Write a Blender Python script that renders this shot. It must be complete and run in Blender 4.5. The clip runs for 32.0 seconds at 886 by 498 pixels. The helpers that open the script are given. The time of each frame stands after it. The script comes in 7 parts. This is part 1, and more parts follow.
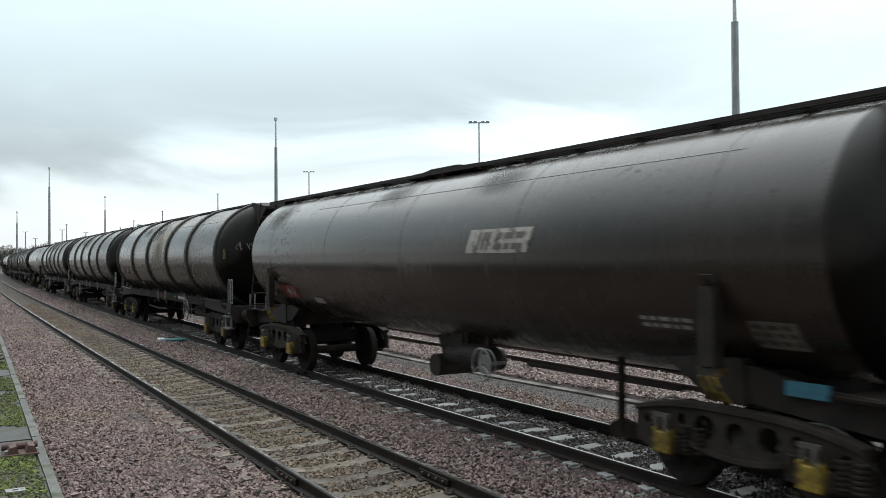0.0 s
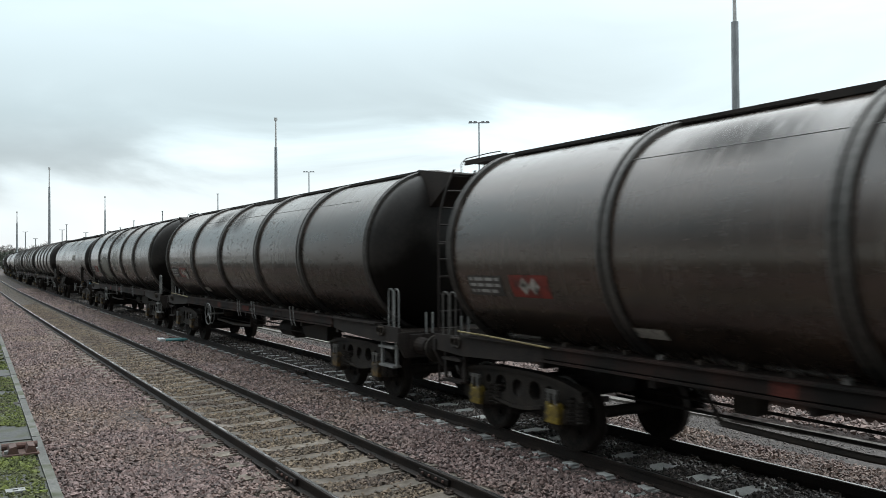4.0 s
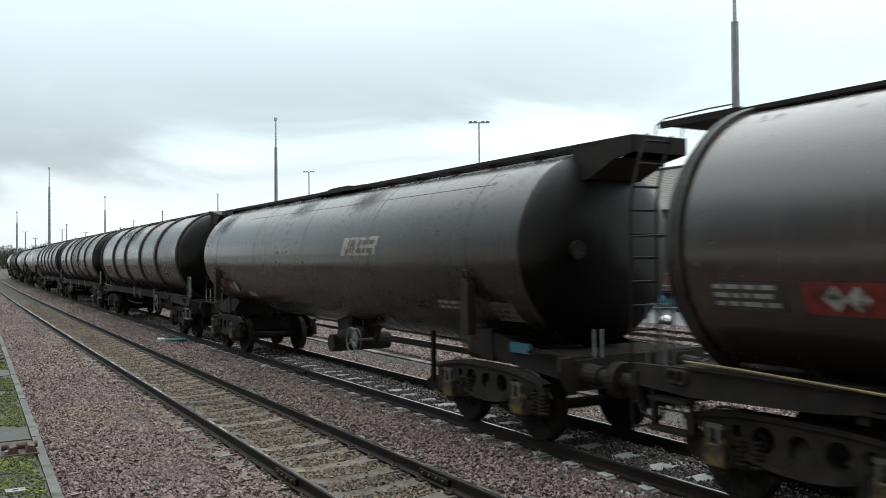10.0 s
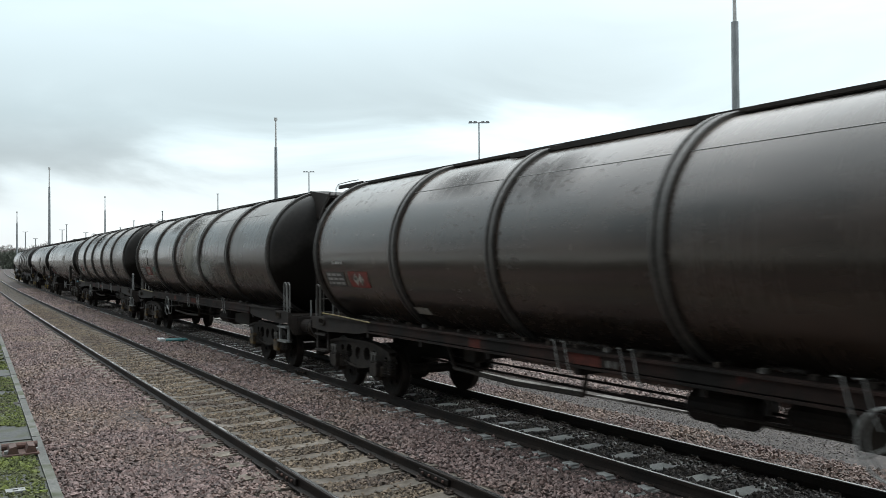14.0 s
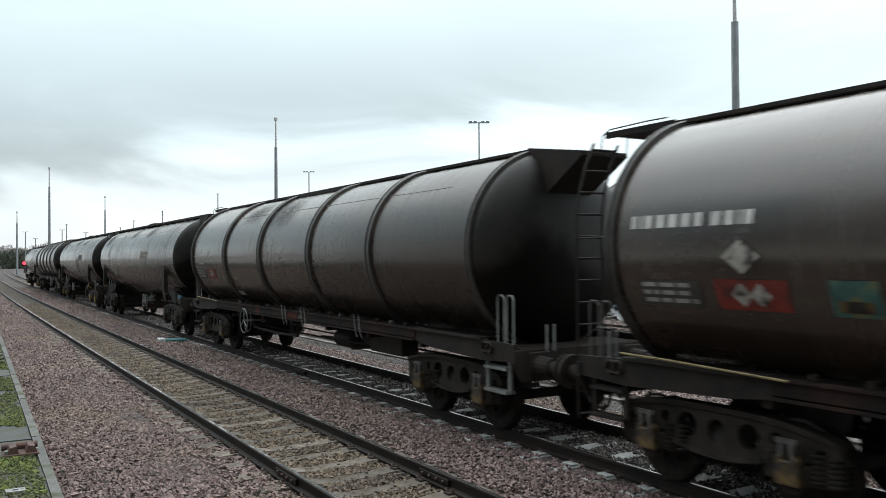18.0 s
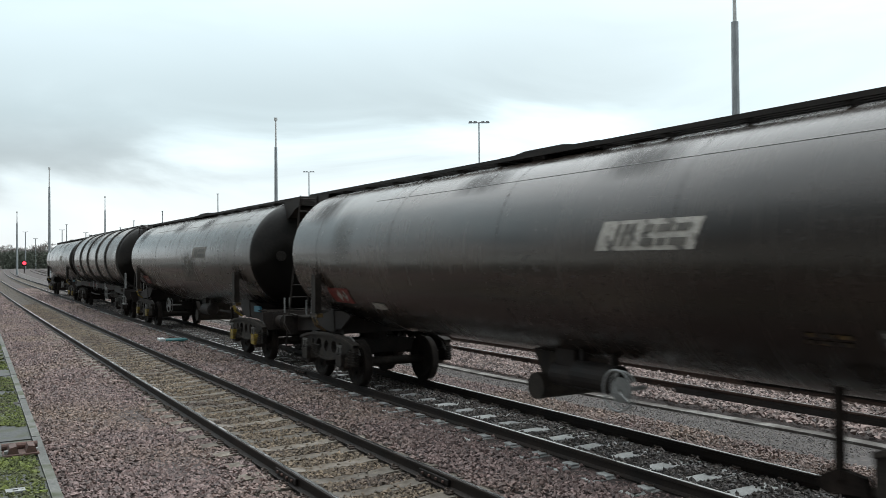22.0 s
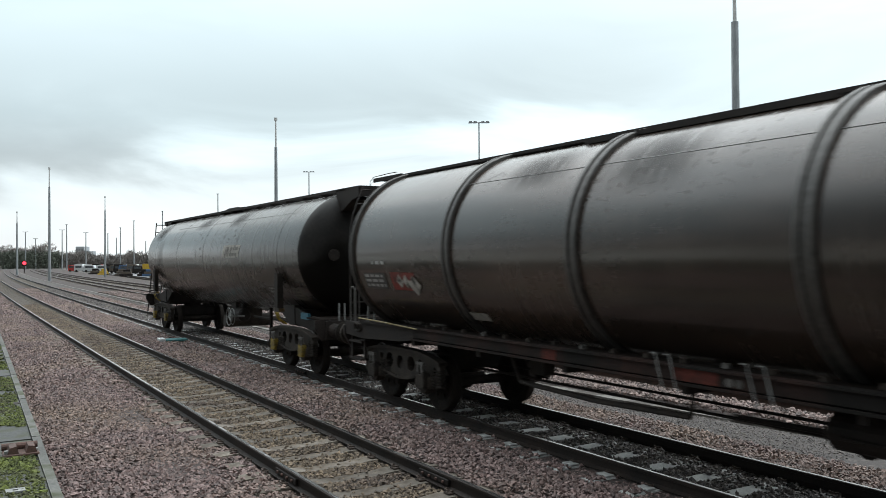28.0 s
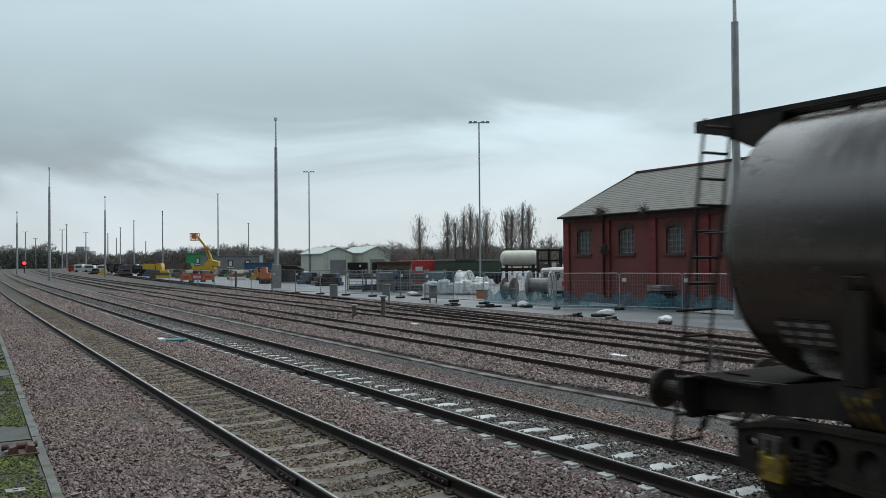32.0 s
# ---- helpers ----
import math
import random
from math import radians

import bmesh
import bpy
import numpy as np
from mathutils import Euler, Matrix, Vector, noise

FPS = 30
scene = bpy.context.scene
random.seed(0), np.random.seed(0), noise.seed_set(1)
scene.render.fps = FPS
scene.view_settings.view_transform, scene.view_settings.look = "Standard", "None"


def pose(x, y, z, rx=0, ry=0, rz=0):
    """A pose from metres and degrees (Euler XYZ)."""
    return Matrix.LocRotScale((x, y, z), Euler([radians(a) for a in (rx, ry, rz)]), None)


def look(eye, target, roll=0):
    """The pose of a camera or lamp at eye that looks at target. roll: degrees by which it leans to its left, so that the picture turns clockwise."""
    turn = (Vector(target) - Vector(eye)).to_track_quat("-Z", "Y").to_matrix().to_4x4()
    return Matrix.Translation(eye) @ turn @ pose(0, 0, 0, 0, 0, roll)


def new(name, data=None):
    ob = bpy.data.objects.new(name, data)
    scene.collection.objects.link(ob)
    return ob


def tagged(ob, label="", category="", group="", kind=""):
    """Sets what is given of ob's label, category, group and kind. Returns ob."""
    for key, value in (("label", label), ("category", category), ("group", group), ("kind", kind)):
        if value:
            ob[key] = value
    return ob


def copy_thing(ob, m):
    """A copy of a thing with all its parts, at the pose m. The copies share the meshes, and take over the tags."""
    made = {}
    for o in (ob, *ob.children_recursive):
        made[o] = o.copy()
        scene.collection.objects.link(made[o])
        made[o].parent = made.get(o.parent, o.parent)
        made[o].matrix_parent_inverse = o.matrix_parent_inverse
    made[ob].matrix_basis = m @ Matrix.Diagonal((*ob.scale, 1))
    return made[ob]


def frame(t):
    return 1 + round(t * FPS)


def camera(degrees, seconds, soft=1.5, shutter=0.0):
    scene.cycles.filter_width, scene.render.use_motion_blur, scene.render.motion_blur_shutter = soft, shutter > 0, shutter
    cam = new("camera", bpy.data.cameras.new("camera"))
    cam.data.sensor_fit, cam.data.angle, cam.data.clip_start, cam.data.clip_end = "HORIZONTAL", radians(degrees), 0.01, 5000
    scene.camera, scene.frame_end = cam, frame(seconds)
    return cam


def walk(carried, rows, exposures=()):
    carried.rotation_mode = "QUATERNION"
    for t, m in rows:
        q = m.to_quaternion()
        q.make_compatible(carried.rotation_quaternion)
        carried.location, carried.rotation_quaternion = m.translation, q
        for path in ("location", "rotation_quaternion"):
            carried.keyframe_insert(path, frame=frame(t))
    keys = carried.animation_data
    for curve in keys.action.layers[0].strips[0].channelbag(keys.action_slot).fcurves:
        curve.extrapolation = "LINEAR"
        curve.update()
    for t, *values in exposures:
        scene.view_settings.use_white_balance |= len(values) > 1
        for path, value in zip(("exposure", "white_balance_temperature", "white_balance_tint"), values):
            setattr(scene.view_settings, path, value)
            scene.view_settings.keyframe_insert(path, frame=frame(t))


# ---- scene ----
cam = camera(56.02, 32.0, soft=0.6, shutter=0.35)
EYE = Vector((0.0, 0.0, 2.55))
YAW, PITCH = radians(30.763), radians(0.69)
AIM = EYE + 20 * Vector((math.sin(YAW) * math.cos(PITCH), math.cos(YAW) * math.cos(PITCH), math.sin(PITCH)))
HOLD = look(EYE, AIM, -0.451)
walk(cam, [(0.0, HOLD), (32.0, HOLD)], exposures=[(0.0, 0.06, 6520, 12), (29.0, 0.06, 6520, 12), (30.5, 0.02, 6440, 12), (31.2, -0.1, 6280, 11), (32.0, -0.5, 6240, 10)])

# ---- world and sun ----
SUN = Vector((0.62, 0.54, 0.57)).normalized()      # where the cloud is thinnest


def make_world():
    """Overcast: a cloud deck, brightest towards the veiled sun, over a thin share of clear sky."""
    world = bpy.data.worlds.new("overcast_sky")
    scene.world = world
    world.use_nodes = True
    nt = world.node_tree
    nt.nodes.clear()
    N, L = nt.nodes.new, nt.links.new

    def math_node(op, a, b=None):
        n = N("ShaderNodeMath"); n.operation = op
        for k, v in enumerate((a, b)):
            if v is None:
                continue
            if isinstance(v, (int, float)):
                n.inputs[k].default_value = v
            else:
                L(v, n.inputs[k])
        return n.outputs[0]

    def ramp_node(fac, lo, hi, to_lo, to_hi, smooth=False):
        n = N("ShaderNodeMapRange")
        n.inputs["From Min"].default_value, n.inputs["From Max"].default_value = lo, hi
        n.inputs["To Min"].default_value, n.inputs["To Max"].default_value = to_lo, to_hi
        if smooth:
            n.interpolation_type = "SMOOTHSTEP"
        L(fac, n.inputs["Value"])
        return n.outputs["Result"]

    def dot(vec, v):
        n = N("ShaderNodeVectorMath"); n.operation = "DOT_PRODUCT"
        L(vec, n.inputs[0]); n.inputs[1].default_value = v
        return n.outputs["Value"]

    out, bg, sky = N("ShaderNodeOutputWorld"), N("ShaderNodeBackground"), N("ShaderNodeTexSky")
    sky.sky_type, sky.sun_disc = "NISHITA", False
    sky.sun_elevation, sky.sun_rotation = math.asin(SUN.z), math.atan2(SUN.x, SUN.y)
    dim = N("ShaderNodeMix"); dim.data_type = "RGBA"; dim.blend_type = "MULTIPLY"
    dim.inputs["Factor"].default_value = 1.0
    dim.inputs["B"].default_value = (0.1, 0.1, 0.1, 1)
    L(sky.outputs["Color"], dim.inputs["A"])
    tc, mp = N("ShaderNodeTexCoord"), N("ShaderNodeMapping")
    way = tc.outputs["Generated"]
    mp.inputs["Scale"].default_value = (1.0, 1.0, 3.2)
    mp.inputs["Location"].default_value = (0.3, 0.15, 0.2)
    L(way, mp.inputs["Vector"])
    big = N("ShaderNodeTexNoise")
    big.inputs["Scale"].default_value, big.inputs["Detail"].default_value = 2.6, 7
    big.inputs["Roughness"].default_value, big.inputs["Distortion"].default_value = 0.5, 0.6
    L(mp.outputs["Vector"], big.inputs["Vector"])
    cloud = big.outputs["Fac"]
    # the heavy bank of cloud whose lower edge climbs away from the line
    along = dot(way, (math.cos(YAW), -math.sin(YAW), 0))
    up = dot(way, (0, 0, 1))
    rim = math_node("ADD", math_node("MULTIPLY", along, 0.10), 0.135)
    rim = math_node("ADD", rim, ramp_node(cloud, 0.3, 0.7, -0.05, 0.05))
    height = math_node("SUBTRACT", up, rim)
    under = ramp_node(height, -0.03, 0.035, 0.0, 1.0, True)
    over = ramp_node(height, 0.04, 0.19, 1.0, 0.25, True)
    bank = math_node("MULTIPLY", math_node("MULTIPLY", under, over), ramp_node(along, 0.05, 0.42, 1.0, 0.15, True))
    bank = math_node("MULTIPLY", bank, ramp_node(dot(way, (math.sin(YAW), math.cos(YAW), 0)), 0.1, 0.5, 0.0, 1.0, True))
    tone = math_node("SUBTRACT", ramp_node(cloud, 0.3, 0.7, 0.84, 1.12), math_node("MULTIPLY", bank, 0.33))
    facing = dot(way, SUN)
    glow = math_node("MINIMUM", ramp_node(facing, -1.0, 1.0, 0.68, 1.16), math_node("ADD", ramp_node(facing, -0.1, 0.35, 0.22, 1.0), ramp_node(facing, 0.3, 1.0, 0.0, 0.25)))
    lift = math_node("ADD", ramp_node(up, 0.0, 0.3, 0.97, 1.07), ramp_node(up, 0.3, 0.9, 0.0, 2.0))
    tone = math_node("MULTIPLY", math_node("MULTIPLY", tone, glow), lift)
    hue = N("ShaderNodeMix"); hue.data_type = "RGBA"
    hue.inputs["A"].default_value, hue.inputs["B"].default_value = (0.79, 0.962, 1.0, 1), (0.9, 0.98, 1.0, 1)
    L(ramp_node(up, 0.02, 0.16, 1.0, 0.0), hue.inputs["Factor"])
    warm = N("ShaderNodeMix"); warm.data_type = "RGBA"
    warm.inputs["B"].default_value = (0.865, 0.965, 0.99, 1)
    L(ramp_node(up, 0.32, 0.6, 0.0, 1.0, True), warm.inputs["Factor"]); L(hue.outputs["Result"], warm.inputs["A"])
    tint = N("ShaderNodeMix"); tint.data_type = "RGBA"; tint.blend_type = "MULTIPLY"
    tint.inputs["Factor"].default_value = 1.0
    L(warm.outputs["Result"], tint.inputs["A"]); L(tone, tint.inputs["B"])
    mix = N("ShaderNodeMix"); mix.data_type = "RGBA"
    mix.inputs["Factor"].default_value = 0.92
    L(dim.outputs["Result"], mix.inputs["A"]); L(tint.outputs["Result"], mix.inputs["B"])
    L(mix.outputs["Result"], bg.inputs["Color"])
    bg.inputs["Strength"].default_value = 1.0
    L(bg.outputs["Background"], out.inputs["Surface"])


make_world()
sun_data = bpy.data.lights.new("sun", "SUN")
sun_data.energy, sun_data.angle, sun_data.color = 0.6, radians(100), (1.0, 0.9, 0.78)
sun = new("sun", sun_data)
sun.matrix_world = look(SUN * 80, (0, 0, 0))

# ---- materials ----
def surface(name, dark, light, rough=0.7, metal=0.0, scale=3.0, fine=40.0, bump=0.2, depth=0.01, stretch=(1, 1, 1),
            spots=None, spot_scale=1.0, spot_at=(0.55, 0.7), vary=0.0, island=0.0, rough_var=0.15, spec=0.5):
    """Two colours mixed by noise at two scales, with relief; spots: a third colour in patches; vary, island: change by object or by piece."""
    ma = bpy.data.materials.new(name)
    ma.use_nodes = True
    nt = ma.node_tree
    N, L = nt.nodes.new, nt.links.new
    b = nt.nodes["Principled BSDF"]
    tc = N("ShaderNodeTexCoord")
    mp = N("ShaderNodeMapping")
    mp.inputs["Scale"].default_value = stretch
    L(tc.outputs["Object"], mp.inputs["Vector"])
    n1 = N("ShaderNodeTexNoise"); n1.inputs["Scale"].default_value = scale; n1.inputs["Detail"].default_value = 5
    n2 = N("ShaderNodeTexNoise"); n2.inputs["Scale"].default_value = fine; n2.inputs["Detail"].default_value = 3
    L(mp.outputs["Vector"], n1.inputs["Vector"]); L(mp.outputs["Vector"], n2.inputs["Vector"])
    mixn = N("ShaderNodeMath"); mixn.operation = "MULTIPLY_ADD"
    mixn.inputs[1].default_value = 0.4
    L(n2.outputs["Fac"], mixn.inputs[0])
    half = N("ShaderNodeMath"); half.operation = "MULTIPLY"; half.inputs[1].default_value = 0.6
    L(n1.outputs["Fac"], half.inputs[0]); L(half.outputs[0], mixn.inputs[2])
    r = N("ShaderNodeValToRGB")
    r.color_ramp.elements[0].position, r.color_ramp.elements[0].color = 0.36, (*dark, 1)
    r.color_ramp.elements[1].position, r.color_ramp.elements[1].color = 0.64, (*light, 1)
    L(mixn.outputs[0], r.inputs["Fac"])
    col = r.outputs["Color"]
    if spots:
        n3 = N("ShaderNodeTexNoise"); n3.inputs["Scale"].default_value = spot_scale; n3.inputs["Detail"].default_value = 6
        L(mp.outputs["Vector"], n3.inputs["Vector"])
        mr = N("ShaderNodeMapRange")
        mr.inputs["From Min"].default_value, mr.inputs["From Max"].default_value = spot_at
        L(n3.outputs["Fac"], mr.inputs["Value"])
        mx = N("ShaderNodeMix"); mx.data_type = "RGBA"
        mx.inputs["B"].default_value = (*spots, 1)
        L(mr.outputs["Result"], mx.inputs["Factor"]); L(col, mx.inputs["A"])
        col = mx.outputs["Result"]
    for amount, node, socket in ((vary, "ShaderNodeObjectInfo", "Random"), (island, "ShaderNodeNewGeometry", "Random Per Island")):
        if amount:
            info = N(node)
            mr = N("ShaderNodeMapRange")
            mr.inputs["To Min"].default_value, mr.inputs["To Max"].default_value = 1 - amount, 1 + amount
            L(info.outputs[socket], mr.inputs["Value"])
            mx = N("ShaderNodeMix"); mx.data_type = "RGBA"; mx.blend_type = "MULTIPLY"
            mx.inputs["Factor"].default_value = 1.0
            L(col, mx.inputs["A"]); L(mr.outputs["Result"], mx.inputs["B"])
            col = mx.outputs["Result"]
    L(col, b.inputs["Base Color"])
    rr = N("ShaderNodeMapRange")
    rr.inputs["To Min"].default_value, rr.inputs["To Max"].default_value = max(0.02, rough - rough_var), min(1, rough + rough_var)
    L(n1.outputs["Fac"], rr.inputs["Value"]); L(rr.outputs["Result"], b.inputs["Roughness"])
    b.inputs["Metallic"].default_value = metal
    b.inputs["Specular IOR Level"].default_value = spec
    if bump:
        bp = N("ShaderNodeBump")
        bp.inputs["Strength"].default_value, bp.inputs["Distance"].default_value = bump, depth
        L(mixn.outputs[0], bp.inputs["Height"]); L(bp.outputs["Normal"], b.inputs["Normal"])
    return ma


M = {}
def tank_paint(name, dust):
    """Glossy black-brown paint under road film: drips down the sides, dusty blotches, specks and shallow dents, different on each tank; dust thickens the film."""
    ma = bpy.data.materials.new(name)
    ma.use_nodes = True
    nt = ma.node_tree
    N, L = nt.nodes.new, nt.links.new
    b = nt.nodes["Principled BSDF"]
    tc, info = N("ShaderNodeTexCoord"), N("ShaderNodeObjectInfo")
    shift = N("ShaderNodeMath"); shift.operation = "MULTIPLY"; shift.inputs[1].default_value = 40.0
    L(info.outputs["Random"], shift.inputs[0])

    def noise(stretch, scale, detail, rough, lo, hi):
        mp = N("ShaderNodeMapping"); mp.inputs["Scale"].default_value = stretch
        L(tc.outputs["Object"], mp.inputs["Vector"])
        n = N("ShaderNodeTexNoise"); n.noise_dimensions = "4D"
        n.inputs["Scale"].default_value, n.inputs["Detail"].default_value, n.inputs["Roughness"].default_value = scale, detail, rough
        L(mp.outputs["Vector"], n.inputs["Vector"]); L(shift.outputs[0], n.inputs["W"])
        r = N("ShaderNodeMapRange")
        r.inputs["From Min"].default_value, r.inputs["From Max"].default_value = lo, hi
        L(n.outputs["Fac"], r.inputs["Value"])
        return r.outputs["Result"], n.outputs["Fac"]

    def times(a, k):
        m = N("ShaderNodeMath"); m.operation = "MULTIPLY"
        L(a, m.inputs[0])
        if isinstance(k, (int, float)):
            m.inputs[1].default_value = k
        else:
            L(k, m.inputs[1])
        return m.outputs[0]

    def plus(a, c):
        m = N("ShaderNodeMath"); m.operation = "ADD"
        L(a, m.inputs[0])
        if isinstance(c, (int, float)):
            m.inputs[1].default_value = c
        else:
            L(c, m.inputs[1])
        return m.outputs[0]

    def over(col, fac, shade):
        m = N("ShaderNodeMix"); m.data_type = "RGBA"; m.inputs["B"].default_value = (*shade, 1)
        L(fac, m.inputs["Factor"])
        if isinstance(col, tuple):
            m.inputs["A"].default_value = (*col, 1)
        else:
            L(col, m.inputs["A"])
        return m.outputs["Result"]

    drips, _ = noise((0.35, 6.0, 0.35), 1.3, 8, 0.6, 0.5, 0.72)
    film, film_raw = noise((1.0, 0.5, 1.6), 0.9, 6, 0.55, 0.42, 0.7)
    specks, _ = noise((1.0, 1.0, 1.0), 11.0, 4, 0.6, 0.66, 0.74)
    where, _ = noise((1.0, 0.6, 1.0), 0.7, 3, 0.5, 0.5, 0.62)
    _, dents = noise((0.8, 0.45, 1.3), 1.1, 2, 0.4, 0.0, 1.0)
    # heavier matt soot on the leading half of each barrel
    sep = N("ShaderNodeSeparateXYZ"); L(tc.outputs["Object"], sep.inputs["Vector"])
    ragged = plus(sep.outputs["Y"], times(film_raw, 5.0))
    lead = N("ShaderNodeMapRange"); lead.interpolation_type = "SMOOTHSTEP"
    lead.inputs["From Min"].default_value, lead.inputs["From Max"].default_value = 2.6, -3.0
    L(ragged, lead.inputs["Value"])
    soot = lead.outputs["Result"]
    col = over((0.021 * dust, 0.0143 * dust, 0.0107 * dust), times(film, 0.6 * dust), (0.082, 0.0515, 0.0365))
    col = over(col, times(drips, 0.5 * dust), (0.055, 0.042, 0.033))
    col = over(col, times(times(specks, where), 0.5), (0.07, 0.064, 0.056))
    col = over(col, times(soot, 0.5), (0.017, 0.0122, 0.0094))
    L(col, b.inputs["Base Color"])
    rough = plus(times(soot, 0.05), plus(plus(times(film, 0.1), times(drips, 0.1)), 0.18))
    # flecks where the wet film has broken up
    fleck, _ = noise((1.0, 1.6, 3.0), 4.5, 5, 0.65, 0.57, 0.62)
    rough = plus(rough, times(times(fleck, where), 0.3))
    L(rough, b.inputs["Roughness"])
    gloss = N("ShaderNodeMapRange"); gloss.inputs["To Min"].default_value, gloss.inputs["To Max"].default_value = 0.95, 0.52
    L(soot, gloss.inputs["Value"]); L(gloss.outputs["Result"], b.inputs["Specular IOR Level"])
    bp = N("ShaderNodeBump"); bp.inputs["Strength"].default_value, bp.inputs["Distance"].default_value = 0.35, 0.03
    L(dents, bp.inputs["Height"]); L(bp.outputs["Normal"], b.inputs["Normal"])
    return ma


def dark_end():
    """Dark grey-brown dished ends, with a ragged near-black, duller area that widens downwards from the middle."""
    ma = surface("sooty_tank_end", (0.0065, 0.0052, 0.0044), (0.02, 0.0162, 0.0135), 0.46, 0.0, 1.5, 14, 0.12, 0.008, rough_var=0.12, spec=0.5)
    nt = ma.node_tree
    N, L = nt.nodes.new, nt.links.new
    b = nt.nodes["Principled BSDF"]
    tc, sep, n = N("ShaderNodeTexCoord"), N("ShaderNodeSeparateXYZ"), N("ShaderNodeTexNoise")
    L(tc.outputs["Object"], sep.inputs["Vector"])
    n.inputs["Scale"].default_value, n.inputs["Detail"].default_value = 2.2, 5
    L(tc.outputs["Object"], n.inputs["Vector"])

    def op(kind, a, k):
        m = N("ShaderNodeMath"); m.operation = kind
        L(a, m.inputs[0])
        if isinstance(k, (int, float)):
            m.inputs[1].default_value = k
        else:
            L(k, m.inputs[1])
        return m.outputs[0]
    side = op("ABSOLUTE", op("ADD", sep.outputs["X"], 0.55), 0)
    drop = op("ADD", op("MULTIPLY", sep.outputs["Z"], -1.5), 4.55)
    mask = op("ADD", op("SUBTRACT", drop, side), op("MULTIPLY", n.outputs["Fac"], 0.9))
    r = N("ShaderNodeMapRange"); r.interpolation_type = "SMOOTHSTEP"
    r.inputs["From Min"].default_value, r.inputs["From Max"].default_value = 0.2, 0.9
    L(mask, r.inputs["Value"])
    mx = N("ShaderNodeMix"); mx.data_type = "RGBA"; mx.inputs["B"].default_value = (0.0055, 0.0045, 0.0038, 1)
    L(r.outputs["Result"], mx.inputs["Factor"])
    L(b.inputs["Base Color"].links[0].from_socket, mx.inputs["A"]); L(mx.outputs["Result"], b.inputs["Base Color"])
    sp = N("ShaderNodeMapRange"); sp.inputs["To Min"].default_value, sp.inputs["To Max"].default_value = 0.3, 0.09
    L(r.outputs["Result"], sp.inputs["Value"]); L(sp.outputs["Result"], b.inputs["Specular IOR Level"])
    return ma


M["tank"] = tank_paint("dusty_tank_paint", 1.18)
M["clean_tank"] = tank_paint("glossy_tank_paint", 0.74)
M["tank_end"] = dark_end()
M["ring"] = surface("ring_paint", (0.0216, 0.0192, 0.01728), (0.084, 0.0768, 0.0696), 0.4, 0.0, 2, 20, 0.2, spec=0.55)
M["black"] = surface("sooty_black_steel", (0.01001, 0.007874, 0.006969), (0.03335, 0.02574, 0.02211), 0.7, 0.0, 3, 40, 0.3, vary=0.2, spec=0.25)
M["grime"] = surface("oily_brown_steel", (0.01059, 0.008738, 0.007197), (0.04502, 0.0347, 0.02699), 0.7, 0.0, 4, 40, 0.4, vary=0.2, spec=0.25)
M["deck"] = surface("sooty_deck_plate", (0.00792, 0.006235, 0.005365), (0.02692, 0.0203, 0.01711), 0.9, 0.0, 4, 40, 0.4, spec=0.08)
M["worn_iron"] = surface("worn_dull_iron", (0.045, 0.042, 0.038), (0.13, 0.122, 0.112), 0.6, 0.1, 3, 30, 0.1)
M["red_sill"] = surface("grimy_brown_solebar", (0.013, 0.0082, 0.0068), (0.042, 0.021, 0.0165), 0.75, 0.0, 5, 40, 0.3, spots=(0.009, 0.0075, 0.0065), spot_scale=0.8, spot_at=(0.42, 0.6), spec=0.2)
M["red_patch"] = surface("rusty_red_paint", (0.05, 0.014, 0.0105), (0.125, 0.032, 0.023), 0.75, 0.0, 5, 40, 0.3, spots=(0.014, 0.0095, 0.008), spot_scale=2.0, spot_at=(0.48, 0.6), spec=0.2)
M["bogie"] = surface("cast_steel_grime", (0.01022, 0.008272, 0.00702), (0.04089, 0.03276, 0.02652), 0.75, 0.0, 4, 45, 0.4, vary=0.25, spec=0.25)
M["crest"] = surface("faded_crest", (0.025, 0.075, 0.07), (0.07, 0.17, 0.13), 0.6, 0.0, 6, 30, 0.0, spots=(0.14, 0.13, 0.06), spot_scale=6, spot_at=(0.5, 0.62))
M["wheel"] = surface("wheel_steel", (0.01293, 0.01067, 0.00944), (0.03879, 0.0316, 0.02709), 0.8, 0.0, 5, 40, 0.2, spec=0.12)
M["yellow"] = surface("yellow_damper_paint", (0.136, 0.088, 0.0096), (0.32, 0.224, 0.02), 0.6, 0.0, 5, 40, 0.2, spots=(0.028, 0.0184, 0.008), spot_scale=7, spot_at=(0.46, 0.62), vary=0.3)
M["ochre"] = surface("ochre_damper_paint", (0.0575, 0.0345, 0.0138), (0.1725, 0.1058, 0.0299), 0.7, 0.0, 5, 40, 0.2, spots=(0.02, 0.015, 0.011), spot_scale=6, spot_at=(0.42, 0.56))
M["white_print"] = surface("white_print", (0.4, 0.39, 0.37), (0.6, 0.59, 0.56), 0.5, 0.0, 5, 30, 0.0)
M["rail_yellow"] = surface("faded_rail_yellow", (0.16, 0.12, 0.05), (0.34, 0.27, 0.12), 0.6, 0.0, 4, 30, 0.1)
M["faded_panel"] = surface("worn_panel", (0.07, 0.062, 0.052), (0.2, 0.18, 0.15), 0.6, 0.0, 5, 30, 0.1)
M["galv"] = surface("galvanised_steel", (0.28, 0.3, 0.31), (0.42, 0.44, 0.45), 0.5, 0.5, 2, 30, 0.1)
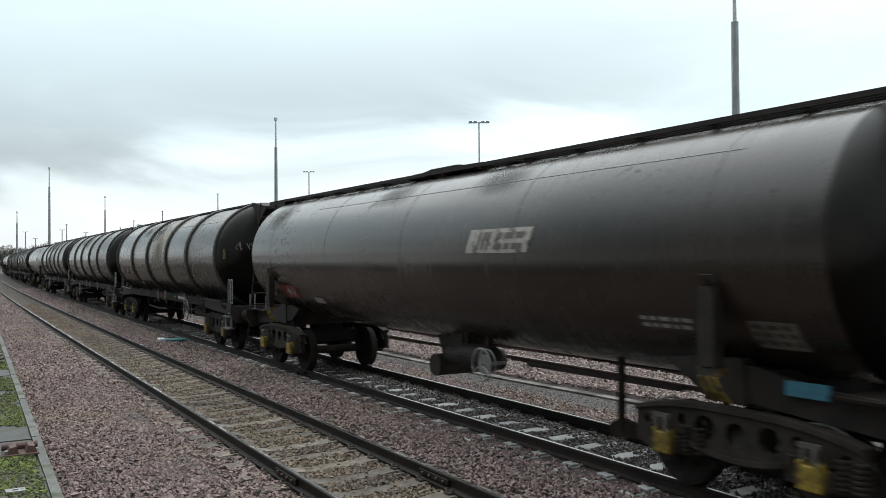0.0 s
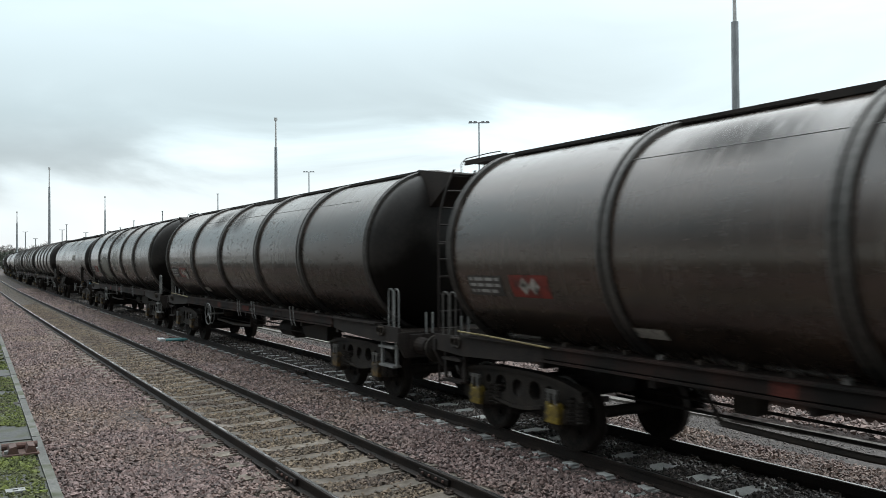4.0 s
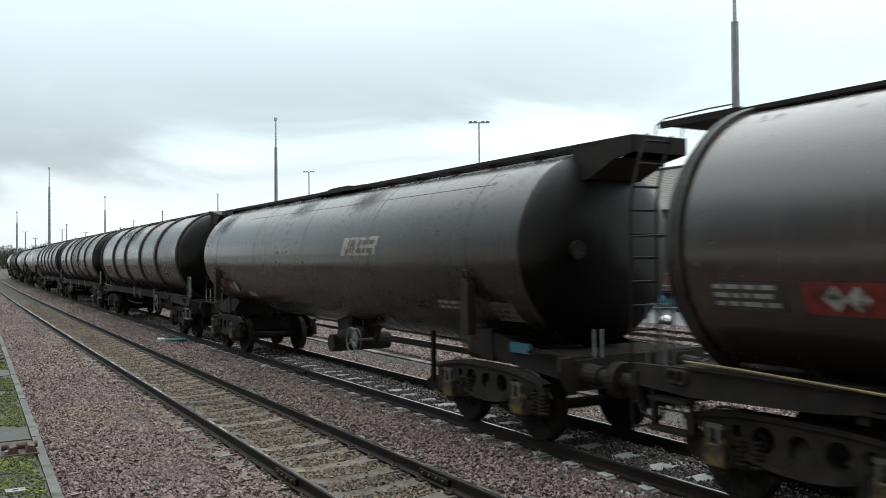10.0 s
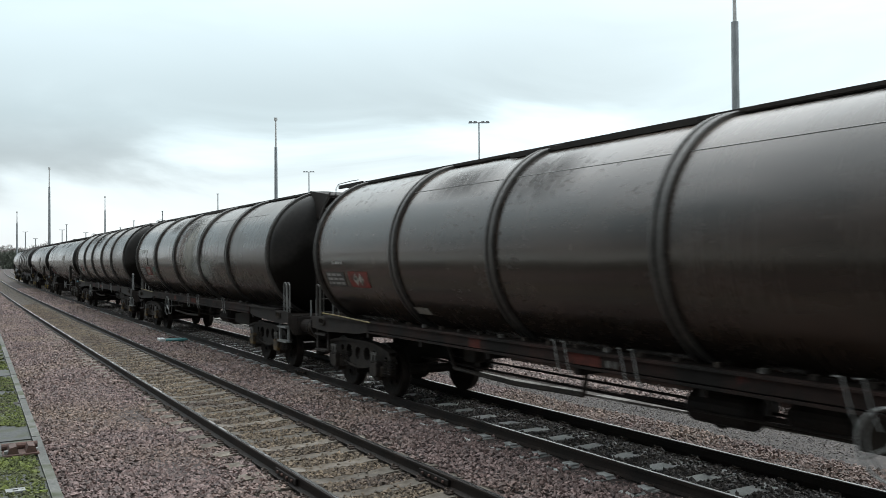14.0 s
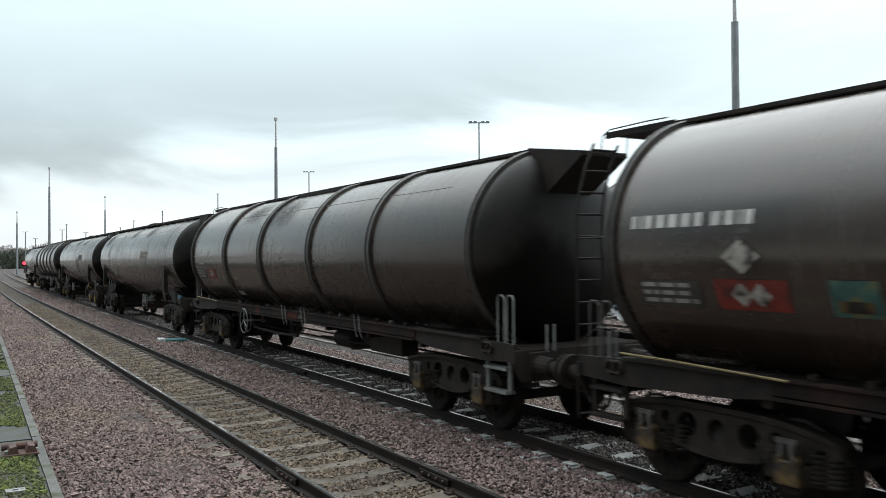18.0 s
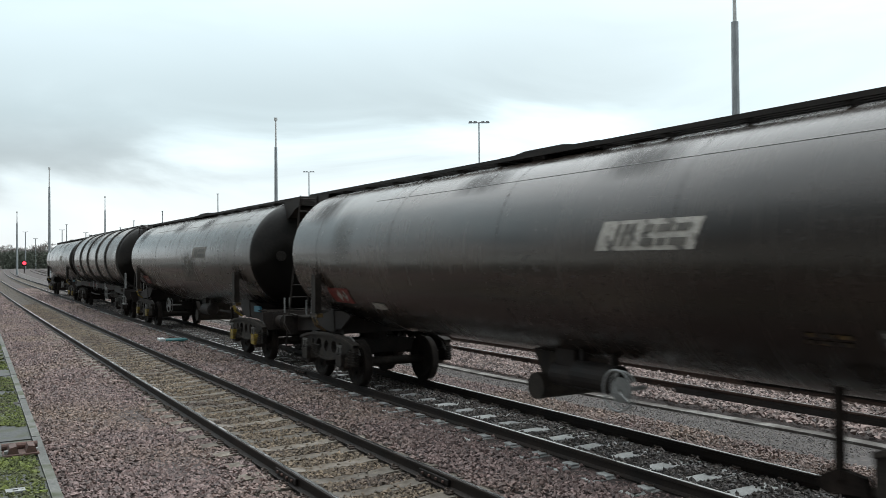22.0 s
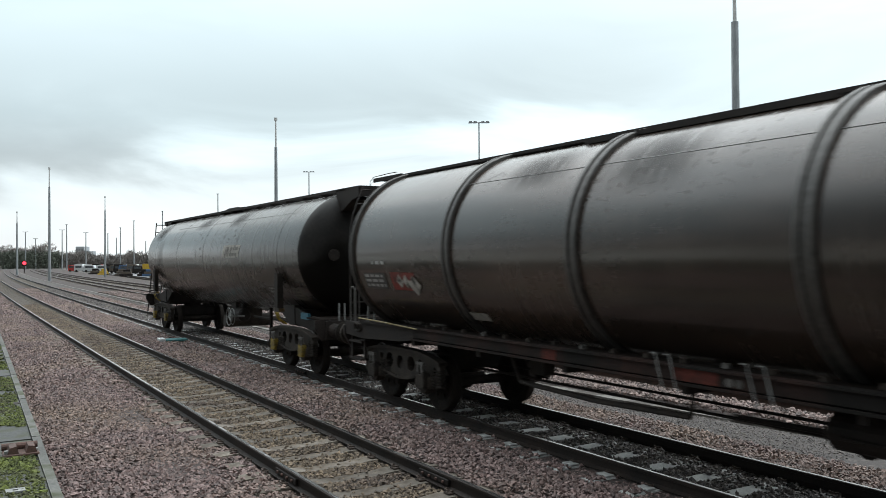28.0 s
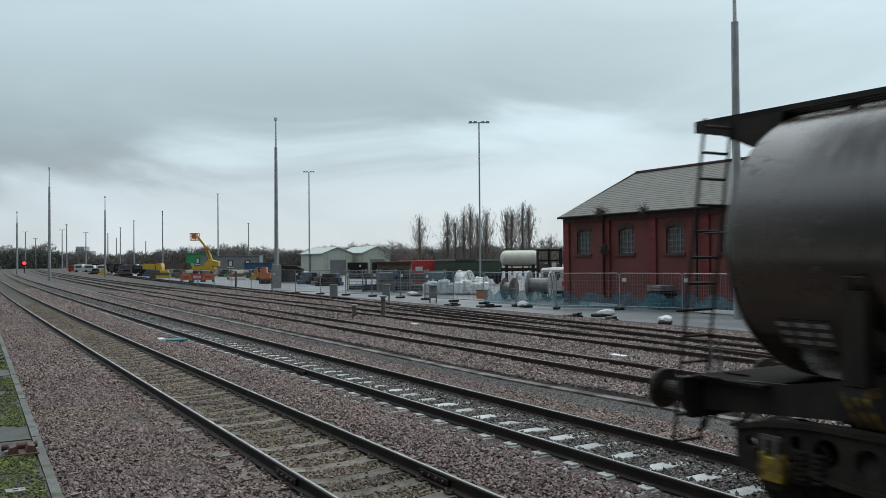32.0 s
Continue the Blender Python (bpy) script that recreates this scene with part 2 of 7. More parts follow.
M["dull_galv"] = surface("dull_galvanised_steel", (0.16, 0.16, 0.155), (0.3, 0.3, 0.29), 0.55, 0.3, 3, 30, 0.1)
M["panel"] = surface("faded_white_panel", (0.24, 0.2208, 0.1952), (0.544, 0.504, 0.456), 0.6, 0.0, 7, 30, 0.1, spots=(0.04, 0.035, 0.03), spot_scale=7, spot_at=(0.5, 0.66))
M["letter"] = surface("dark_print", (0.03, 0.028, 0.026), (0.07, 0.06, 0.055), 0.6, 0.0, 5, 30, 0.0)
M["faded_print"] = surface("faded_brown_print", (0.06, 0.053, 0.046), (0.16, 0.145, 0.125), 0.6, 0.0, 6, 30, 0.0)
M["pale_letter"] = surface("pale_print", (0.22, 0.21, 0.2), (0.4, 0.39, 0.37), 0.6, 0.0, 5, 30, 0.0)
M["hazard_red"] = surface("hazard_red", (0.11, 0.014, 0.01), (0.24, 0.03, 0.02), 0.5, 0.0, 4, 30, 0.0, spots=(0.04, 0.015, 0.012), spot_scale=5, spot_at=(0.5, 0.7))
M["blue_plate"] = surface("blue_plate", (0.015, 0.08, 0.12), (0.04, 0.17, 0.23), 0.5, 0.0, 4, 30, 0.0)
M["rail_side"] = surface("dark_rusty_rail", (0.0064, 0.00464, 0.00376), (0.0256, 0.0168, 0.0128), 0.7, 0.0, 2, 40, 0.3, spec=0.3)
M["clip"] = surface("rusty_rail_clip", (0.02, 0.014, 0.011), (0.075, 0.05, 0.038), 0.8, 0.0, 6, 60, 0.3)
M["rail_top"] = surface("worn_rail_head", (0.22, 0.215, 0.21), (0.4, 0.39, 0.38), 0.25, 0.9, 1, 30, 0.05)
M["sleeper"] = surface("dirty_concrete_sleeper", (0.07912, 0.06624, 0.05336), (0.2134, 0.1803, 0.1472), 0.9, 0.0, 5, 60, 0.5, vary=0.3, spots=(0.082, 0.063, 0.046), spot_scale=3.5, spot_at=(0.48, 0.68))
M["white_sleeper"] = surface("pale_concrete_sleeper", (0.216, 0.216, 0.2106), (0.45, 0.45, 0.433), 0.75, 0.0, 3, 40, 0.3, vary=0.3)
# bed colour far darker than the stones, to darken the gaps between them
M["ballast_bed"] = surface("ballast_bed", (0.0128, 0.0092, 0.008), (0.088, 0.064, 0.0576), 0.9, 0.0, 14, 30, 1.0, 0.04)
M["stone"] = surface("ballast_stone", (0.0893, 0.05734, 0.0517), (0.235, 0.1626, 0.1485), 0.65, 0.0, 6, 60, 0.0, spots=(0.185, 0.13, 0.102), spot_scale=0.35, spot_at=(0.46, 0.66), island=0.55)
M["stone_tan"] = surface("silty_ballast_stone", (0.08096, 0.05896, 0.03872), (0.2156, 0.161, 0.1109), 0.75, 0.0, 5, 60, 0.0, spots=(0.1, 0.072, 0.055), spot_scale=0.8, spot_at=(0.5, 0.65), island=0.6)
M["stone_dark"] = surface("oily_ballast_stone", (0.036, 0.029, 0.0255), (0.13, 0.106, 0.094), 0.6, 0.0, 6, 60, 0.0, island=0.7)
M["stone_grey"] = surface("grey_ballast_stone", (0.1, 0.069, 0.061), (0.255, 0.188, 0.168), 0.7, 0.0, 6, 60, 0.0, island=0.7)
M["asphalt"] = surface("gritty_cinder", (0.032, 0.0264, 0.0248), (0.08, 0.0672, 0.0624), 0.9, 0.0, 1.2, 45, 0.8, 0.02, spots=(0.1, 0.0824, 0.0752), spot_scale=11, spot_at=(0.55, 0.66))
M["yard"] = surface("wet_yard_concrete", (0.08, 0.0824, 0.0856), (0.168, 0.172, 0.176), 0.5, 0.0, 0.3, 20, 0.2, rough_var=0.3)
M["earth"] = surface("dark_earth_gravel", (0.06, 0.052, 0.045), (0.16, 0.14, 0.12), 0.9, 0.0, 0.5, 20, 0.5)
M["trough"] = surface("dirty_trough_concrete", (0.091, 0.0832, 0.0741), (0.247, 0.2314, 0.2106), 0.9, 0.0, 2.5, 40, 0.3, spots=(0.06, 0.05, 0.043), spot_scale=1.6, spot_at=(0.48, 0.6))
M["siding_rail"] = surface("brown_siding_rail", (0.024, 0.016, 0.013), (0.075, 0.046, 0.036), 0.75, 0.0, 2, 40, 0.3, spec=0.3)


# ---- mesh helpers ----
def part(name, bm, material, parent, label="", smooth=False):
    """Links a bmesh as one mesh object under a thing or a part."""
    me = bpy.data.meshes.new(name)
    bm.normal_update()
    bm.to_mesh(me)
    bm.free()
    if smooth:
        for p in me.polygons:
            p.use_smooth = True
    me.materials.append(M[material] if isinstance(material, str) else material)
    ob = new(name, me)
    if parent is not None:
        ob.parent = parent
    if label:
        ob["label"] = label
    return ob


def shared(name, me, parent, m):
    """One more object on an existing mesh."""
    ob = new(name, me)
    ob.parent = parent
    ob.matrix_basis = m
    return ob


def thing(name, label, category, group="", m=None, kind=""):
    ob = new(name)
    ob.empty_display_size = 0.2
    if m is not None:
        ob.matrix_basis = m
    return tagged(ob, label, category, group, kind)


def B():
    return bmesh.new()


def box(bm, x0, x1, y0, y1, z0, z1, bevel=0.0):
    r = bmesh.ops.create_cube(bm, size=1.0, matrix=Matrix.Translation(((x0 + x1) / 2, (y0 + y1) / 2, (z0 + z1) / 2))
                              @ Matrix.Diagonal((abs(x1 - x0), abs(y1 - y0), abs(z1 - z0), 1)))
    if bevel:
        edges = list({e for v in r["verts"] for e in v.link_edges})
        bmesh.ops.bevel(bm, geom=edges, offset=bevel, segments=1, affect="EDGES")
    return bm


def rod(bm, a, b, r, seg=8, r2=None):
    a, b = Vector(a), Vector(b)
    d = b - a
    m = Matrix.Translation((a + b) / 2) @ d.to_track_quat("Z", "Y").to_matrix().to_4x4()
    bmesh.ops.create_cone(bm, cap_ends=True, segments=seg, radius1=r, radius2=r if r2 is None else r2, depth=d.length, matrix=m)
    return bm


def tube(bm, pts, r, seg=6):
    """A round bar bent through the points, in one skin; a closed run of points makes a ring."""
    pts = [Vector(p) for p in pts]
    closed = (pts[0] - pts[-1]).length < 1e-6
    if closed:
        pts = pts[:-1]
    n = len(pts)
    rings, ref = [], None
    for i, p in enumerate(pts):
        a = pts[i - 1] if (i or closed) else p
        c = pts[(i + 1) % n] if (i < n - 1 or closed) else p
        d = (c - a).normalized()
        if ref is None:
            ref = d.orthogonal()
        u = (ref - d * ref.dot(d)).normalized()
        ref = u
        v = d.cross(u)
        rings.append([bm.verts.new(p + r * (math.cos(2 * math.pi * k / seg) * u + math.sin(2 * math.pi * k / seg) * v)) for k in range(seg)])
    for i in range(n if closed else n - 1):
        a, c = rings[i], rings[(i + 1) % n]
        for k in range(seg):
            bm.faces.new((a[k], a[(k + 1) % seg], c[(k + 1) % seg], c[k]))
    if not closed:
        bm.faces.new(rings[0][::-1]); bm.faces.new(rings[-1])
    return bm


def prism(bm, poly, lo, hi, axis="x"):
    """A flat outline drawn out along an axis; the outline is (y, z), (x, z) or (x, y)."""
    def at(p, k):
        return (k, p[0], p[1]) if axis == "x" else (p[0], k, p[1]) if axis == "y" else (p[0], p[1], k)
    lower = [bm.verts.new(at(p, lo)) for p in poly]
    upper = [bm.verts.new(at(p, hi)) for p in poly]
    n = len(poly)
    faces = [bm.faces.new(lower), bm.faces.new(upper[::-1])]
    for i in range(n):
        faces.append(bm.faces.new((lower[i], upper[i], upper[(i + 1) % n], lower[(i + 1) % n])))
    bmesh.ops.recalc_face_normals(bm, faces=faces)
    return bm


def lathe(bm, prof, z=0.0, seg=48, x=0.0):
    """A body of revolution round a line along y at height z; prof is (y, radius)."""
    rings = []
    for y, r in prof:
        if r < 1e-4:
            rings.append([bm.verts.new((x, y, z))])
        else:
            rings.append([bm.verts.new((x + r * math.sin(2 * math.pi * i / seg), y, z + r * math.cos(2 * math.pi * i / seg))) for i in range(seg)])
    faces = []
    for a, b in zip(rings, rings[1:]):
        for i in range(seg):
            j = (i + 1) % seg
            if len(a) == 1 and len(b) == 1:
                continue
            if len(a) == 1:
                faces.append(bm.faces.new((a[0], b[i], b[j])))
            elif len(b) == 1:
                faces.append(bm.faces.new((a[i], b[0], a[j])))
            else:
                faces.append(bm.faces.new((a[i], b[i], b[j], a[j])))
    bmesh.ops.recalc_face_normals(bm, faces=faces)
    return bm


def hoop(bm, c, r, t, axis="x", n=20, seg=5):
    """A ring of round bar about c."""
    pts = []
    for i in range(n + 1):
        a = 2 * math.pi * (i % n) / n
        u, v = r * math.cos(a), r * math.sin(a)
        pts.append((c[0], c[1] + u, c[2] + v) if axis == "x" else (c[0] + u, c[1], c[2] + v) if axis == "y" else (c[0] + u, c[1] + v, c[2]))
    return tube(bm, pts, t, seg)


def mesh_object(name, verts, faces, material, parent=None, smooth=False):
    me = bpy.data.meshes.new(name)
    me.from_pydata([tuple(v) for v in verts], [], [tuple(f) for f in faces])
    me.materials.append(M[material] if isinstance(material, str) else material)
    if smooth:
        me.polygons.foreach_set("use_smooth", [True] * len(me.polygons))
    ob = new(name, me)
    if parent is not None:
        ob.parent = parent
    return ob


# ---- the lie of the line ----
TRACK_1, TRACK_2 = 4.339, 7.958          # centre lines beside the camera
GAUGE = 1.505                            # between the middles of the rail heads
BEND, BEND_FROM = 0.000217, 20.0


def swing(y):
    """How far the lines have bent to the right at y."""
    return 0.5 * BEND * max(0.0, y - BEND_FROM) ** 2


YS = [-240, -120, -60, -20, 0, 4, 8, 12, 16, 20] + [20 + 5 * i for i in range(1, 29)] + [180, 200, 225, 250, 280, 320, 380]


def sweep(name, outline, material, parent, x=0.0, ys=YS, lean=None, shut=True):
    """An outline (x, z) drawn along the line; lean gives the further shift in x at y."""
    verts, faces = [], []
    n = len(outline)
    for y in ys:
        o = x + swing(y) + (lean(y) if lean else 0.0)
        verts += [(o + px, y, pz) for px, pz in outline]
    for k in range(len(ys) - 1):
        for i in range(n if shut else n - 1):
            j = (i + 1) % n
            faces.append((k * n + i, k * n + j, (k + 1) * n + j, (k + 1) * n + i))
    ob = mesh_object(name, verts, faces, material, parent)
    bm = bmesh.new(); bm.from_mesh(ob.data); bmesh.ops.recalc_face_normals(bm, faces=bm.faces)
    if not shut:
        for f in bm.faces:
            if f.normal.z < 0:
                f.normal_flip()
    bm.to_mesh(ob.data); bm.free()
    return ob


# ---- ground ----
def veer(y):
    """The cable trough stands farther off beside the camera than up the line."""
    return np.clip(0.085 * (15.0 - y), 0.0, 0.6)


def build_ground():
    g = mesh_object("ground", [(-3000, -3000, -0.42), (3000, -3000, -0.42), (3000, 3000, -0.42), (-3000, 3000, -0.42)], [(0, 1, 2, 3)], "earth")
    tagged(g, "dark gravelly earth reaching to the horizon", "ground", kind="structure")
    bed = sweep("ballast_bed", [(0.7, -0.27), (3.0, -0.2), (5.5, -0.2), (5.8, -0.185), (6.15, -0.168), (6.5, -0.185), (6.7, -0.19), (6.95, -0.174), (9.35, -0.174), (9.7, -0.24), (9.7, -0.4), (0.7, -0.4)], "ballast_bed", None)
    tagged(bed, "pinkish granite ballast under two running lines", "ballast", kind="structure")
    path = sweep("walkway", [(9.6, -0.235), (11.5, -0.23), (11.5, -0.4), (9.6, -0.4)], "asphalt", None)
    tagged(path, "worn grey cinder walkway between the tracks", "path", kind="structure")
    trough = sweep("cable_trough", [(10.88, -0.19), (11.12, -0.19), (11.12, -0.4), (10.88, -0.4)], "trough", None, lean=veer)
    tagged(trough, "pale concrete cable trough along the walkway", "trough", kind="structure")
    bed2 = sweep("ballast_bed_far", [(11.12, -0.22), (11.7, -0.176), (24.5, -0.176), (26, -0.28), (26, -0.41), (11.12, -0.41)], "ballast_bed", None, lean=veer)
    tagged(bed2, "greyish ballast under the yard sidings", "ballast", kind="structure")


RAIL = [(-0.07, -0.159), (0.07, -0.159), (0.07, -0.148), (0.012, -0.125), (0.01, -0.045), (0.035, -0.035), (0.035, -0.006), (0.028, -0.001), (-0.028, -0.001), (-0.035, -0.006), (-0.035, -0.035), (-0.01, -0.045), (-0.012, -0.125), (-0.07, -0.148)]
HEAD = [(-0.016, -0.006), (0.02, -0.006), (0.02, 0.002), (-0.016, 0.002)]


def sleeper_mesh(material, flat=False):
    bm = B()
    if flat:
        box(bm, -1.25, 1.25, -0.13, 0.13, -0.36, -0.158, 0.012)
        box(bm, -1.0, -0.865, -0.1, 0.1, -0.16, -0.132, 0.006)
    else:
        prism(bm, [(-1.25, -0.36), (1.25, -0.36), (1.25, -0.18), (0.95, -0.165), (0.55, -0.165), (0.3, -0.19), (-0.3, -0.19), (-0.55, -0.165), (-0.95, -0.165), (-1.25, -0.18)], -0.13, 0.13, "y")
    me = bpy.data.meshes.new("sleeper")
    bm.to_mesh(me); bm.free()
    me.materials.append(M[material])
    return me


def clip_mesh():
    bm = B()
    tube(bm, [(0.06, -0.05, -0.15), (0.1, -0.06, -0.115), (0.145, -0.03, -0.11), (0.15, 0.03, -0.115), (0.11, 0.055, -0.12), (0.07, 0.03, -0.13)], 0.011, 5)
    box(bm, 0.075, 0.15, -0.06, 0.06, -0.165, -0.14, 0.006)
    me = bpy.data.meshes.new("rail_clip")
    bm.to_mesh(me); bm.free()
    me.materials.append(M["clip"])
    return me


def build_track(name, label, x, material, lean=None, near=(4, 60), far=160, clips=0.0, pitch=0.68, phase=0.0, rest_material=None):
    t = thing(name, label, "track", kind="structure")
    off = (lambda y: x + swing(y) + (lean(y) if lean else 0.0))
    for side in (-1, 1):
        r = sweep("rail", RAIL, "rail_side" if clips else "siding_rail", t, x + side * GAUGE / 2, lean=lean)
        sweep("rail_head", HEAD, "rail_top", r, x + side * GAUGE / 2, lean=lean)
    me = sleeper_mesh(material, material == "white_sleeper")
    y = near[0] + phase
    ck = clip_mesh() if clips else None
    while y < near[1]:
        shared("sleeper", me, t, Matrix.Translation((off(y), y, random.uniform(-0.006, 0.004))) @ Matrix.Rotation(random.uniform(-0.012, 0.012), 4, "Z"))
        if ck and y < clips:
            for side in (-1, 1):
                shared("rail_clip", ck, t, Matrix.Translation((off(y) + side * GAUGE / 2, y, 0)))
                shared("rail_clip", ck, t, Matrix.Translation((off(y) + side * GAUGE / 2, y, 0)) @ Matrix.Rotation(math.pi, 4, "Z"))
        y += pitch
    v, f = [], []
    base = [tuple(p.co) for p in me.vertices]
    polys = [tuple(p.vertices) for p in me.polygons]
    ys = [-230 + pitch * i for i in range(int((near[0] - 1 + 230) / pitch))]
    while y < far:
        ys.append(y); y += pitch
    for yy in ys:
        k = len(v)
        v += [(a + off(yy), b + yy, c) for a, b, c in base]
        f += [tuple(i + k for i in p) for p in polys]
    rest = mesh_object("sleeper_run", v, f, rest_material or material, t)
    rest["kind"] = "stuff"
    return t


# the sidings: centre line beside the camera, and its further shift in x at y
SIDINGS = [(13.52, lambda y: 0.006 * (y - 12)), (17.95, lambda y: -0.004 * (y - 20)), (21.15, lambda y: 0.033 * (y - 25)),
           (21.15, lambda y: 0.033 * (y - 25) - 0.05 * max(0.0, 50 - y))]


def build_tracks():
    build_track("track_1", "running line with concrete sleepers and rusty rails", TRACK_1, "sleeper", clips=24, phase=0.2)
    build_track("track_2", "running line carrying the tank train over pale sleepers", TRACK_2, "white_sleeper", clips=24, near=(4, 70), phase=0.5, rest_material="sleeper")
    build_track("track_3", "rusty siding of the yard beyond the walkway", SIDINGS[0][0], "sleeper", lean=SIDINGS[0][1], near=(8, 60))
    build_track("track_4", "rusty siding of the yard in dark ballast", SIDINGS[1][0], "sleeper", lean=SIDINGS[1][1], near=(10, 60))
    build_track("track_5", "outer rusty siding of the yard", SIDINGS[2][0], "sleeper", lean=SIDINGS[2][1], near=(12, 60))
    build_track("track_6", "rusty spur running into the outer siding", SIDINGS[3][0], "sleeper", lean=SIDINGS[3][1], near=(6, 44), far=46)


# ---- the tank wagons ----
TANK_Z, TANK_R, HALF = 2.68, 1.38, 9.4
BOGIE_Y, AXLE = 6.735, 0.915
WHEEL_R = 0.46


BELLY = 0.12
RIB_R, RIB_Z = 1.48, 2.69                # the ribbed barrels are wider than the smooth ones


def barrel(ribbed):
    """Radius and middle height of a barrel."""
    return (RIB_R, RIB_Z) if ribbed else (TANK_R, TANK_Z)


def belly(y):
    """How much the smooth barrels sag below the middle line at y."""
    return BELLY * max(0.0, min(1.0, (7.6 - abs(y)) / 2.2))


def side_x(y, z, lift, sag):
    size, mid = barrel(not sag)
    k = 1 + belly(y) if sag and z < mid else 1.0
    r = size + lift
    return r * math.sqrt(max(0.0, 1 - ((z - mid) / (r * k)) ** 2))


SAG = [False]


def curved(bm, y0, y1, z0, z1, lift=0.006, n=5, m=2, side=-1, slant=0.0, base=0.0):
    """A sheet bent to the tank's side between two heights; slant leans it forward above the height base."""
    grid = []
    for i in range(n + 1):
        z = z0 + (z1 - z0) * i / n
        row = []
        for j in range(m + 1):
            y = y0 + (y1 - y0) * j / m - slant * (z - base) - (0.0 if SAG[0] else 0.1)
            row.append(bm.verts.new((side * side_x(y, z, lift, SAG[0]), y, z)))
        grid.append(row)
    for i in range(n):
        for j in range(m):
            q = (grid[i][j], grid[i][j + 1], grid[i + 1][j + 1], grid[i + 1][j])
            bm.faces.new(q if side > 0 else q[::-1])
    return bm


def side_frame_mesh():
    """A heavy cast bogie side frame: a solid web with oval lightening holes, horns about the axleboxes and a raised rim."""
    bm = B()
    holes = ((0.0, 0.74, 0.13, 0.12), (0.4, 0.75, 0.14, 0.13), (-0.4, 0.75, 0.14, 0.13), (0.72, 0.79, 0.07, 0.07), (-0.72, 0.79, 0.07, 0.07), (1.22, 0.72, 0.06, 0.06), (-1.22, 0.72, 0.06, 0.06))

    def top(y):
        return 1.0 - 0.13 * (abs(y) / 1.36) ** 3

    def foot(y):
        a = abs(y)
        return 0.46 + 0.08 * (a / 0.6) ** 2 if a < 0.6 else 0.42 if a < 0.71 else 0.63 if a < 1.13 else 0.42 + 0.5 * max(0.0, a - 1.26)

    n = 72
    ys = [-1.4 + 2.8 * k / n for k in range(n + 1)]
    for y0, y1 in zip(ys, ys[1:]):
        c = (y0 + y1) / 2
        runs = [(foot(c), foot(c), top(y0), top(y1))]
        for hy, hz, ry, rz in holes:
            if abs(c - hy) < ry:
                d0 = rz * math.sqrt(max(0.0, 1 - ((y0 - hy) / ry) ** 2))
                d1 = rz * math.sqrt(max(0.0, 1 - ((y1 - hy) / ry) ** 2))
                runs = [(foot(c), foot(c), hz - d0, hz - d1), (hz + d0, hz + d1, top(y0), top(y1))]
        for a0, a1, b0, b1 in runs:
            prism(bm, [(y0, a0), (y1, a1), (y1, b1), (y0, b0)], -0.05, 0.05)
        prism(bm, [(y0, top(y0) - 0.05), (y1, top(y1) - 0.05), (y1, top(y1) + 0.004), (y0, top(y0) + 0.004)], -0.085, 0.085)
        if abs(c) < 0.6:
            prism(bm, [(y0, foot(c) - 0.004), (y1, foot(c) - 0.004), (y1, foot(c) + 0.045), (y0, foot(c) + 0.045)], -0.08, 0.08)
    for s in (-1, 1):
        for y in (0.655, 1.175):
            box(bm, -0.08, 0.08, s * y - 0.035, s * y + 0.035, 0.415, 0.68, 0.01)
    me = bpy.data.meshes.new("side_frame")
    bm.to_mesh(me); bm.free()
    me.materials.append(M["bogie"])
    return me


def wheel_mesh():
    bm = B()
    for s in (-1, 1):
        prof = [(0, 0.0), (0.05, 0.13), (0.05, 0.3), (0.09, 0.4), (0.09, WHEEL_R - 0.005), (-0.035, WHEEL_R), (-0.045, WHEEL_R + 0.028), (-0.07, WHEEL_R + 0.02), (-0.07, 0.38), (-0.02, 0.3), (-0.05, 0.12), (-0.05, 0.0)]
        part_bm = lathe(B(), [(s * y, r) for y, r in prof], 0, 32)
        me = bpy.data.meshes.new("w"); part_bm.to_mesh(me); part_bm.free()
        me.transform(Matrix.Translation((s * 0.752, 0, 0)) @ Matrix.Rotation(math.pi / 2, 4, "Z") @ Matrix.Scale(-1, 4, (0, 1, 0)))
        bm.from_mesh(me)
        bpy.data.meshes.remove(me)
        for k in range(6):
            a = k * math.pi / 3
            rod(bm, (s * 0.80, 0.22 * math.cos(a), 0.22 * math.sin(a)), (s * 0.83, 0.22 * math.cos(a), 0.22 * math.sin(a)), 0.035, 6)
    rod(bm, (-1.1, 0, 0), (1.1, 0, 0), 0.08, 12)
    bmesh.ops.recalc_face_normals(bm, faces=bm.faces)
    me = bpy.data.meshes.new("wheelset")
    bm.to_mesh(me); bm.free()
    me.materials.append(M["wheel"])
    return me


def spring_mesh():
    bm = B()
    for dy in (-0.09, 0.09):
        pts = []
        for i in range(37):
            a = i * math.pi / 3
            pts.append((0.07 * math.cos(a), dy + 0.07 * math.sin(a), 0.44 + 0.3 * i / 36))
        tube(bm, pts, 0.018, 5)
    me = bpy.data.meshes.new("coil_spring")
    bm.to_mesh(me); bm.free()
    me.materials.append(M["bogie"])
    return me


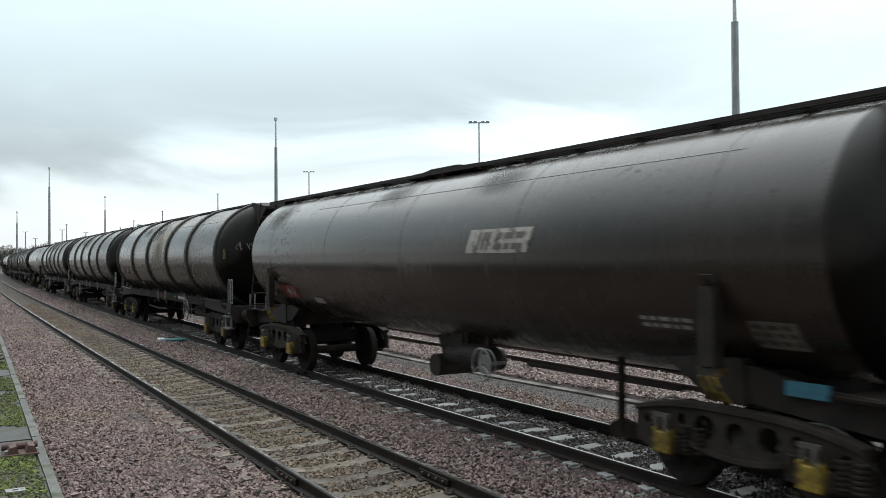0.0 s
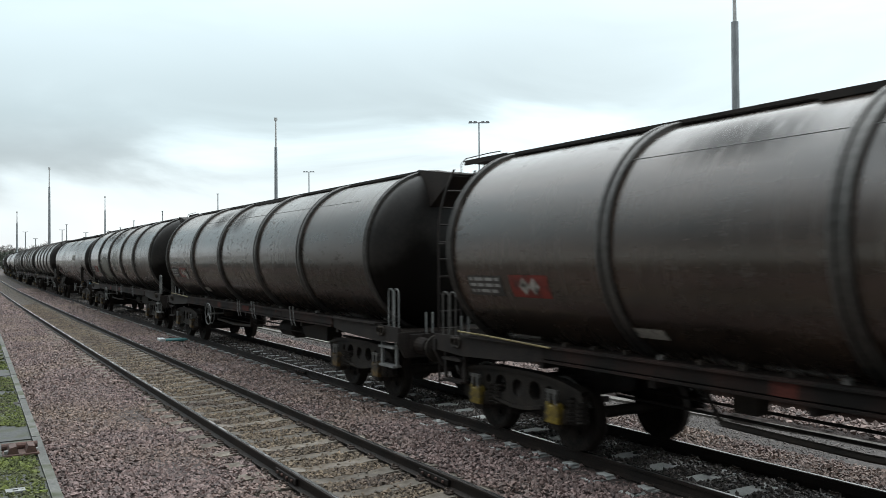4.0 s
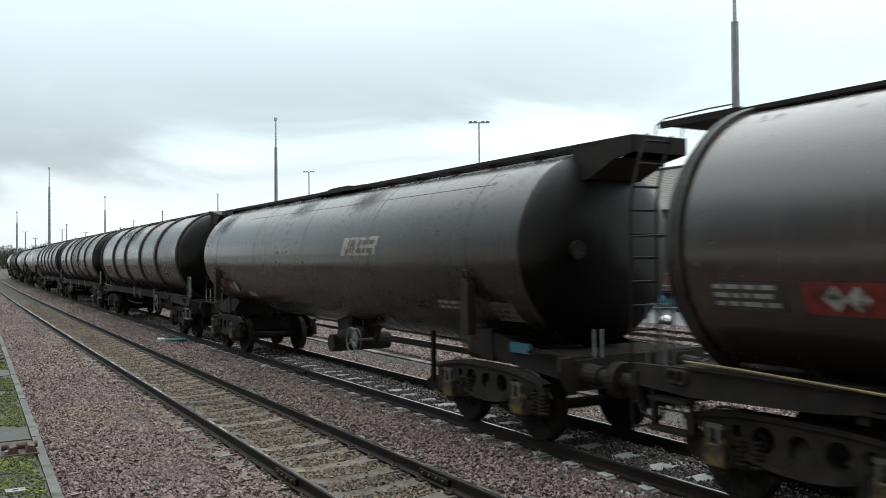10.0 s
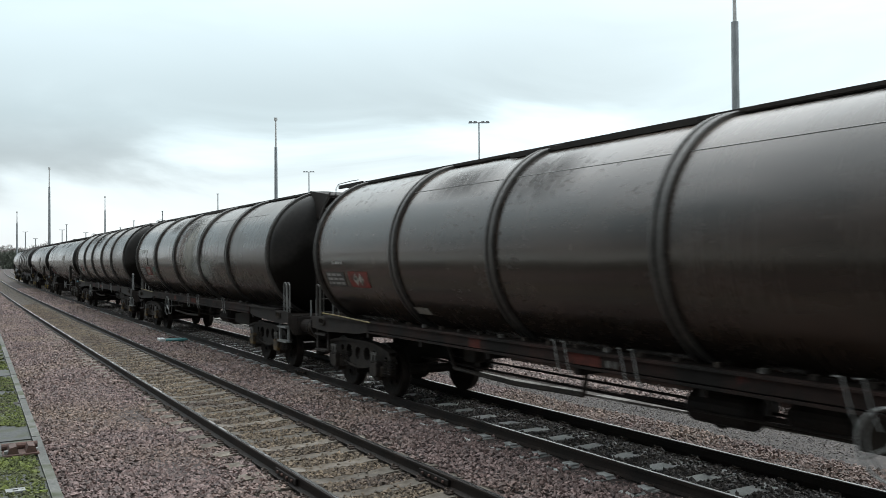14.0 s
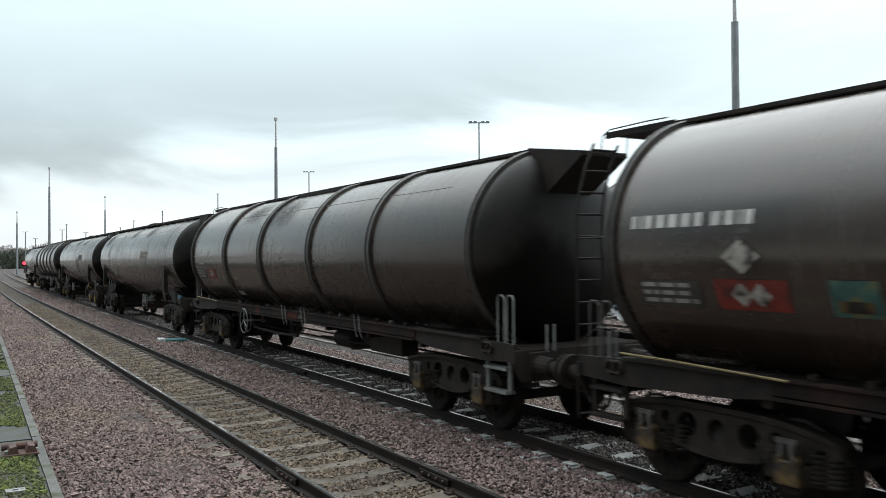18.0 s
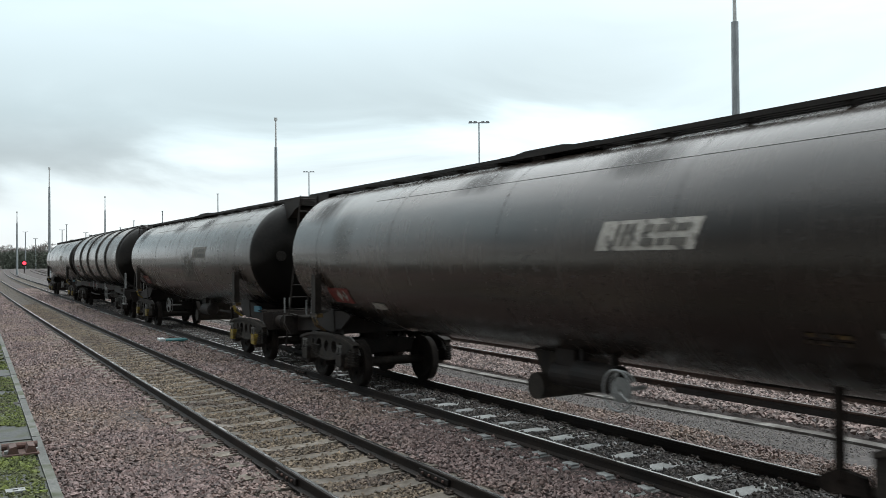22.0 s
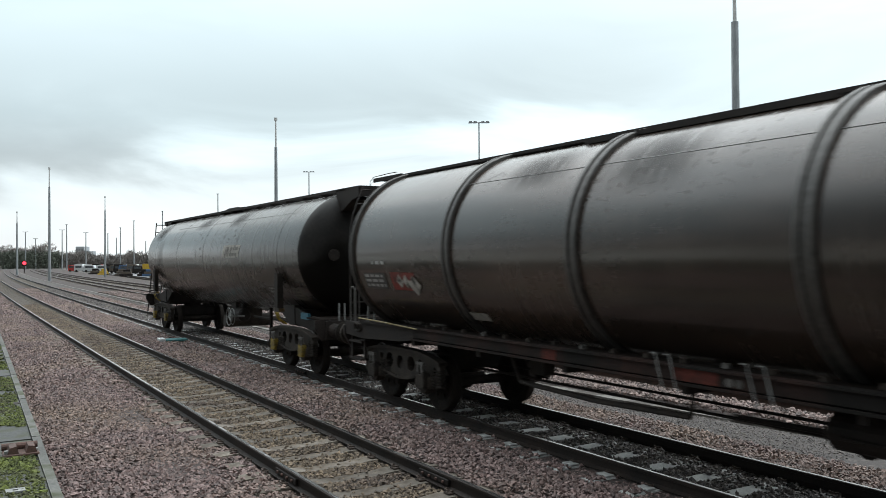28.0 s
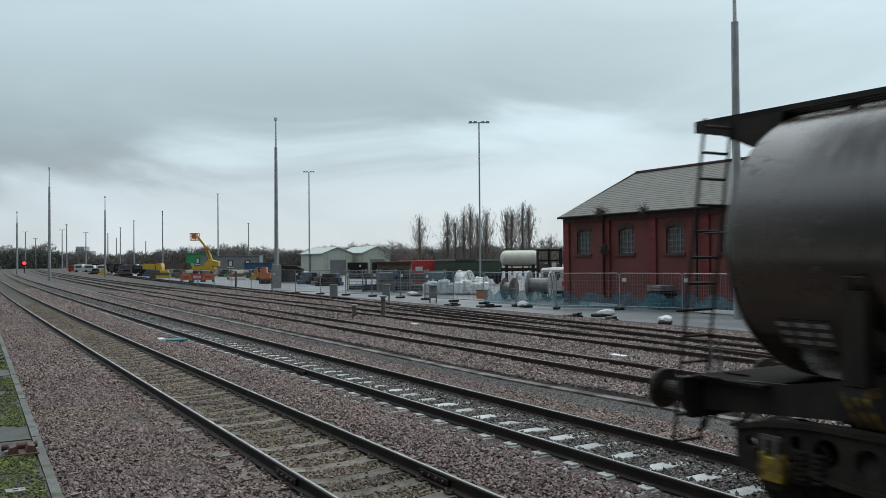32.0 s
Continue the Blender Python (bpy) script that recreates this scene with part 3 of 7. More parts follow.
def damper_mesh(material):
    bm = B()
    prism(bm, [(-0.13, 0.4), (0.13, 0.4), (0.15, 0.5), (0.13, 0.66), (0.05, 0.7), (0.05, 0.64), (-0.05, 0.64), (-0.05, 0.7), (-0.13, 0.66), (-0.15, 0.5)], -0.07, 0.05)
    bmesh.ops.bevel(bm, geom=list(bm.edges), offset=0.015, segments=1, affect="EDGES")
    me = bpy.data.meshes.new("damper_box")
    bm.to_mesh(me); bm.free()
    me.materials.append(M[material])
    return me


def link_mesh():
    bm = B()
    for y in (-0.06, 0.06):
        prism(bm, [(y - 0.055, 0.84), (y + 0.055, 0.84), (y + 0.055, 0.80), (y + 0.022, 0.79), (y + 0.022, 0.66), (y - 0.022, 0.66), (y - 0.022, 0.79), (y - 0.055, 0.80)], -0.1, -0.06)
    me = bpy.data.meshes.new("spring_hanger")
    bm.to_mesh(me); bm.free()
    me.materials.append(M["worn_iron"])
    return me


SIDE, WHEELS, SPRING, HANGER = side_frame_mesh(), wheel_mesh(), spring_mesh(), link_mesh()
DAMPERS = {k: damper_mesh(k) for k in ("yellow", "ochre", "bogie")}


def add_bogie(wagon, y, paint):
    bm = B()
    prism(bm, [(-1.1, 0.55), (1.1, 0.55), (1.0, 0.8), (0.4, 0.88), (-0.4, 0.88), (-1.0, 0.8)], -0.2, 0.2, "y")
    rod(bm, (0, 0, 0.85), (0, 0, 1.02), 0.3, 16)
    for s in (-1, 1):
        box(bm, -0.95, 0.95, s * 0.42 - 0.04, s * 0.42 + 0.04, 0.3, 0.38)
        for x in (-0.76, 0.76):
            prism(bm, [(s * 0.42, 0.3), (s * 0.46, 0.26), (s * 0.47, 0.62), (s * 0.42, 0.66)], x - 0.05, x + 0.05)
    b = part("bogie", bm, "black", wagon)
    b.matrix_basis = Matrix.Translation((0, y, 0))
    for s in (-1, 1):
        shared("side_frame", SIDE, b, Matrix.Translation((s * 1.05, 0, 0)))
        for e in (-1, 1):
            bm = B()
            rod(bm, (s * 1.0, e * AXLE, WHEEL_R), (s * 1.16, e * AXLE, WHEEL_R), 0.15, 14)
            box(bm, s * 1.0, s * 1.14, e * AXLE - 0.19, e * AXLE + 0.19, 0.4, 0.6, 0.02)
            part("axlebox", bm, "grime", b)
            turn = Matrix.Rotation(0 if s < 0 else math.pi, 4, "Z")
            shared("coil_spring", SPRING, b, Matrix.Translation((s * 1.07, e * AXLE - 0.36, 0)))
            d = shared("damper_box", DAMPERS[paint], b, Matrix.Translation((s * 1.16, e * AXLE, 0)) @ turn)
            if paint != "bogie":
                d["label"] = "yellow damper housing" if paint == "yellow" else "dirty ochre damper housing"
            shared("spring_hanger", HANGER, b, Matrix.Translation((s * 1.12, e * AXLE, 0)) @ turn)
    for e in (-1, 1):
        shared("wheelset", WHEELS, b, Matrix.Translation((0, e * AXLE, WHEEL_R)))
    for s in (-1, 1):
        for e in (-1, 1):
            pts = [(s * 0.98, e * AXLE - 0.5 + 0.1 * i, 0.99 - 0.022 * (i - 5) ** 2 * 0.6) for i in range(11)]
            part("brake_pipe", tube(B(), pts, 0.018, 5), "worn_iron", b)
    return b


def handwheel(wagon, x, y, z, r, material, double=True):
    bm = B()
    hoop(bm, (x, y, z), r, 0.014, "x", 24)
    if double:
        hoop(bm, (x + 0.1, y, z), r * 0.92, 0.01, "x", 20)
    for k in range(3):
        a = math.pi / 2 + k * 2 * math.pi / 3
        rod(bm, (x, y, z), (x, y + r * math.cos(a), z + r * math.sin(a)), 0.014, 5)
    rod(bm, (x - 0.03, y, z), (x + 0.45, y, z), 0.025, 8)
    if r < 0.3:
        rod(bm, (x + 0.05, y, z), (x + 0.07, y, z), r * 0.62, 20)
    return part("brake_handwheel", bm, material, wagon, "pale spoked brake handwheel")


def add_end_gear(wagon, ribbed):
    """Buffers, drawgear, ladders and hoops at both ends."""
    for e in (-1, 1):
        for s in (-1, 1):
            bm = B()
            box(bm, s * 0.87 - 0.2, s * 0.87 + 0.2, e * 8.72, e * 8.76, 0.85, 1.25, 0.01)
            lathe(bm, [(e * 8.74, 0.0), (e * 8.74, 0.15), (e * 9.05, 0.13), (e * 9.05, 0.1), (e * 9.32, 0.1), (e * 9.32, 0.0)], 1.05, 16, s * 0.87)
            buf = part("buffer", bm, "black", wagon)
            bm = B()
            lathe(bm, [(e * 9.31, 0.0), (e * 9.31, 0.22), (e * 9.36, 0.23), (e * 9.39, 0.15), (e * 9.395, 0.0)], 1.05, 20, s * 0.87)
            part("buffer_head", bm, "grime", buf)
        bm = B()
        box(bm, -0.06, 0.06, e * 8.7, e * 9.2, 0.95, 1.08, 0.02)
        tube(bm, [(0, e * 9.1, 1.0), (0, e * 9.3, 0.75), (0.03, e * 9.4, 0.62)], 0.03)
        part("drawhook", bm, "black", wagon)
        for x in (0.35, -0.4):
            part("brake_hose", tube(B(), [(x, e * 8.8, 0.95), (x, e * 9.05, 0.89), (x * 0.92, e * 9.2, 0.58), (x * 0.72, e * 9.36, 0.5)], 0.025), "black", wagon)
    # tail ladder up the tank end to the walkway
    ly = 9.05 if ribbed else 8.6
    bm = B()

    def lean(x, z):
        """A point of a ladder side: upright and cranked, or in one slope on the smooth wagons."""
        if ribbed:
            f = max(0.0, (z - 2.85) / 1.2)
            return (x + 0.2 + 0.36 * f * f, ly + 0.07 * f, z)
        f = (z - 0.5) / 3.55
        return (x + 0.3 * f, ly + 0.3 - 0.23 * f, z)
    for x in (-1.2, -0.78):
        tube(bm, [lean(x, z) for z in (0.5, 1.2, 2.85, 3.15, 3.45, 3.75, 4.05)], 0.02, 6)
    lad = part("ladder", bm, "black", wagon)
    rung = part("rung", rod(B(), (0, 0, 0), (0.42, 0, 0), 0.016, 6), "black", lad)
    for k in range(13):
        m = Matrix.Translation(lean(-1.2, 0.55 + 0.285 * k))
        if k:
            shared("rung", rung.data, lad, m)
        else:
            rung.matrix_basis = m
    for z in (1.3, 2.8):
        for x in (-1.2, -0.78):
            part("stay", rod(B(), (lean(x, z)[0], ly - 0.01, z), (lean(x, z)[0], ly - 0.7 if z > 2 else ly - 0.3, z), 0.015, 5), "black", lad)
    if ribbed:
        for e in (-1, 1):
            for s in (-1, 1):
                bm = B()
                for y in (8.28, 8.5):
                    tube(bm, [(s * 1.2, e * y - 0.08, 1.36), (s * 1.2, e * y - 0.08, 1.98), (s * 1.2, e * y - 0.04, 2.03), (s * 1.2, e * y + 0.04, 2.03), (s * 1.2, e * y + 0.08, 1.98), (s * 1.2, e * y + 0.08, 1.36)], 0.014, 5)
                part("grab_hoop", bm, "dull_galv" if e < 0 else "worn_iron", wagon)
                bm = B()
                for y in (7.95, 8.5):
                    box(bm, s * 1.2 - 0.02, s * 1.2 + 0.02, e * y - 0.03, e * y + 0.03, 0.66, 1.25)
                for z in (0.67, 1.0):
                    box(bm, s * 1.28, s * 1.12, e * 7.95, e * 8.5, z - 0.02, z + 0.02)
                part("shunter_step", bm, "dull_galv" if e < 0 else "black", wagon)
                bm = B()
                for y in (8.0, 8.12):
                    hoop(bm, (s * 1.3, e * y, 1.28), 0.07, 0.022, "x", 12)
                part("tow_ring", bm, "grime", wagon)
    for e in (-1, 1):
        bm = B()
        for x in (-0.75, -0.62):
            rod(bm, (x, e * 8.75, 1.25), (x, e * 8.75, 1.62), 0.018, 6)
        part("lamp_bracket", bm, "dull_galv", wagon)


def tank_profile(ribbed, y0, y1, n):
    """The barrel's (y, radius) from y0 to y1: the smooth tanks round off gently, the ribbed ones at a tight knuckle."""
    h, d, p = (7.93, 0.5, 2.2) if ribbed else (7.9, 0.47, 2.2)
    rows = []
    for k in range(n + 1):
        y = y0 + (y1 - y0) * k / n
        t = max(0.0, min(1.0, (abs(y) - h) / d))
        rows.append((y, barrel(ribbed)[0] * (1 - t ** p) ** (1 / p)))
    return rows


def sag_down(bm, ribbed):
    if not ribbed:
        for v in bm.verts:
            if v.co.z < TANK_Z:
                v.co.z = TANK_Z + (v.co.z - TANK_Z) * (1 + belly(v.co.y))
    return bm


def tank_body(ribbed):
    if ribbed:
        rows = tank_profile(True, -7.93, 7.93, 20)
    else:
        rows = tank_profile(False, -7.96, -7.9, 6) + tank_profile(False, -7.9, 7.9, 20)[1:] + tank_profile(False, 7.9, 7.96, 6)[1:]
    return sag_down(lathe(B(), rows, barrel(ribbed)[1], 72), ribbed)


def tank_end(e, ribbed):
    """A dished end."""
    a, tip = (7.9, 8.43) if ribbed else (7.95, 8.37)
    rows = tank_profile(ribbed, e * a, e * tip, 16)
    fine = [(y, r - 0.003) for y, r in rows[:-1]] + [(e * (tip - 0.005), 0.35 * rows[-2][1]), (e * tip, 0.0)]
    return sag_down(lathe(B(), fine, barrel(ribbed)[1], 56), ribbed)


def build_wagon(ribbed, paint):
    label = "dark grimy ribbed bogie tank wagon on dark brown solebars" if ribbed else "dark grimy smooth-sided bogie tank wagon without side sills"
    w = thing("tank_wagon", label, "tank wagon", "wagons of the passing train")
    body = tank_body(ribbed)
    tank = part("tank", body, "tank" if ribbed else "clean_tank", w, "dark weathered steel barrel", smooth=True)
    size, mid = barrel(ribbed)
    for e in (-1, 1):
        part("tank_end", tank_end(e, ribbed), "tank_end", tank, "near-black dished end", smooth=True)
    if ribbed:
        for y in (-7.87, -4.54, -1.64, 1.54, 4.49, 7.87):
            bm = B()
            wd = 0.06 if abs(y) > 7 else 0.107
            g = 0.3 * wd
            lathe(bm, [(y - wd, RIB_R - 0.01), (y - wd, RIB_R + 0.045), (y - wd + 0.02, RIB_R + 0.06), (y - g - 0.01, RIB_R + 0.06), (y - g, RIB_R + 0.035), (y + g, RIB_R + 0.035), (y + g + 0.01, RIB_R + 0.06), (y + wd - 0.02, RIB_R + 0.06), (y + wd, RIB_R + 0.045), (y + wd, RIB_R - 0.01)], RIB_Z, 64)
            part("stiffening_ring", bm, "ring", tank, smooth=False)
    else:
        for y in (-6.6, -3.3, 0.0, 3.3, 6.6):
            bm = B()
            lathe(bm, [(y - 0.015, TANK_R - 0.005), (y - 0.01, TANK_R + 0.004), (y + 0.01, TANK_R + 0.004), (y + 0.015, TANK_R - 0.005)], TANK_Z, 64)
            for v in bm.verts:
                if v.co.z < TANK_Z:
                    v.co.z = TANK_Z + (v.co.z - TANK_Z) * (1 + belly(v.co.y))
            part("weld_seam", bm, "clean_tank", tank)
    if not ribbed:
        bm = B()
        rod(bm, (-0.7, -8.2, 2.66), (-0.7, -8.38, 2.66), 0.09, 16)
        rod(bm, (-0.7, -8.37, 2.66), (-0.7, -8.4, 2.66), 0.13, 16)
        for k in range(8):
            a = k * math.pi / 4
            rod(bm, (-0.7 + 0.1 * math.cos(a), -8.39, 2.66 + 0.1 * math.sin(a)), (-0.7 + 0.1 * math.cos(a), -8.42, 2.66 + 0.1 * math.sin(a)), 0.014, 6)
        part("end_flange", bm, "bogie", tank, "round bolted steel flange")
    # insulation joint along the upper side
    bm = B()
    a = 0.74 if ribbed else 0.78
    for s in (-1, 1):
        rod(bm, (s * size * math.cos(a), -6.8, mid + size * math.sin(a)), (s * size * math.cos(a), 4.5, mid + size * math.sin(a)), 0.006, 5)
    part("drip_rail", bm, "dull_galv", tank)
    # walkway on top
    bm = B()
    hw = 0.3 if ribbed else 0.46
    top = 4.215 if ribbed else 4.12
    deep = 0.045 if ribbed else 0.06
    lo, hi = (-7.9, 8.0) if ribbed else (-8.6, 8.9)
    for x in (-hw, hw):
        box(bm, x - 0.02, x + 0.02, lo, hi, top - deep, top)
    for k in range(7):
        x = -hw + 0.08 + (2 * hw - 0.16) * k / 6
        box(bm, x - 0.03, x + 0.03, lo, hi, top - 0.045, top - 0.02)
    k = lo + 0.3
    while k < hi:
        box(bm, -hw, hw, k - 0.03, k + 0.03, top - 0.1, top - 0.046)
        k += 1.2
    walkway = part("walkway", bm, "black", w)
    if ribbed:
        bm = B()
        box(bm, -0.5, 0.5, -1.3, 2.4, 4.115, 4.14)
        for x in (-0.5, 0.5):
            box(bm, x - 0.02, x + 0.02, -1.3, 2.4, 4.09, 4.15)
        part("valve_platform", bm, "black", w)
    else:
        hatch = prism(B(), [(1.35, 4.12), (1.3, 4.14), (0.9, 4.145), (0.6, 4.18), (-0.3, 4.18), (-0.55, 4.15), (-1.05, 4.145), (-1.1, 4.12)], -0.4, 0.4)
        part("hatch_platform", hatch, "black", w)
    for y, ww in ((0.4, 0.5), (-1.6, 0.35)):
        bm = B()
        lathe_z = [(0.0, 4.02), (0.34, 4.02), (0.34, 4.1), (0.4, 4.1), (0.4, 4.13), (0.2, 4.17), (0.0, 4.18)]
        n = 20
        rings = [[bm.verts.new((ww / 0.5 * r * math.cos(2 * math.pi * i / n), y + ww / 0.5 * r * math.sin(2 * math.pi * i / n), z)) for i in range(n)] for r, z in lathe_z[1:-1]]
        for p, q in zip(rings, rings[1:]):
            for i in range(n):
                bm.faces.new((p[i], p[(i + 1) % n], q[(i + 1) % n], q[i]))
        bm.faces.new(rings[-1])
        cover = part("manhole_cover", bm, "black", w)
        cover.matrix_basis = Matrix.Translation((0, 0, 0.02 if ribbed else 0.0))
    # end platforms
    for e in (-1, 1):
        bm = B()
        if ribbed and e < 0:
            prism(bm, [(-7.95, 4.21), (-9.15, 4.04), (-9.15, 3.98), (-8.35, 3.5), (-8.1, 3.55), (-7.95, 4.0)], -0.42, -0.38)
            prism(bm, [(-7.95, 4.21), (-9.15, 4.04), (-9.15, 3.98), (-8.35, 3.5), (-8.1, 3.55), (-7.95, 4.0)], 0.38, 0.42)
            prism(bm, [(-9.15, 3.98), (-8.35, 3.5), (-8.32, 3.53), (-9.12, 4.01)], -0.4, 0.4)
            prism(bm, [(-7.9, 4.215), (-9.15, 4.042), (-9.15, 4.0), (-7.9, 4.17)], -0.42, 0.42)
        elif ribbed:
            box(bm, -0.42, 0.42, 7.9, 9.1, 4.16, 4.2)
            for x in (-0.42, 0.42):
                box(bm, x - 0.02, x + 0.02, 7.9, 9.12, 4.13, 4.21)
        else:
            y0, y1 = (8.0, 9.2) if e > 0 else (-8.0, -9.2)
            d = 0.13 if e > 0 and not ribbed else 0.22
            box(bm, -0.46, 0.46, y0, y1, 4.07, 4.12)
            for x in (-0.46, 0.46):
                prism(bm, [(y0, 4.12), (y1, 4.12), (y1, 4.12 - d), (y1 - 0.35 * e, 4.06 - d), (y0 + 0.35 * e, 3.84 - d), (y0 + 0.1 * e, 3.84 - d)], x - 0.02, x + 0.02)
            box(bm, -0.46, 0.46, y1 - 0.03, y1, 4.12 - d, 4.12)
            part("hood_floor", prism(B(), [(y1 - 0.35 * e, 4.06 - d), (y0 + 0.35 * e, 3.84 - d), (y0 + 0.35 * e, 3.87 - d), (y1 - 0.35 * e, 4.09 - d)], -0.438, 0.438), "black", w)
        part("end_platform", bm, "black", w)
    for x in (-0.5, -0.05) if ribbed else ():
        part("ladder_grab_rail", tube(B(), [(x, 9.14, 3.95), (x, 9.11, 4.16), (x, 8.97, 4.225), (x, 8.3, 4.24), (x, 7.95, 4.235)], 0.009, 5), "black", w)
    # frame
    if ribbed:
        for s in (-1, 1):
            bm = B()
            box(bm, s * 1.24, s * 1.3, -5.9, 5.9, 1.24, 1.4, 0.008)
            box(bm, s * 1.2, s * 1.33, -5.9, 5.9, 1.385, 1.41)
            box(bm, s * 1.2, s * 1.33, -5.9, 5.9, 1.20, 1.23)
            sole = part("solebar", bm, "red_sill", w, "grimy brown solebar with red patches")
            for y0, y1 in ((-0.5, 0.1), (-2.9, -2.5), (2.1, 2.4)):
                part("red_patch", box(B(), s * 1.296, s * 1.304, y0, y1, 1.245, 1.38), "red_patch", sole, "rusty red painted patch")
            for y in (-0.64, -0.76):
                part("sole_disc", rod(B(), (s * 1.29, y, 1.3), (s * 1.308, y, 1.3), 0.045, 14), "worn_iron", sole, "pale round disc")
            for k in range(21):
                y = -5.5 + 0.55 * k
                bm = B()
                prism(bm, [(y - 0.03, 1.43), (y + 0.03, 1.43), (y + 0.02, 1.48), (y - 0.02, 1.48)], s * 1.2, s * 1.27)
                part("tank_bracket", bm, "worn_iron" if k % 4 == 1 else "grime", sole)
            for y in (0.2, -1.0, -3.75):
                bm = B()
                for dy in (-0.1, 0.1):
                    tube(bm, [(s * 1.31, y + dy + 0.12, 1.5), (s * 1.37, y + dy, 1.52), (s * 1.38, y + dy - 0.1, 1.2), (s * 1.36, y + dy - 0.14, 1.1)], 0.008, 5)
                part("rope_hook", bm, "dull_galv", sole)
            for e in (-1, 1):
                bm = B()
                prism(bm, [(e * 5.9, 1.43), (e * 8.7, 1.36), (e * 8.7, 1.12), (e * 7.9, 1.08), (e * 6.4, 1.14), (e * 5.9, 1.2)], s * 1.22, s * 1.28)
                box(bm, s * 1.18, s * 1.33, e * 5.9, e * 7.9, 1.38, 1.41)
                part("end_sill", bm, "black", w)
                if e > 0:
                    part("side_rail", tube(B(), [(s * 1.34, 5.7, 1.4), (s * 1.34, 7.2, 1.45), (s * 1.34, 7.9, 1.46)], 0.014, 6), "rail_yellow", w, "faded yellow side rail")
        bm = B()
        box(bm, -0.3, -0.22, -8.7, 8.7, 1.0, 1.24); box(bm, 0.22, 0.3, -8.7, 8.7, 1.0, 1.24)
        for k in range(9):
            y = -8 + 2 * k
            box(bm, -1.24, 1.24, y - 0.05, y + 0.05, 1.1, 1.26)
        part("centre_sill", bm, "black", w)
        for y in (-6.65, -3.1, 0, 3.1, 6.65):
            bm = B()
            prism(bm, [(-0.7, 1.28), (0.7, 1.28), (0.68, 1.47), (0.4, 1.36), (-0.4, 1.36), (-0.68, 1.47)], y - 0.1, y + 0.1, "y")
            part("tank_saddle", bm, "black", w)
        # added dark plates that block light through the gap between solebar and barrel
        bm = B()
        for s in (-1, 1):
            box(bm, s * 0.76, s * 1.19, -7.7, 7.7, 1.365, 1.38)
        part("underframe_floor", bm, "deck", w)
    else:
        for e in (-1, 1):
            bm = B()
            prism(bm, [(e * 5.7, 1.42), (e * 6.2, 1.12), (e * 8.7, 0.92), (e * 8.76, 1.26), (e * 7.6, 1.31), (e * 6.9, 1.44), (e * 6.2, 1.5)], -1.0, -0.94)
            prism(bm, [(e * 5.7, 1.42), (e * 6.2, 1.12), (e * 8.7, 0.92), (e * 8.76, 1.26), (e * 7.6, 1.31), (e * 6.9, 1.44), (e * 6.2, 1.5)], 0.94, 1.0)
            box(bm, -0.94, 0.94, e * 6.2, e * 7.1, 1.02, 1.4)
            part("stub_frame", bm, "black", w)
            for s in (-1, 1):
                bm = B()
                y = e * 6.65
                prism(bm, [(y - 0.11, 1.45), (y + 0.11, 1.45), (y + 0.105, 2.18), (y + 0.08, 2.25), (y - 0.08, 2.25), (y - 0.105, 2.18)], s * 1.28, s * 1.42)
                sad = part("saddle_bracket", bm, "bogie", w)
                part("gusset", prism(B(), [(y - 0.17, 1.05), (y + 0.17, 1.05), (y + 0.12, 1.5), (y - 0.12, 1.5)], s * 0.85, s * 1.02), "black", sad)
                part("handle", tube(B(), [(s * 1.35, y - 0.08, 2.25), (s * 1.4, y - 0.08, 2.37), (s * 1.4, y + 0.08, 2.37), (s * 1.35, y + 0.08, 2.25)], 0.012, 5), "grime", sad)
                bm = B()
                box(bm, s * 1.26, s * 1.4, y - 0.14, y + 0.14, 1.36, 1.44)
                part("step_iron", bm, "ochre", sad)
                for dy in (-0.1, 0.0, 0.1):
                    part("step_bar", tube(B(), [(s * 1.36, y + dy, 1.38), (s * 1.4, y + dy, 1.34), (s * 1.36, y + dy - 0.05, 1.2), (s * 1.2, y + dy - 0.02, 1.08)], 0.016, 5), "yellow" if paint == "yellow" else "ochre", sad)
    for e in (-1, 1):
        bm = B()
        prism(bm, [(-1.3, 1.28), (1.3, 1.28), (1.3, 1.1), (1.15, 0.84), (-1.15, 0.84), (-1.3, 1.1)], e * 8.66, e * 8.74, "y")
        part("headstock", bm, "black", w)
        bm = B()
        box(bm, -1.12, 1.12, e * 7.8, e * 8.7, 1.255, 1.285)
        part("end_deck", bm, "deck", w)
    # underside gear
    bm = B()
    lathe(bm, [(-0.5, 0.0), (-0.46, 0.14), (-0.4, 0.19), (0.4, 0.19), (0.46, 0.14), (0.5, 0.0)], 0.88, 20, -0.6)
    for y in (-0.3, 0.3):
        box(bm, -0.65, -0.55, y - 0.03, y + 0.03, 1.0, 1.4)
    r = part("air_reservoir", bm, "black", w, smooth=False)
    r.matrix_basis = Matrix.Translation((0, -1.75 if ribbed else -1.25, 0.0 if ribbed else 0.1))
    bm = B()
    lathe(bm, [(-0.35, 0.0), (-0.35, 0.17), (0.3, 0.17), (0.42, 0.08), (0.42, 0.0)], 0.92, 18, -0.5)
    if ribbed:
        rod(bm, (-0.55, 0.3, 0.85), (-0.55, 2.8, 0.8), 0.03, 8)
    box(bm, -0.6, -0.5, -0.2, 0.2, 0.95, 1.35)
    c = part("brake_cylinder", bm, "black", w)
    c.matrix_basis = Matrix.Translation((0, -2.9 if ribbed else -0.55, 0))
    bm = B()
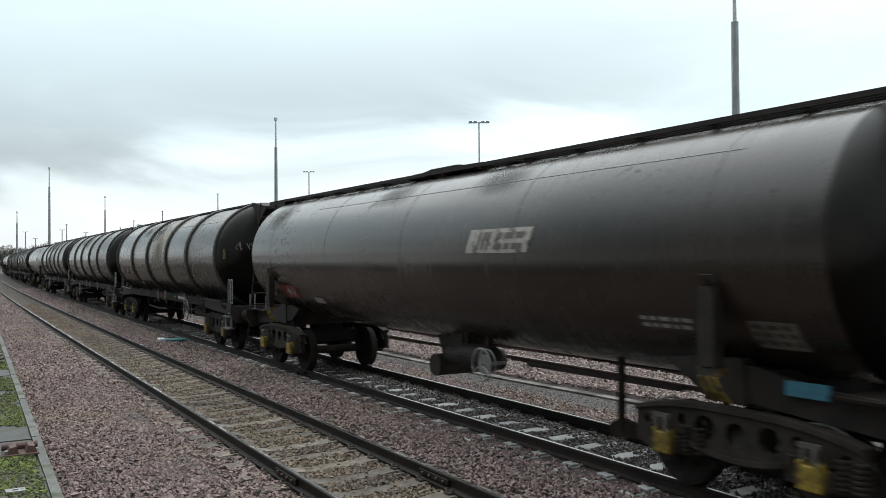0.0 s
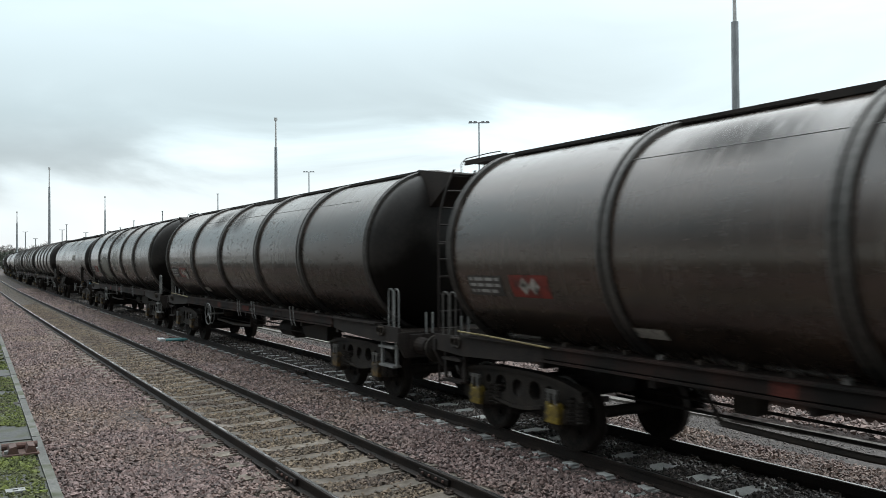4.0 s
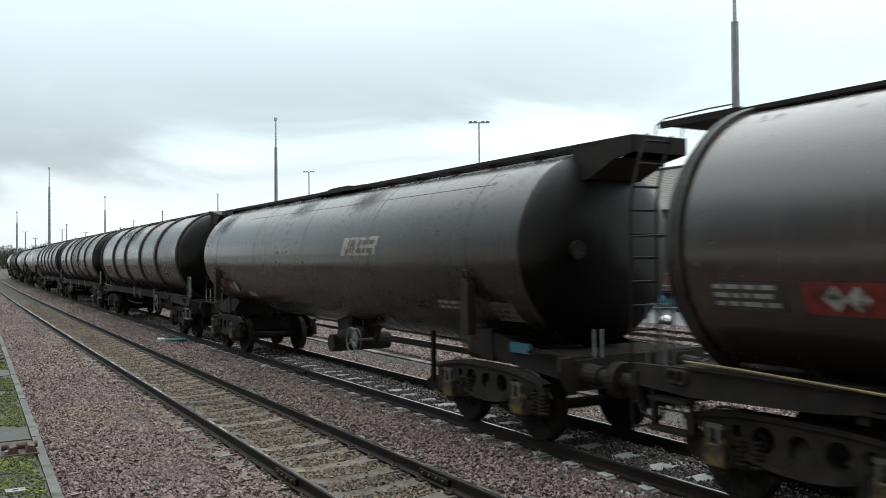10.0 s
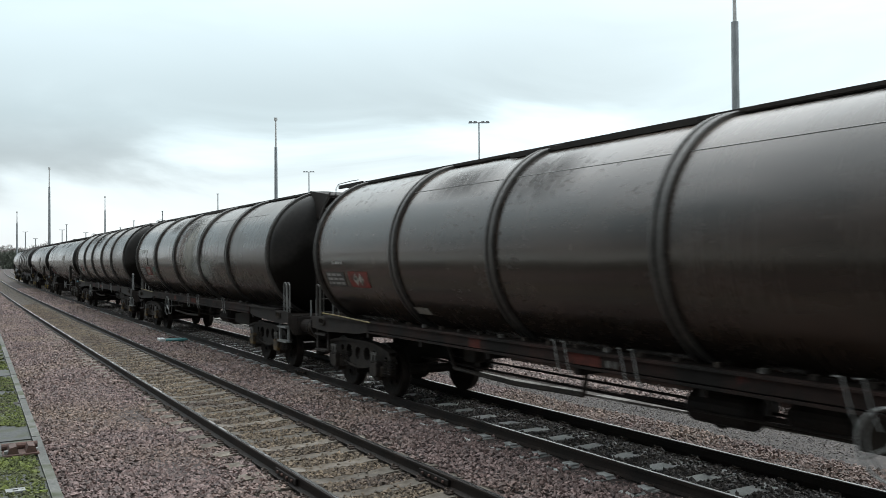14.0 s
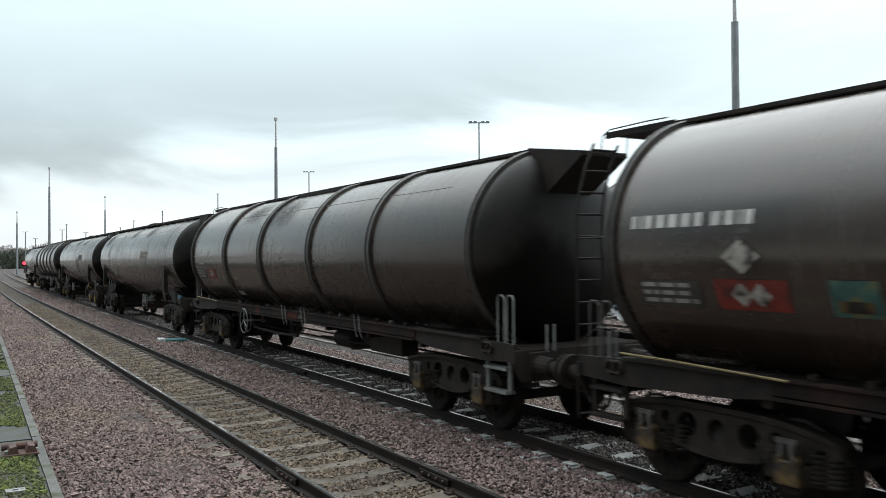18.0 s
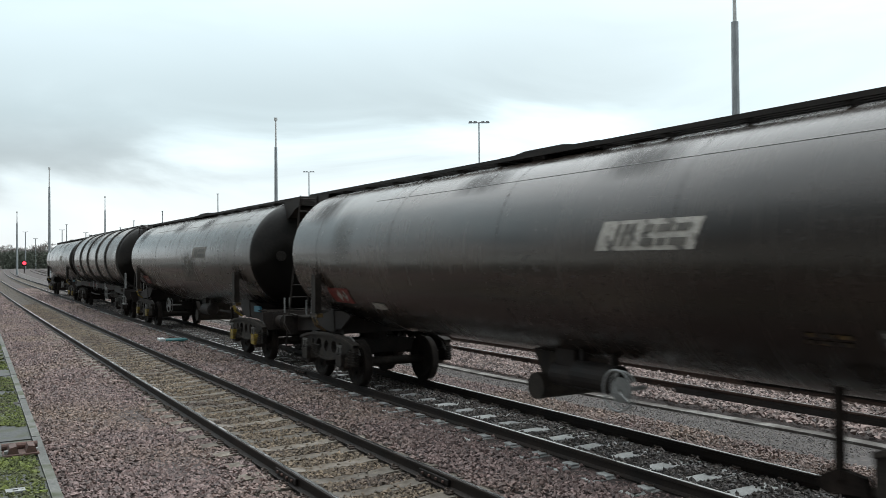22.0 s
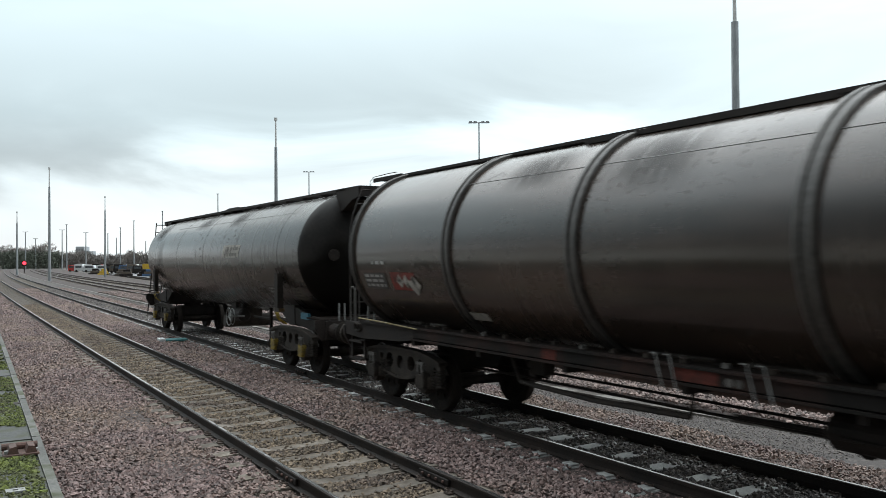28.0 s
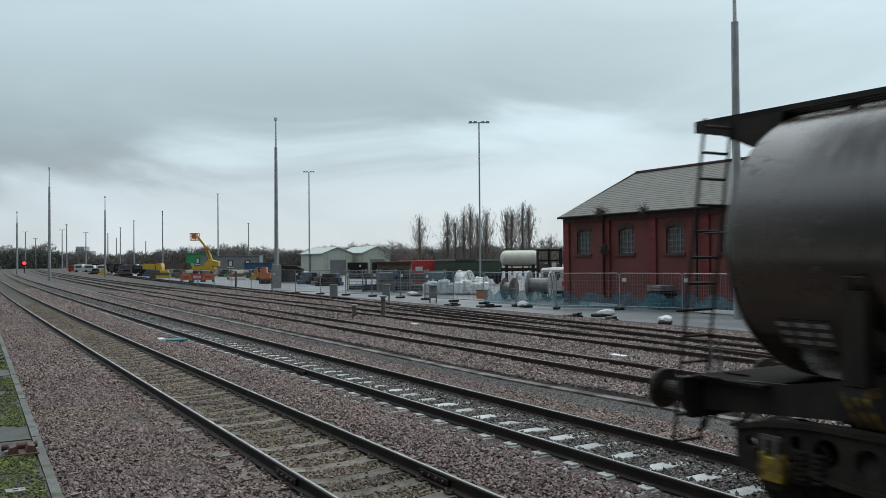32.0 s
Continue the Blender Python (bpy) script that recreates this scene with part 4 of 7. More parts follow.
    if ribbed:
        prism(bm, [(-1.75, 1.3), (-1.3, 1.3), (-1.38, 0.75), (-1.66, 0.75)], -0.25, 0.25)
        rod(bm, (-0.42, -1.52, 0.76), (0.42, -1.52, 0.76), 0.16, 16)
    else:
        prism(bm, [(-0.55, 1.3), (0.55, 1.3), (0.3, 0.85), (0.12, 0.62), (-0.12, 0.62), (-0.3, 0.85)], -0.35, 0.35)
        rod(bm, (-0.7, 0, 0.72), (0.7, 0, 0.72), 0.19, 16)
    part("discharge_valve", bm, "grime", w)
    for s in (-1, 1):
        if ribbed:
            part("brake_rod", rod(B(), (s * 0.3, -5.6, 0.72), (s * 0.3, 5.6, 0.72), 0.02, 6), "black", w)
            part("brake_rod", rod(B(), (s * 0.8, -5.4, 0.9), (s * 0.8, -1.5, 0.84), 0.016, 6), "black", w)
            bm = tube(B(), [(s * 1.05, 3.45, 1.22), (s * 1.05, 3.2, 0.82), (s * 1.05, 1.6, 0.78), (s * 1.05, 0.1, 0.82), (s * 1.05, 0.02, 1.22)], 0.035, 6)
            part("truss_rod", bm, "grime", w)
        else:
            part("brake_rod", rod(B(), (s * 0.62, -5.6, 1.02), (s * 0.62, -2.6, 1.0), 0.035, 6), "black", w)
            shoe = part("brake_hanger", box(B(), s * 0.9, s * 0.96, -4.94, -4.86, 0.5, 1.35), "deck", w)
            part("brake_block", prism(B(), [(-5.2, 0.4), (-4.72, 0.36), (-4.68, 0.5), (-4.86, 0.6), (-5.16, 0.56)], s * 0.86, s * 0.94), "deck", shoe)
    for x0, x1, y0, y1, z0 in () if not ribbed else ((-0.9, -0.7, 2.85, 3.2, 0.92), (0.7, 0.9, 2.85, 3.2, 0.92), (-0.95, -0.6, -4.8, -3.5, 0.8)):
        part("valve_box", box(B(), x0, x1, y0, y1, z0, 1.2, 0.02), "grime", w)
    for e in (-1, 1):
        add_bogie(w, e * BOGIE_Y, paint)
    add_end_gear(w, ribbed)
    return w


def bars(bm, y0, y1, z0, z1, rows, fill, lift=0.012, seed=1):
    """Unreadable print as plain bars on the tank side, reading from tail to front."""
    rnd = random.Random(seed)
    h = (z1 - z0) / rows
    for k in range(rows):
        y = y1
        while y > y0 + 0.06:
            l = min(rnd.uniform(0.08, 0.3) * fill, y - y0)
            curved(bm, y - l, y, z1 - (k + 0.75) * h, z1 - (k + 0.2) * h, lift, 2, 1)
            y -= l + 0.05
    return bm


def add_signs(w, kind, seed):
    """Hazard panel, data panel and, on the smooth tanks, the owner's panel as plain shapes."""
    ribbed = kind == "ribbed"
    SAG[0] = not ribbed
    zr = 2.18 if ribbed else 1.83
    y0, y1 = (6.75, 7.6) if ribbed else (7.0, 7.65)
    a = part("data_panel", curved(B(), y0, y1, zr - 0.15, zr + 0.13, 0.006), "letter", w)
    part("data_print", bars(B(), y0 + 0.05, y1 - 0.05, zr - 0.13, zr + 0.12, 3, 0.8, 0.012, seed), "pale_letter", a)
    h0, h1 = (5.72, 6.55) if ribbed else (5.35, 6.4)
    if seed != 11:
        hz = part("hazard_panel", curved(B(), h0, h1, zr - 0.15, zr + 0.15, 0.006), "hazard_red", w, "faded red hazard panel with white diamonds")
        for k in (0, 1):
            cy = h0 + (h1 - h0) * (0.5 - 0.26 * k)
            bm = B()
            vs = []
            for dy, dz in ((0.12, 0), (0, 0.12), (-0.12, 0), (0, -0.12)):
                z = zr + dz
                vs.append(bm.verts.new((-side_x(cy + dy, z, 0.014, SAG[0]), cy + dy, z)))
            bm.faces.new(vs)
            part("hazard_diamond", bm, "panel", hz)
    if seed in (2, 5, 7, 10):
        part("product_print", bars(B(), 6.7, 7.2, zr + 0.26, zr + 0.36, 1, 0.7, 0.008, seed + 3), "pale_letter", w)
    if seed not in (6, 11):
        part("small_plate", curved(B(), 4.0, 4.5, 1.62, 1.74, 0.01), "panel", w, "small dirty white notice plate")
    if not ribbed:
        nm = part("owner_panel", curved(B(), -3.6, -2.1, 2.63, 2.97, 0.006, 5, 4, slant=0.42, base=2.63), "faded_panel" if seed == 9 else "panel", w, "faded owner panel almost worn away" if seed == 9 else "weathered white owner panel with dark marks")
        ink = "letter" if seed == 9 else "faded_print"
        for k in range(3):
            part("mark_stripe", curved(B(), -2.42 - 0.12 * k, -2.36 - 0.12 * k, 2.68, 2.93, 0.012, 3, 1, slant=0.42, base=2.63), ink, nm)
        for k, z in enumerate((2.83, 2.68)):
            y = -2.8
            for n in (0.2, 0.13, 0.24) if (k + seed) % 2 else (0.15, 0.22, 0.18):
                part("mark_bar", curved(B(), y - n, y, z, z + 0.08, 0.012, 2, 1, slant=0.42, base=2.63), ink, nm)
                y -= n + 0.05
        dp = part("data_panel", curved(B(), -7.5, -6.95, 1.64, 1.92, 0.006), "faded_panel", w, "dirty pale data panel")
        part("data_print", bars(B(), -7.46, -6.98, 1.66, 1.9, 3, 0.5, 0.012, seed), "letter", dp)
        pl = part("warning_plate", curved(B(), -6.3, -5.45, 1.74, 1.92, 0.006), "letter", w)
        part("warning_print", bars(B(), -6.27, -5.5, 1.75, 1.91, 2, 0.7, 0.012, seed + 7), "pale_letter", pl)
        if seed in (4, 8, 11):
            part("orange_print", bars(B(), -5.2, -4.7, 1.72, 1.86, 2, 0.6, 0.008, seed + 9), "ochre", w, "worn orange lettering")
        bm = B()
        box(bm, -1.06, -1.004, -7.75, -7.3, 1.22, 1.36)
        part("blue_plate", bm, "blue_plate", w, "small blue plate on the frame end")


SPEED = 6.879
CENTRES = [11.08, 29.88, 48.55, 67.23, 85.98, 104.80, 123.56, 142.33, 161.27, 180.20, 198.99, 217.90]
DRIFT = [(0.0, 1.42), (1.0, 1.01), (2.0, 0.73), (3.0, 0.53), (6.0, 0.2), (9.0, -0.05), (12.0, -0.34), (16.0, -0.54), (20.0, -0.4), (24.0, -0.21), (28.0, -0.08), (32.0, -0.16)]
KINDS = "srrrsrrrssrs"
WAGONS = []


def build_train():
    protos = {}
    for i, k in enumerate(KINDS):
        paint = "bogie" if i in (5, 8, 10) else "ochre" if i in (2, 3, 4, 6, 7) else "yellow"
        key = (k, paint)
        if key in protos:
            w = copy_thing(protos[key], Matrix.Identity(4))
        else:
            w = build_wagon(k == "r", paint)
            protos[key] = w
        w.matrix_basis = Matrix.Translation((TRACK_2, 0, 0))
        WAGONS.append(w)
    for i, (k, w) in enumerate(zip(KINDS, WAGONS)):
        add_signs(w, "ribbed" if k == "r" else "smooth", i)
        add_marks(w, i)
        if k == "r":
            y = -4.1 if i in (1, 5, 10) else 3.1
            handwheel(w, -1.38, y, 1.0, 0.31, "dull_galv")
        else:
            y = 1.75 if i == 9 else -2.3
            handwheel(w, -1.25, y, 1.0, 0.24, "dull_galv", True)


def add_marks(w, i):
    """Stains, patches and notices that single wagons carry."""
    ribbed = KINDS[i] == "r"
    runs = ((-0.6 + 0.3 * (i % 3), 1.6 + 0.3 * (i % 2), 3.25), (2.0, 3.6 + 0.4 * (i % 2), 3.45)) if ribbed else ((5.9, 7.5, 3.25), (0.2, 1.8 + 0.3 * (i % 2), 3.5), (-3.2, -1.6, 3.45))
    for y0, y1, z0 in runs:
        part("oil_smear", curved(B(), y0, y1, z0, 4.06 if ribbed else 3.96, 0.005, 10, 10), spill("oil_smear_stain", (0.009, 0.0076, 0.0064), 2.6, 0.62), w, "dark oily drips below the hatch")
    if i == 1:
        rnd = random.Random(4)
        tag = B()
        for k in range(5):
            x, z, pts = -0.95 + 0.16 * k, 2.95, []
            for q in range(8):
                x += rnd.uniform(-0.06, 0.1); z = 2.95 + rnd.uniform(-0.14, 0.14)
                rr = math.hypot(x, z - RIB_Z) / RIB_R
                pts.append((x, -7.96 - 0.5 * max(0.0, 1 - min(1.0, rr) ** 2.2) ** 0.6, z))
            tube(tag, pts, 0.008, 4)
        part("chalk_scrawl", tag, "pale_letter", w, "loose pale scribbled lines on the tank end")
    if i in (1, 6):
        part("pale_spill", curved(B(), -1.75 if i == 1 else -1.35, 1.35 if i == 1 else 0.95, 2.0 if i == 1 else 1.7, 4.12, 0.004, 16, 10), spill("pale_spill_stain" if i == 1 else "thin_spill_stain", (0.5, 0.47, 0.39) if i == 1 else (0.3, 0.28, 0.235), 1.4 if i == 1 else 1.6, 1.0 if i == 1 else 0.85), w, "dried pale spill running down the tank")
    if i in (1, 6):
        part("rust_streak", curved(B(), *((0.25, 1.25, 2.3, 3.9) if i == 6 else (-0.95, 0.55, 2.2, 3.7)), 0.006, 14, 8), spill("rust_streak_stain", (0.13, 0.066, 0.036), 1.6, 0.6), w, "rusty brown streak in the spill")
    if i == 6:
        part("drip_stain", curved(B(), -3.3, 0.1, 1.9, 2.75, 0.008, 10, 14), spill("pale_drip_stain", (0.4, 0.4, 0.375), 3.0, 0.85), w, "pale drips low on the tank")
    if i == 3:
        for y0, y1, z0, z1 in ((-1.1, 1.2, 2.0, 3.3),):
            part("worn_patch", curved(B(), y0, y1, z0, z1, 0.004, 10, 10), spill("rubbed_pale_paint", (0.32, 0.315, 0.28), 2.2), w, "rubbed pale patch of old paint")
        part("worn_patch", curved(B(), 1.55, 4.55, 1.5, 3.0, 0.004, 14, 12), spill("broad_worn_paint", (0.19, 0.18, 0.15), 0.8, 1.5), w, "broad pale patch where the paint has worn off")
    if i == 9:
        part("worn_patch", curved(B(), -2.6, -0.6, 1.9, 2.9, 0.004, 10, 8), spill("old_pale_paint", (0.12, 0.105, 0.085), 1.5), w)
    if i == 11:
        part("worn_patch", curved(B(), 5.3, 6.4, 1.75, 3.5, 0.004, 12, 6), spill("brown_smear", (0.085, 0.07, 0.054), 1.6, 0.3), w, "thin dried brown smear down the tank side")
    if i == 8:
        part("worn_patch", curved(B(), 4.8, 5.9, 2.3, 3.6, 0.004, 10, 6), spill("ochre_streak", (0.11, 0.095, 0.075), 1.5, 0.35), w)
    if i == 1:
        sq = part("warning_label", box(B(), -1.33, -1.315, -8.36, -8.12, 2.6, 2.86, 0.004), "yellow", w, "square yellow warning label")
        for z in (2.66, 2.76):
            part("label_print", box(B(), -1.338, -1.332, -8.33, -8.15, z, z + 0.05), "letter", sq)
        part("label_bracket", rod(B(), (-1.31, -8.2, 2.73), (-1.2, -8.0, 2.73), 0.012, 6), "black", sq)
    if i == 6:
        y = 7.66
        for n in (0.1, 0.05, 0.14, 0.15, 0.15, 0.15, 0.13, 0.0, 0.14, 0.14, 0.05, 0.12):
            if n:
                part("letter_bar", curved(B(), y - 0.82 * n, y, 2.86, 3.0, 0.01, 2, 1), "white_print", w)
            y -= (n or 0.04) + 0.025
    if i in (3, 6):
        sh = part("crest_panel", curved(B(), 4.85, 5.3, 2.02, 2.34, 0.008), "crest", w, "faded crest in green and yellow")
        part("crest_band", curved(B(), 4.92, 5.24, 2.06, 2.16, 0.014), "ochre", sh)
    if i in (2, 4, 6, 10):
        bm = B()
        c = (5.66, 2.12) if i in (2, 10) else (5.38, 1.84) if i == 4 else (6.09, 2.55)
        vs = []
        for dy, dz in ((0.22, 0), (0, 0.17), (-0.22, 0), (0, -0.17)):
            z = c[1] + dz
            vs.append(bm.verts.new((-side_x(c[0] + dy, z, 0.018, SAG[0]), c[0] + dy, z)))
        bm.faces.new(vs)
        part("diamond_placard", bm, "panel", w, "worn white diamond placard")
    if i in (0, 4):
        cu = bpy.data.curves.new("fuel_word", "FONT")
        cu.body, cu.size, cu.align_x, cu.align_y = "AVTUR", 0.17, "CENTER", "CENTER"
        ob = new("fuel_word", cu)
        dg = bpy.context.evaluated_depsgraph_get()
        me = bpy.data.meshes.new_from_object(ob.evaluated_get(dg))
        bpy.data.objects.remove(ob)
        me.materials.clear(); me.materials.append(M["panel"])
        z = 2.1
        lean = math.asin((z - TANK_Z) / TANK_R)
        o = new("fuel_word", me)
        o.parent = w
        o.matrix_basis = Matrix.Translation((-side_x(6.0, z, 0.02, True), 6.0, z)) @ Matrix.Rotation(-math.pi / 2, 4, "Z") @ Matrix.Rotation(math.pi / 2 - lean, 4, "X")
    if i == 1:
        part("sole_plate", box(B(), -1.345, -1.335, -3.85, -2.85, 1.29, 1.38), "panel", w, "white notice plate on the solebar")
        for y in (-2.3, -2.45):
            mark = hoop(B(), (-1.34, y, 1.31), 0.05, 0.014, "x", 10, 4)
            part("sole_mark", mark, "yellow", w, "small round yellow paint mark")


def spill(name, colour, scale, strength=0.7):
    """Pale dried streaks, thin and broken: see-through where the noise is low."""
    if name in bpy.data.materials:
        return bpy.data.materials[name]
    ma = surface(name, tuple(0.6 * c for c in colour), colour, 0.6, 0.0, 3, 30, 0.0)
    nt = ma.node_tree
    N, L = nt.nodes.new, nt.links.new
    tc, mp = N("ShaderNodeTexCoord"), N("ShaderNodeMapping")
    mp.inputs["Scale"].default_value = (0.7, 4.5, 0.7)
    n = N("ShaderNodeTexNoise"); n.inputs["Scale"].default_value = scale; n.inputs["Detail"].default_value = 9; n.inputs["Roughness"].default_value = 0.65
    L(tc.outputs["Object"], mp.inputs["Vector"]); L(mp.outputs["Vector"], n.inputs["Vector"])
    # fade to nothing at the rim of the sheet
    g = N("ShaderNodeSeparateXYZ"); L(tc.outputs["Generated"], g.inputs["Vector"])
    prod = None
    for ax in ("Y", "Z"):
        a = N("ShaderNodeMath"); a.operation = "SUBTRACT"; a.inputs[1].default_value = 0.5; L(g.outputs[ax], a.inputs[0])
        b = N("ShaderNodeMath"); b.operation = "ABSOLUTE"; L(a.outputs[0], b.inputs[0])
        c = N("ShaderNodeMapRange"); c.inputs["From Min"].default_value, c.inputs["From Max"].default_value = 0.5, 0.12
        L(b.outputs[0], c.inputs["Value"])
        if prod is None:
            prod = c.outputs["Result"]
        else:
            m = N("ShaderNodeMath"); m.operation = "MULTIPLY"; L(prod, m.inputs[0]); L(c.outputs["Result"], m.inputs[1]); prod = m.outputs[0]
    r = N("ShaderNodeMapRange"); r.inputs["From Min"].default_value, r.inputs["From Max"].default_value = 0.3, 0.5
    L(n.outputs["Fac"], r.inputs["Value"])
    m = N("ShaderNodeMath"); m.operation = "MULTIPLY"; L(prod, m.inputs[0]); L(r.outputs["Result"], m.inputs[1])
    k = N("ShaderNodeMath"); k.operation = "MULTIPLY"; k.inputs[1].default_value = strength; L(m.outputs[0], k.inputs[0])
    L(k.outputs[0], nt.nodes["Principled BSDF"].inputs["Alpha"])
    return ma


def drift(t):
    for (a, p), (b, q) in zip(DRIFT, DRIFT[1:]):
        if t <= b:
            return p + (q - p) * (t - a) / (b - a)
    return DRIFT[-1][1]


def motions():
    """The train runs by; its wheels turn."""
    for i, w in enumerate(WAGONS):
        rows = []
        for k in range(33):
            y = CENTRES[i] - SPEED * k + drift(k)
            turn = math.degrees(BEND * max(0.0, y - BEND_FROM))
            rows.append((k, pose(TRACK_2 + swing(y), y, 0, 0, 0, -turn)))
        walk(w, rows)
        for part_ob in w.children_recursive:
            if part_ob.name.startswith("wheelset"):
                y = part_ob.matrix_basis.translation.y
                walk(part_ob, [(0.1 * k, pose(0, y, WHEEL_R, math.degrees((SPEED * 0.1 * k - drift(0.1 * k)) / WHEEL_R), 0, 0)) for k in range(321)])


# ---- loose stones on the ballast ----
def stones(name, label, x0, x1, y0, y1, step, size, material, height, seed):
    """A layer of broken stones: jittered octahedra on a shaken grid; height(x, y) gives their level, or None-like -9 to leave a gap."""
    rng = np.random.default_rng(seed)
    nx, ny = int((x1 - x0) / step), int((y1 - y0) / step)
    gx, gy = np.meshgrid(np.arange(nx), np.arange(ny))
    x = x0 + (gx.ravel() + rng.uniform(0, 1, nx * ny)) * step
    y = y0 + (gy.ravel() + rng.uniform(0, 1, nx * ny)) * step
    z = height(x, y)
    keep = z > -5
    x, y, z = x[keep], y[keep], z[keep]
    n = len(x)
    base = np.array([(1, 0, 0), (-1, 0, 0), (0, 1, 0), (0, -1, 0), (0, 0, 1), (0, 0, -1)], float)
    tri = np.array([(0, 2, 4), (2, 1, 4), (1, 3, 4), (3, 0, 4), (2, 0, 5), (1, 2, 5), (3, 1, 5), (0, 3, 5)])
    v = base[None] * rng.uniform(0.75, 1.2, (n, 6, 1)) * rng.uniform(0.7, 1.25, (n, 1, 3)) + rng.normal(0, 0.13, (n, 6, 3))
    a, b = rng.uniform(0, 2 * np.pi, n), rng.uniform(-0.9, 0.9, n)
    ca, sa, cb, sb = np.cos(a), np.sin(a), np.cos(b), np.sin(b)
    v = np.stack([v[..., 0] * cb[:, None] + v[..., 2] * sb[:, None], v[..., 1], (-v[..., 0] * sb[:, None] + v[..., 2] * cb[:, None]) * 0.8], -1)
    v = np.stack([v[..., 0] * ca[:, None] - v[..., 1] * sa[:, None], v[..., 0] * sa[:, None] + v[..., 1] * ca[:, None], v[..., 2]], -1)
    v *= (size * rng.uniform(0.5, 1.35, n))[:, None, None]
    bend = 0.5 * BEND * np.maximum(0, y - BEND_FROM) ** 2
    v += np.stack([x + bend, y, z + rng.uniform(-0.35, 0.35, n) * size], -1)[:, None]
    f = (tri[None] + 6 * np.arange(n)[:, None, None]).reshape(-1, 3)
    me = bpy.data.meshes.new(name)
    me.vertices.add(6 * n)
    me.vertices.foreach_set("co", v.reshape(-1))
    me.loops.add(24 * n)
    me.loops.foreach_set("vertex_index", f.reshape(-1).astype(np.int32))
    me.polygons.add(8 * n)
    me.polygons.foreach_set("loop_start", np.arange(0, 24 * n, 3, dtype=np.int32))
    me.polygons.foreach_set("use_smooth", np.zeros(8 * n, dtype=bool))
    me.update(calc_edges=True)
    me.validate()
    me.materials.append(M[material])
    return tagged(new(name, me), label, "ballast", kind="stuff")


def level(x, y):
    """The stones' level over both running lines; rails stay clear, sleepers show where they do."""
    z = np.full_like(x, -0.19)
    z += 0.03 * np.sin(1.7 * x + 0.6 * y) * np.sin(0.9 * y - x)
    for c, phase, first in ((TRACK_1, 0.2, True), (TRACK_2, 0.5, False)):
        d = x - c
        s = np.abs(((y - 4 - phase + 0.34) % 0.68) - 0.34) < 0.135
        r = np.abs(np.abs(d) - GAUGE / 2)
        if first:
            bare = s & (np.abs(d) < 0.70)
            ends = s & (np.abs(d) > 0.82) & (np.abs(d) < 1.25)
            z = np.where(ends, -0.165, z)
            half = ends & (np.sin(31 * np.floor((y - 4) / 0.68) + 5 * d) > -0.35) & (np.abs(d) < 1.17)
            z = np.where(bare | half, -9, z)
            litter = np.modf(np.abs(np.sin(12.9 * x + 78.2 * y) * 43758.5))[0]
            z = np.where(bare & (litter > 0.88), -0.187, z)
            z = np.where((np.abs(d) < 1.35) & ~s & (z > -5), -0.188, z)
        else:
            z = np.where((np.abs(d) < 1.4) & (z > -5), -0.165, z)
            z = np.where(s & (np.abs(d) < 1.25), -0.15, z)
            z = np.where((d > -1.5) & (d < -0.8), -0.19, z)
            z = np.where(s & (d > -1.25) & (d < -0.8), -0.152, z)
            loose = np.modf(np.abs(np.sin(17.3 * x + 61.7 * y) * 23421.3))[0]
            bare = s & (((d > -0.2) & (d < 0.18)) | ((d > -1.0) & (d < -0.86)) | ((np.abs(d) < 0.5) & (loose > 0.8)))
            z = np.where(bare, -9, z)
        z = np.where(r < 0.085, -9, z)
    mid = (TRACK_1 + TRACK_2) / 2
    z = np.where(z > -5, z + 0.045 * np.clip(1 - ((x - mid) / 0.7) ** 2, 0, 1), z)
    return z


def four_foot(x, y):
    """Only between the rails of the train's line."""
    return np.where(np.abs(x - TRACK_2) < 0.68, level(x, y), -9)


def near_four_foot(x, y):
    """Only between the rails of the near line."""
    return np.where(np.abs(x - TRACK_1) < 0.68, level(x, y), -9)


def round_four_foot(x, y):
    return np.where((np.abs(x - TRACK_2) < 0.68) | (np.abs(x - TRACK_1) < 0.68), -9, level(x, y))


def path_level(x, y):
    return np.where(x < 10.86 + veer(y), -0.232, -9)


def far_level(x, y):
    z = np.full_like(x, -0.125)
    z += 0.02 * np.sin(1.3 * x + 0.5 * y)
    z = np.where(x < 11.15 + veer(y), -9, z)
    for c, lean in SIDINGS[:3]:
        z = np.where(np.abs(np.abs(x - c - lean(y)) - GAUGE / 2) < 0.1, -9, z)
    spur = x - SIDINGS[3][0] - 0.033 * (y - 25) + 0.05 * np.maximum(0.0, 50 - y)
    z = np.where((np.abs(np.abs(spur) - GAUGE / 2) < 0.1) & (y < 46), -9, z)
    return z


def moss_level(x, y):
    """Moss in drifts on the outer slabs of the platform, thickest near the camera."""
    e = 0.55 + 0.0232 * y
    q = np.sin(5.1 * x + 2.3 * y) + np.sin(3.7 * y - 4.1 * x) + 0.7 * np.sin(11.0 * y + 6.0 * x)
    thick = np.where(y < 7.95, 2.0, np.where(y < 9.6, -1.2, np.where(y < 13.5, 0.9, 0.0)))
    return np.where((x < e - 0.09) & (q + thick > 0), 0.893, -9)


